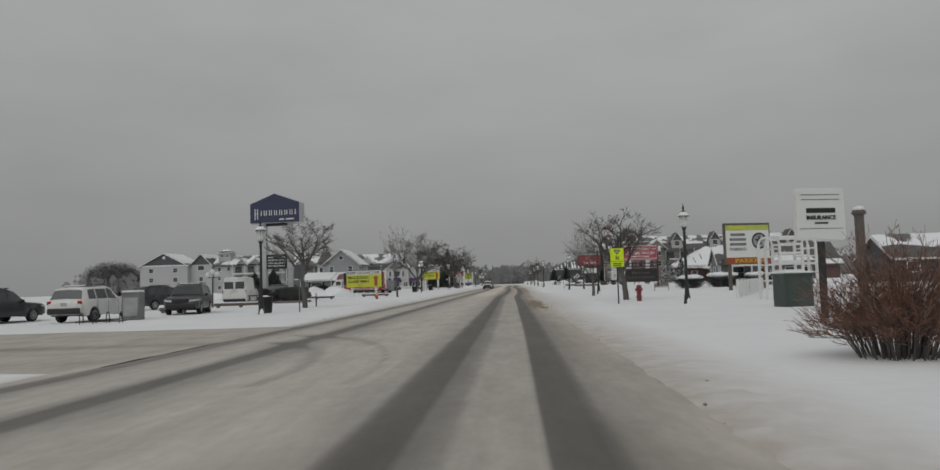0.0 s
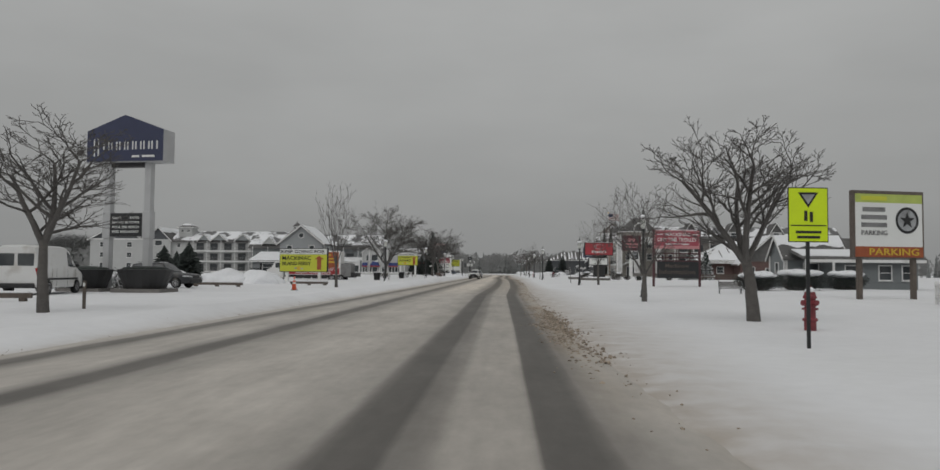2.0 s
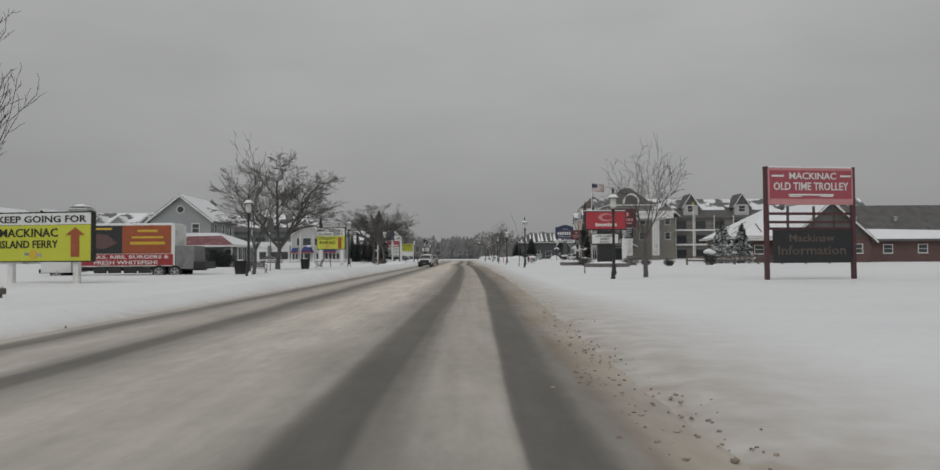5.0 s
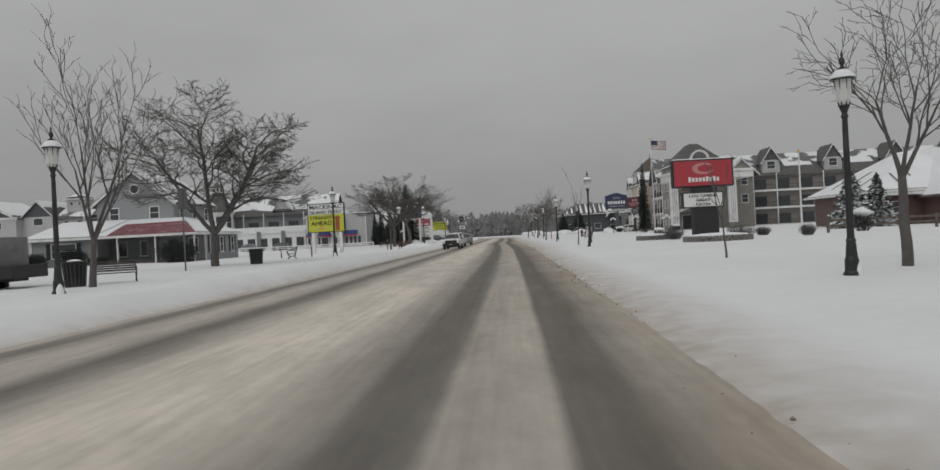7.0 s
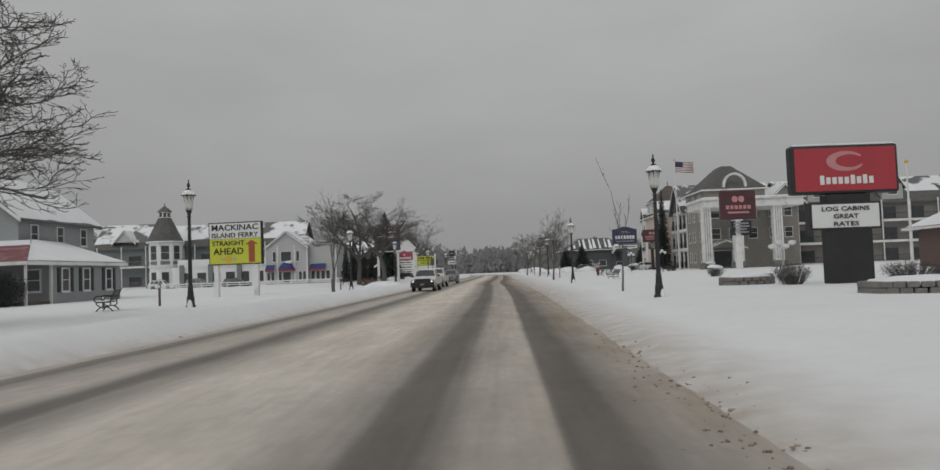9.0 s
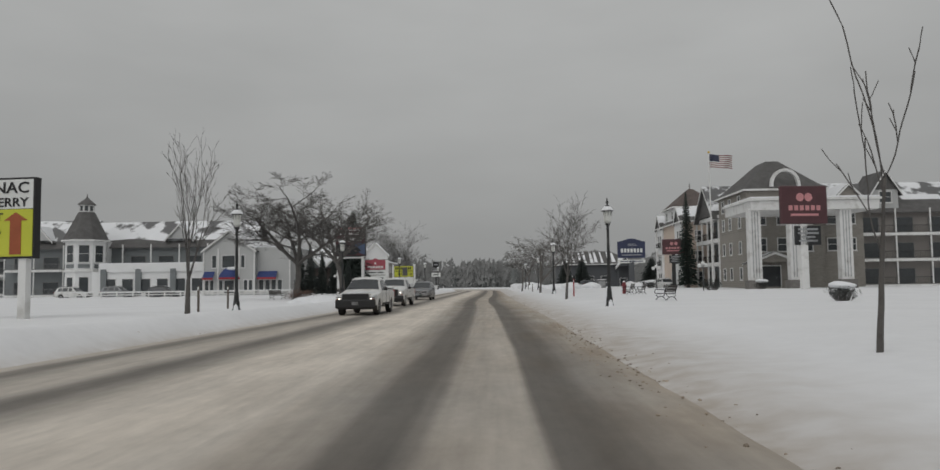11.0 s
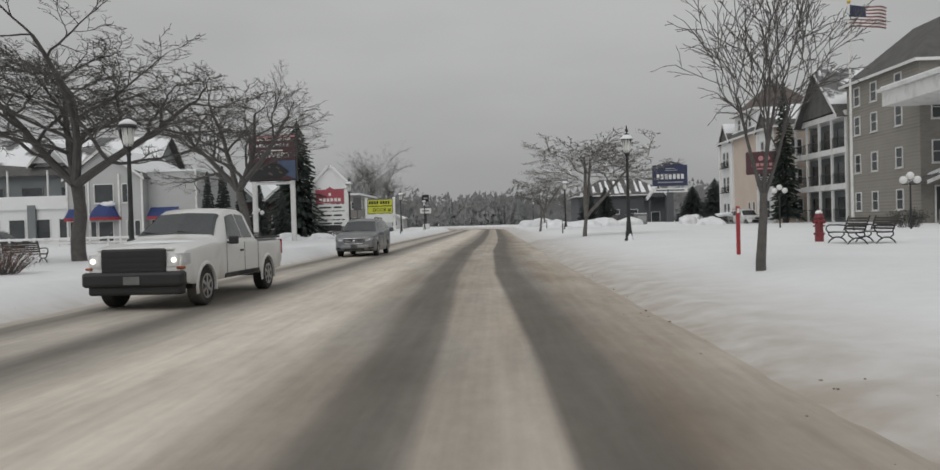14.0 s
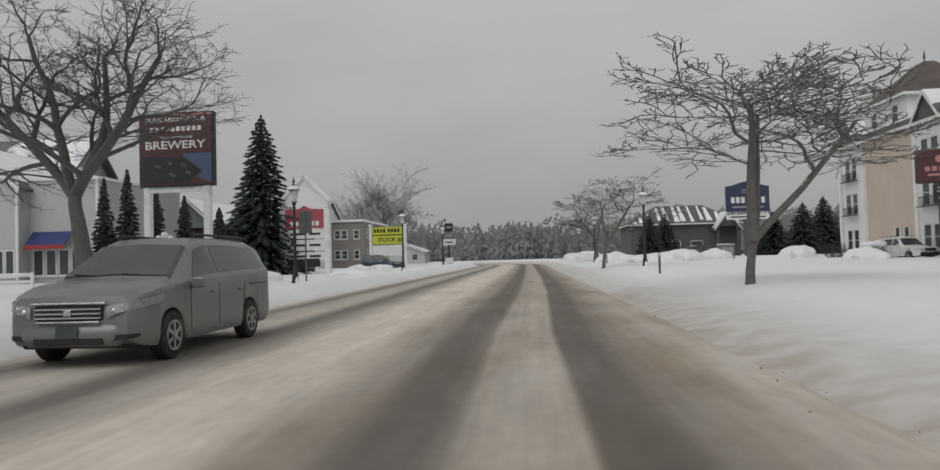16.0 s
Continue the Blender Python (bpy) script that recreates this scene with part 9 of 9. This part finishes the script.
def suv(x, y, rz, paint, label, group="parked vehicles"):
    root = thing("parked_suv", label, "car", pose(x, y, max(0.0, gz(x, y)) - (0.25 if group == "hotel parking" else 0.0), 0, 0, rz), group)
    L, W, H = 4.95, 1.98, 1.82
    top = [(-L / 2, 0.66), (-L / 2 + 0.05, 0.92), (-L / 2 + 0.3, 1.02), (-0.95, 1.12), (-0.25, H - 0.1), (0.1, H), (1.5, H - 0.03), (2.05, H - 0.1), (2.36, 1.12), (L / 2, 0.98)]
    sh = Shell(L, W, top, 1.08, 0.34, (-1.42, 1.42), 0.36, 0.18, nose=0.15)
    sh.build("body", paint, root)
    sh.under(root)
    sh.wheels(root)
    sh.end_glass("windscreen", root, -0.88, -0.28, -1)
    sh.end_glass("rear_window", root, 2.1, 2.33, 1)
    sh.side_glass(root, -0.5, 0.28, 0.36, 0.0)
    sh.side_glass(root, 0.36, 1.2)
    sh.side_glass(root, 1.28, 1.9, 0.0, -0.1)
    seams(root, sh, (-0.6, 0.32, 1.24), 0.42, 1.08)
    mirrors(root, -0.5, 1.16, W, paint)
    f, r = -L / 2, L / 2
    part("grille", box(B(), 0, f + 0.02, 0.82, 0.9, 0.1, 0.22, bev=0.03), M["plastic"], root)
    part("bumper", box(B(), 0, f + 0.04, 0.52, W * 0.84, 0.2, 0.26, bev=0.07), M["plastic"], root)
    part("rear_bumper", box(B(), 0, r - 0.02, 0.58, W * 0.88, 0.2, 0.3, bev=0.06), M["plastic"], root)
    part("tailgate_plate", box(B(), 0, r + 0.005, 0.92, 0.32, 0.02, 0.16), M["alu"], root)
    for s in (1, -1):
        sh.wrap("headlight", root, s, 0.5, f + 0.5, (0.76, 0.82), (0.88, 0.92), "lens")
        part("taillight", box(B(), s * 0.82, r - 0.05, 1.0, 0.22, 0.1, 0.18, bev=0.03), M["tail"], root)
        part("roof_rail", tube(B(), (s * 0.66, 0.0, H + 0.045), (s * 0.66, 1.7, H + 0.035), 0.022, 0.022, 8), M["plastic"], root)
        for a in (-1.42, 1.42):
            part("wheel_arch", box(B(), s * W * 0.3, a, 0.52, 0.45, 0.74, 0.44), M["plastic"], root)
    part("roof_snow", box(B(), 0, 0.85, H + 0.02, W * 0.6, 1.6, 0.05, bev=0.02), M["roofsnow"], root)


suv(-21.8, 36.9, 176, "paintw", "white parked suv with black trim in snow")
suv(-19.6, 43.6, 12, "paintd", "dark parked suv facing the street")
suv(-27.5, 37.5, 172, "paintd", "dark parked suv beside the lot")
suv(-27.0, 56.0, 150, "paintd", "dark parked car behind the kerb snow")
suv(-24.6, 80.5, 84, "paintd", "dark parked suv behind the planter tubs")
suv(-47.0, 252.5, 88, "paintd", "dark parked car before the white hotel", "hotel parking")
suv(-54.0, 253.0, 92, "paints", "grey parked car before the white hotel", "hotel parking")
suv(-61.0, 253.5, 88, "paintw", "white parked car before the white hotel", "hotel parking")
suv(28.6, 268.5, 14, "paintw", "snow-covered parked car before the hotel", "hotel parking")
suv(-18.4, 301.0, 82, "paintn", "dark blue parked car before the yellow ferry sign", "hotel parking")
suv(20.5, 300.0, 120, "paintd", "dark parked car near the restaurant", "hotel parking")


def cargo_van(x, y, rz):
    root = thing("cargo_van", "white high-roof cargo van parked in snow", "van", pose(x, y, max(0.0, gz(x, y)), 0, 0, rz), "parked vehicles")
    L, W, H = 5.7, 2.05, 2.5
    top = [(-L / 2, 0.7), (-L / 2 + 0.05, 1.0), (-L / 2 + 0.5, 1.22), (-1.95, 1.36), (-1.15, 2.22), (-0.7, H - 0.06), (0.0, H), (2.5, H - 0.03), (2.8, H - 0.12), (L / 2, 1.0)]
    sh = Shell(L, W, top, 1.32, 0.36, (-1.85, 1.55), 0.36, 0.1, nose=0.16, tail=0.02)
    sh.build("body", "paintw", root)
    sh.under(root)
    sh.wheels(root)
    sh.end_glass("windscreen", root, -1.86, -1.2, -1)
    sh.side_glass(root, -1.5, -0.7, 0.3, 0.0)
    seams(root, sh, (-1.55, -0.6, 0.7, 1.2), 0.45, 1.32)
    mirrors(root, -1.45, 1.5, W, "plastic")
    r = L / 2
    for s in (1, -1):
        part("rear_window", box(B(), s * 0.46, r - 0.022, 1.72, 0.76, 0.03, 0.66, rx=-2, bev=0.01), M["glass"], root)
        part("taillight", box(B(), s * 0.95, r - 0.06, 1.1, 0.1, 0.1, 0.5, bev=0.02), M["tail"], root)
        part("headlight", box(B(), s * 0.76, -r + 0.22, 1.0, 0.26, 0.3, 0.3, rz=-s * 20, bev=0.05), M["lens"], root)
        part("side_strip", box(B(), s * (W / 2 + 0.01), 0.2, 0.8, 0.03, 4.2, 0.1, bev=0.01), M["plastic"], root)
        for a in (-1.85, 1.55):
            part("wheel_arch", box(B(), s * W * 0.3, a, 0.55, 0.45, 0.74, 0.44), M["plastic"], root)
    part("grille", box(B(), 0, -r + 0.03, 0.85, 1.0, 0.1, 0.3, bev=0.04), M["plastic"], root)
    part("bumper", box(B(), 0, -r + 0.06, 0.55, W * 0.9, 0.24, 0.3, bev=0.06), M["plastic"], root)
    part("rear_bumper", box(B(), 0, r + 0.02, 0.5, W * 0.9, 0.16, 0.2, bev=0.04), M["plastic"], root)


cargo_van(-24.0, 64.8, 188)


def sign_truck(x, y, rz):
    root = thing("box_truck", "parked advertising truck with a steakhouse billboard", "truck", pose(x, y, gz(x, y) - 0.3, 0, 0, rz), "parked vehicles")
    # the truck points to -x; its long side looks to -y
    part("chassis", box(B(), 0.6, 0, 0.72, 9.6, 0.9, 0.28), M["plastic"], root)
    c = part("cab", prism(B(), [(-5.6, 0.5), (-3.5, 0.5), (-3.5, 2.55), (-4.5, 2.6), (-5.05, 1.75), (-5.6, 1.5)], -1.1, 1.1), M["paintw"], root)
    part("windscreen", prism(B(), [(-5.06, 1.8), (-4.55, 2.5), (-4.5, 2.46), (-5.0, 1.78)], -0.95, 0.95), M["glass"], c)
    part("cab_window", box(B(), -4.1, -1.11, 2.05, 0.8, 0.02, 0.6), M["glass"], c)
    part("bumper", box(B(), -5.65, 0, 0.6, 0.2, 2.2, 0.3, bev=0.04), M["plastic"], c)
    for xx in (-4.5, 2.6, 3.7):
        for s in (1, -1):
            t = wheel(root, 0, 0, 0.48, 0.28, s)
            t.matrix_local = pose(xx, s * 0.95, 0, 0, 0, 90)
    b = part("billboard_body", box(B(), 0.2, 0, 2.35, 7.0, 2.1, 2.9, bev=0.02), M["white"], root)
    part("picture_face", box(B(), -1.6, -1.058, 2.75, 3.3, 0.012, 1.95), M["reader"], b)
    part("menu_face", box(B(), 1.75, -1.058, 2.75, 3.4, 0.012, 1.95), M["rust"], b)
    part("lower_face", box(B(), 0.2, -1.058, 1.35, 6.75, 0.012, 0.78), M["redpaint"], b)
    part("food_shape", prism(B(), [(-2.9, 2.3), (-1.2, 2.1), (-0.3, 2.5), (-1.0, 3.1), (-2.2, 3.2)], -1.075, -1.066), M["brick"], b)
    words(b, "STEAKS, RIBS, BURGERS &", 0.2, -1.07, 1.53, 6.2, 0.27, M["cand"])
    words(b, "FRESH WHITEFISH!", 0.3, -1.07, 1.17, 4.4, 0.27, M["cand"])
    bars(b, ((1.8, 3.35, 1.4, 0.16), (1.8, 2.9, 2.2, 0.14), (1.8, 2.5, 2.4, 0.2), (-1.6, 3.5, 1.8, 0.14)), M["gold"], -1.064)
    part("tail_box", box(B(), 4.4, 0, 1.5, 1.3, 2.1, 1.6, bev=0.03), M["truckgrey"], root)
    part("tail_frame", box(B(), 5.4, 0, 0.95, 0.8, 2.2, 0.5, bev=0.03), M["plastic"], root)
    for s in (-1.5, -0.5, 0.6, 1.6):
        part("side_skirt", box(B(), s, -1.0, 0.65, 0.9, 0.06, 0.45), M["plastic"], root)
    part("roof_snow", box(B(), 0.2, 0, 3.84, 6.6, 1.9, 0.1, bev=0.04), M["roofsnow"], root)


sign_truck(-23.9, 121.0, -1)


# ---------------------------------------------------------------- lot clutter
def lot_clutter():
    for k, (x, y, w, d, h, rz, c, label) in enumerate(((-19.5, 36.5, 0.9, 0.8, 1.35, 8, "truckgrey", "grey utility cabinet at the lot edge"),
                                                       (12.3, 31.6, 1.3, 1.0, 1.35, 10, "boxgreen", "dark green utility cabinet behind the office sign"),
                                                       (22.0, 296.0, 1.6, 1.2, 1.5, 10, "truckgrey", "grey utility cabinet near the restaurant sign"))):
        root = thing("utility_cabinet", label, "cabinet", pose(x, y, gz(x, y), 0, 0, rz))
        part("body", box(B(), 0, 0, h / 2, w, d, h, bev=0.03), M[c], root)
        part("lid", box(B(), 0, 0, h + 0.03, w + 0.06, d + 0.06, 0.08, bev=0.02), M[c], root)
        part("front_panel", box(B(), 0, -d / 2 - 0.01, h * 0.5, w * 0.8, 0.02, h * 0.7, bev=0.006), M["alu" if c == "truckgrey" else c], root)
        part("snow", box(B(), 0, 0, h + 0.12, w, d, 0.1, bev=0.04), M["roofsnow"], root)


lot_clutter()


def bike_rack(x, y, rz):
    root = thing("bike_rack", "low black tubular bike rack in the snow", "bike rack", pose(x, y, gz(x, y) - 0.02, 0, 0, rz))
    for k in range(4):
        bm = B()
        pts = [(-0.9 + 0.6 * k, 0.24 * math.cos(math.pi * i / 8), 0.3 + 0.24 * math.sin(math.pi * i / 8)) for i in range(9)]
        pts = [(pts[0][0], 0.24, 0.0)] + pts + [(pts[0][0], -0.24, 0.0)]
        for a, b in zip(pts, pts[1:]):
            tube(bm, a, b, 0.025, 0.025, 6)
        part("loop", bm, M["black"], root)
    for yy in (-0.24, 0.24):
        part("rail", tube(B(), (-1.1, yy, 0.1), (1.1, yy, 0.1), 0.025, 0.025, 6), M["black"], root)


bike_rack(-19.6, 33.6, 12)


bm = B()
bmesh.ops.create_icosphere(bm, subdivisions=1, radius=1.0)
ICO = [tuple(v.co) for v in bm.verts]
ICO_FACES = [tuple(v.index for v in f.verts) for f in bm.faces]
bm.free()


def slush_lumps():
    """Frozen lumps of sand-brown slush thrown to the road's edge."""
    rng = random.Random(6)
    V, F = [], []
    for k in range(3600):
        y = rng.choice((rng.uniform(2, 250), rng.gauss(58, 16), rng.gauss(80, 12), rng.gauss(128, 10), rng.gauss(172, 12)))
        left = rng.random() < 0.12
        x = -8.3 - abs(rng.gauss(0, 0.35)) if left else 2.1 + edge_shift(y) + rng.gauss(0.25, 0.3)
        if rng.random() < 0.05:
            x = rng.uniform(-3.6, -2.2)
        if not -20 < y < 260:
            continue
        s = min(0.04, 0.007 + abs(rng.gauss(0, 0.01)))
        if k >= 1100:
            # where the plough left a churned-up heap
            y = rng.gauss(48.0, 4.5) if k < 3000 else rng.choice((rng.gauss(74, 5), rng.gauss(122, 5), rng.gauss(160, 6)))
            x = 2.3 + edge_shift(y) + 0.14 * math.sin(y * 1.3) + rng.gauss(0.0, 0.26)
            s = min(0.055 if k < 3000 else 0.03, 0.01 + abs(rng.gauss(0, 0.015)))
        z = max(gz(x, y), 0.0 if -8.6 < x < 2.6 else -1) - s * 0.1
        b = len(V)
        for dx, dy, dz in ICO:
            q = rng.uniform(0.65, 1.25)
            V.append((x + s * dx * q, y + s * dy * q * 1.15, z + s * (0.15 + dz * 0.62) * q))
        F += [tuple(b + i for i in f) for f in ICO_FACES]
    tagged(raw("slush_lumps", V, F, M["chunk"]), "brown frozen slush lumps along the road edge", "slush", kind="stuff")


slush_lumps()
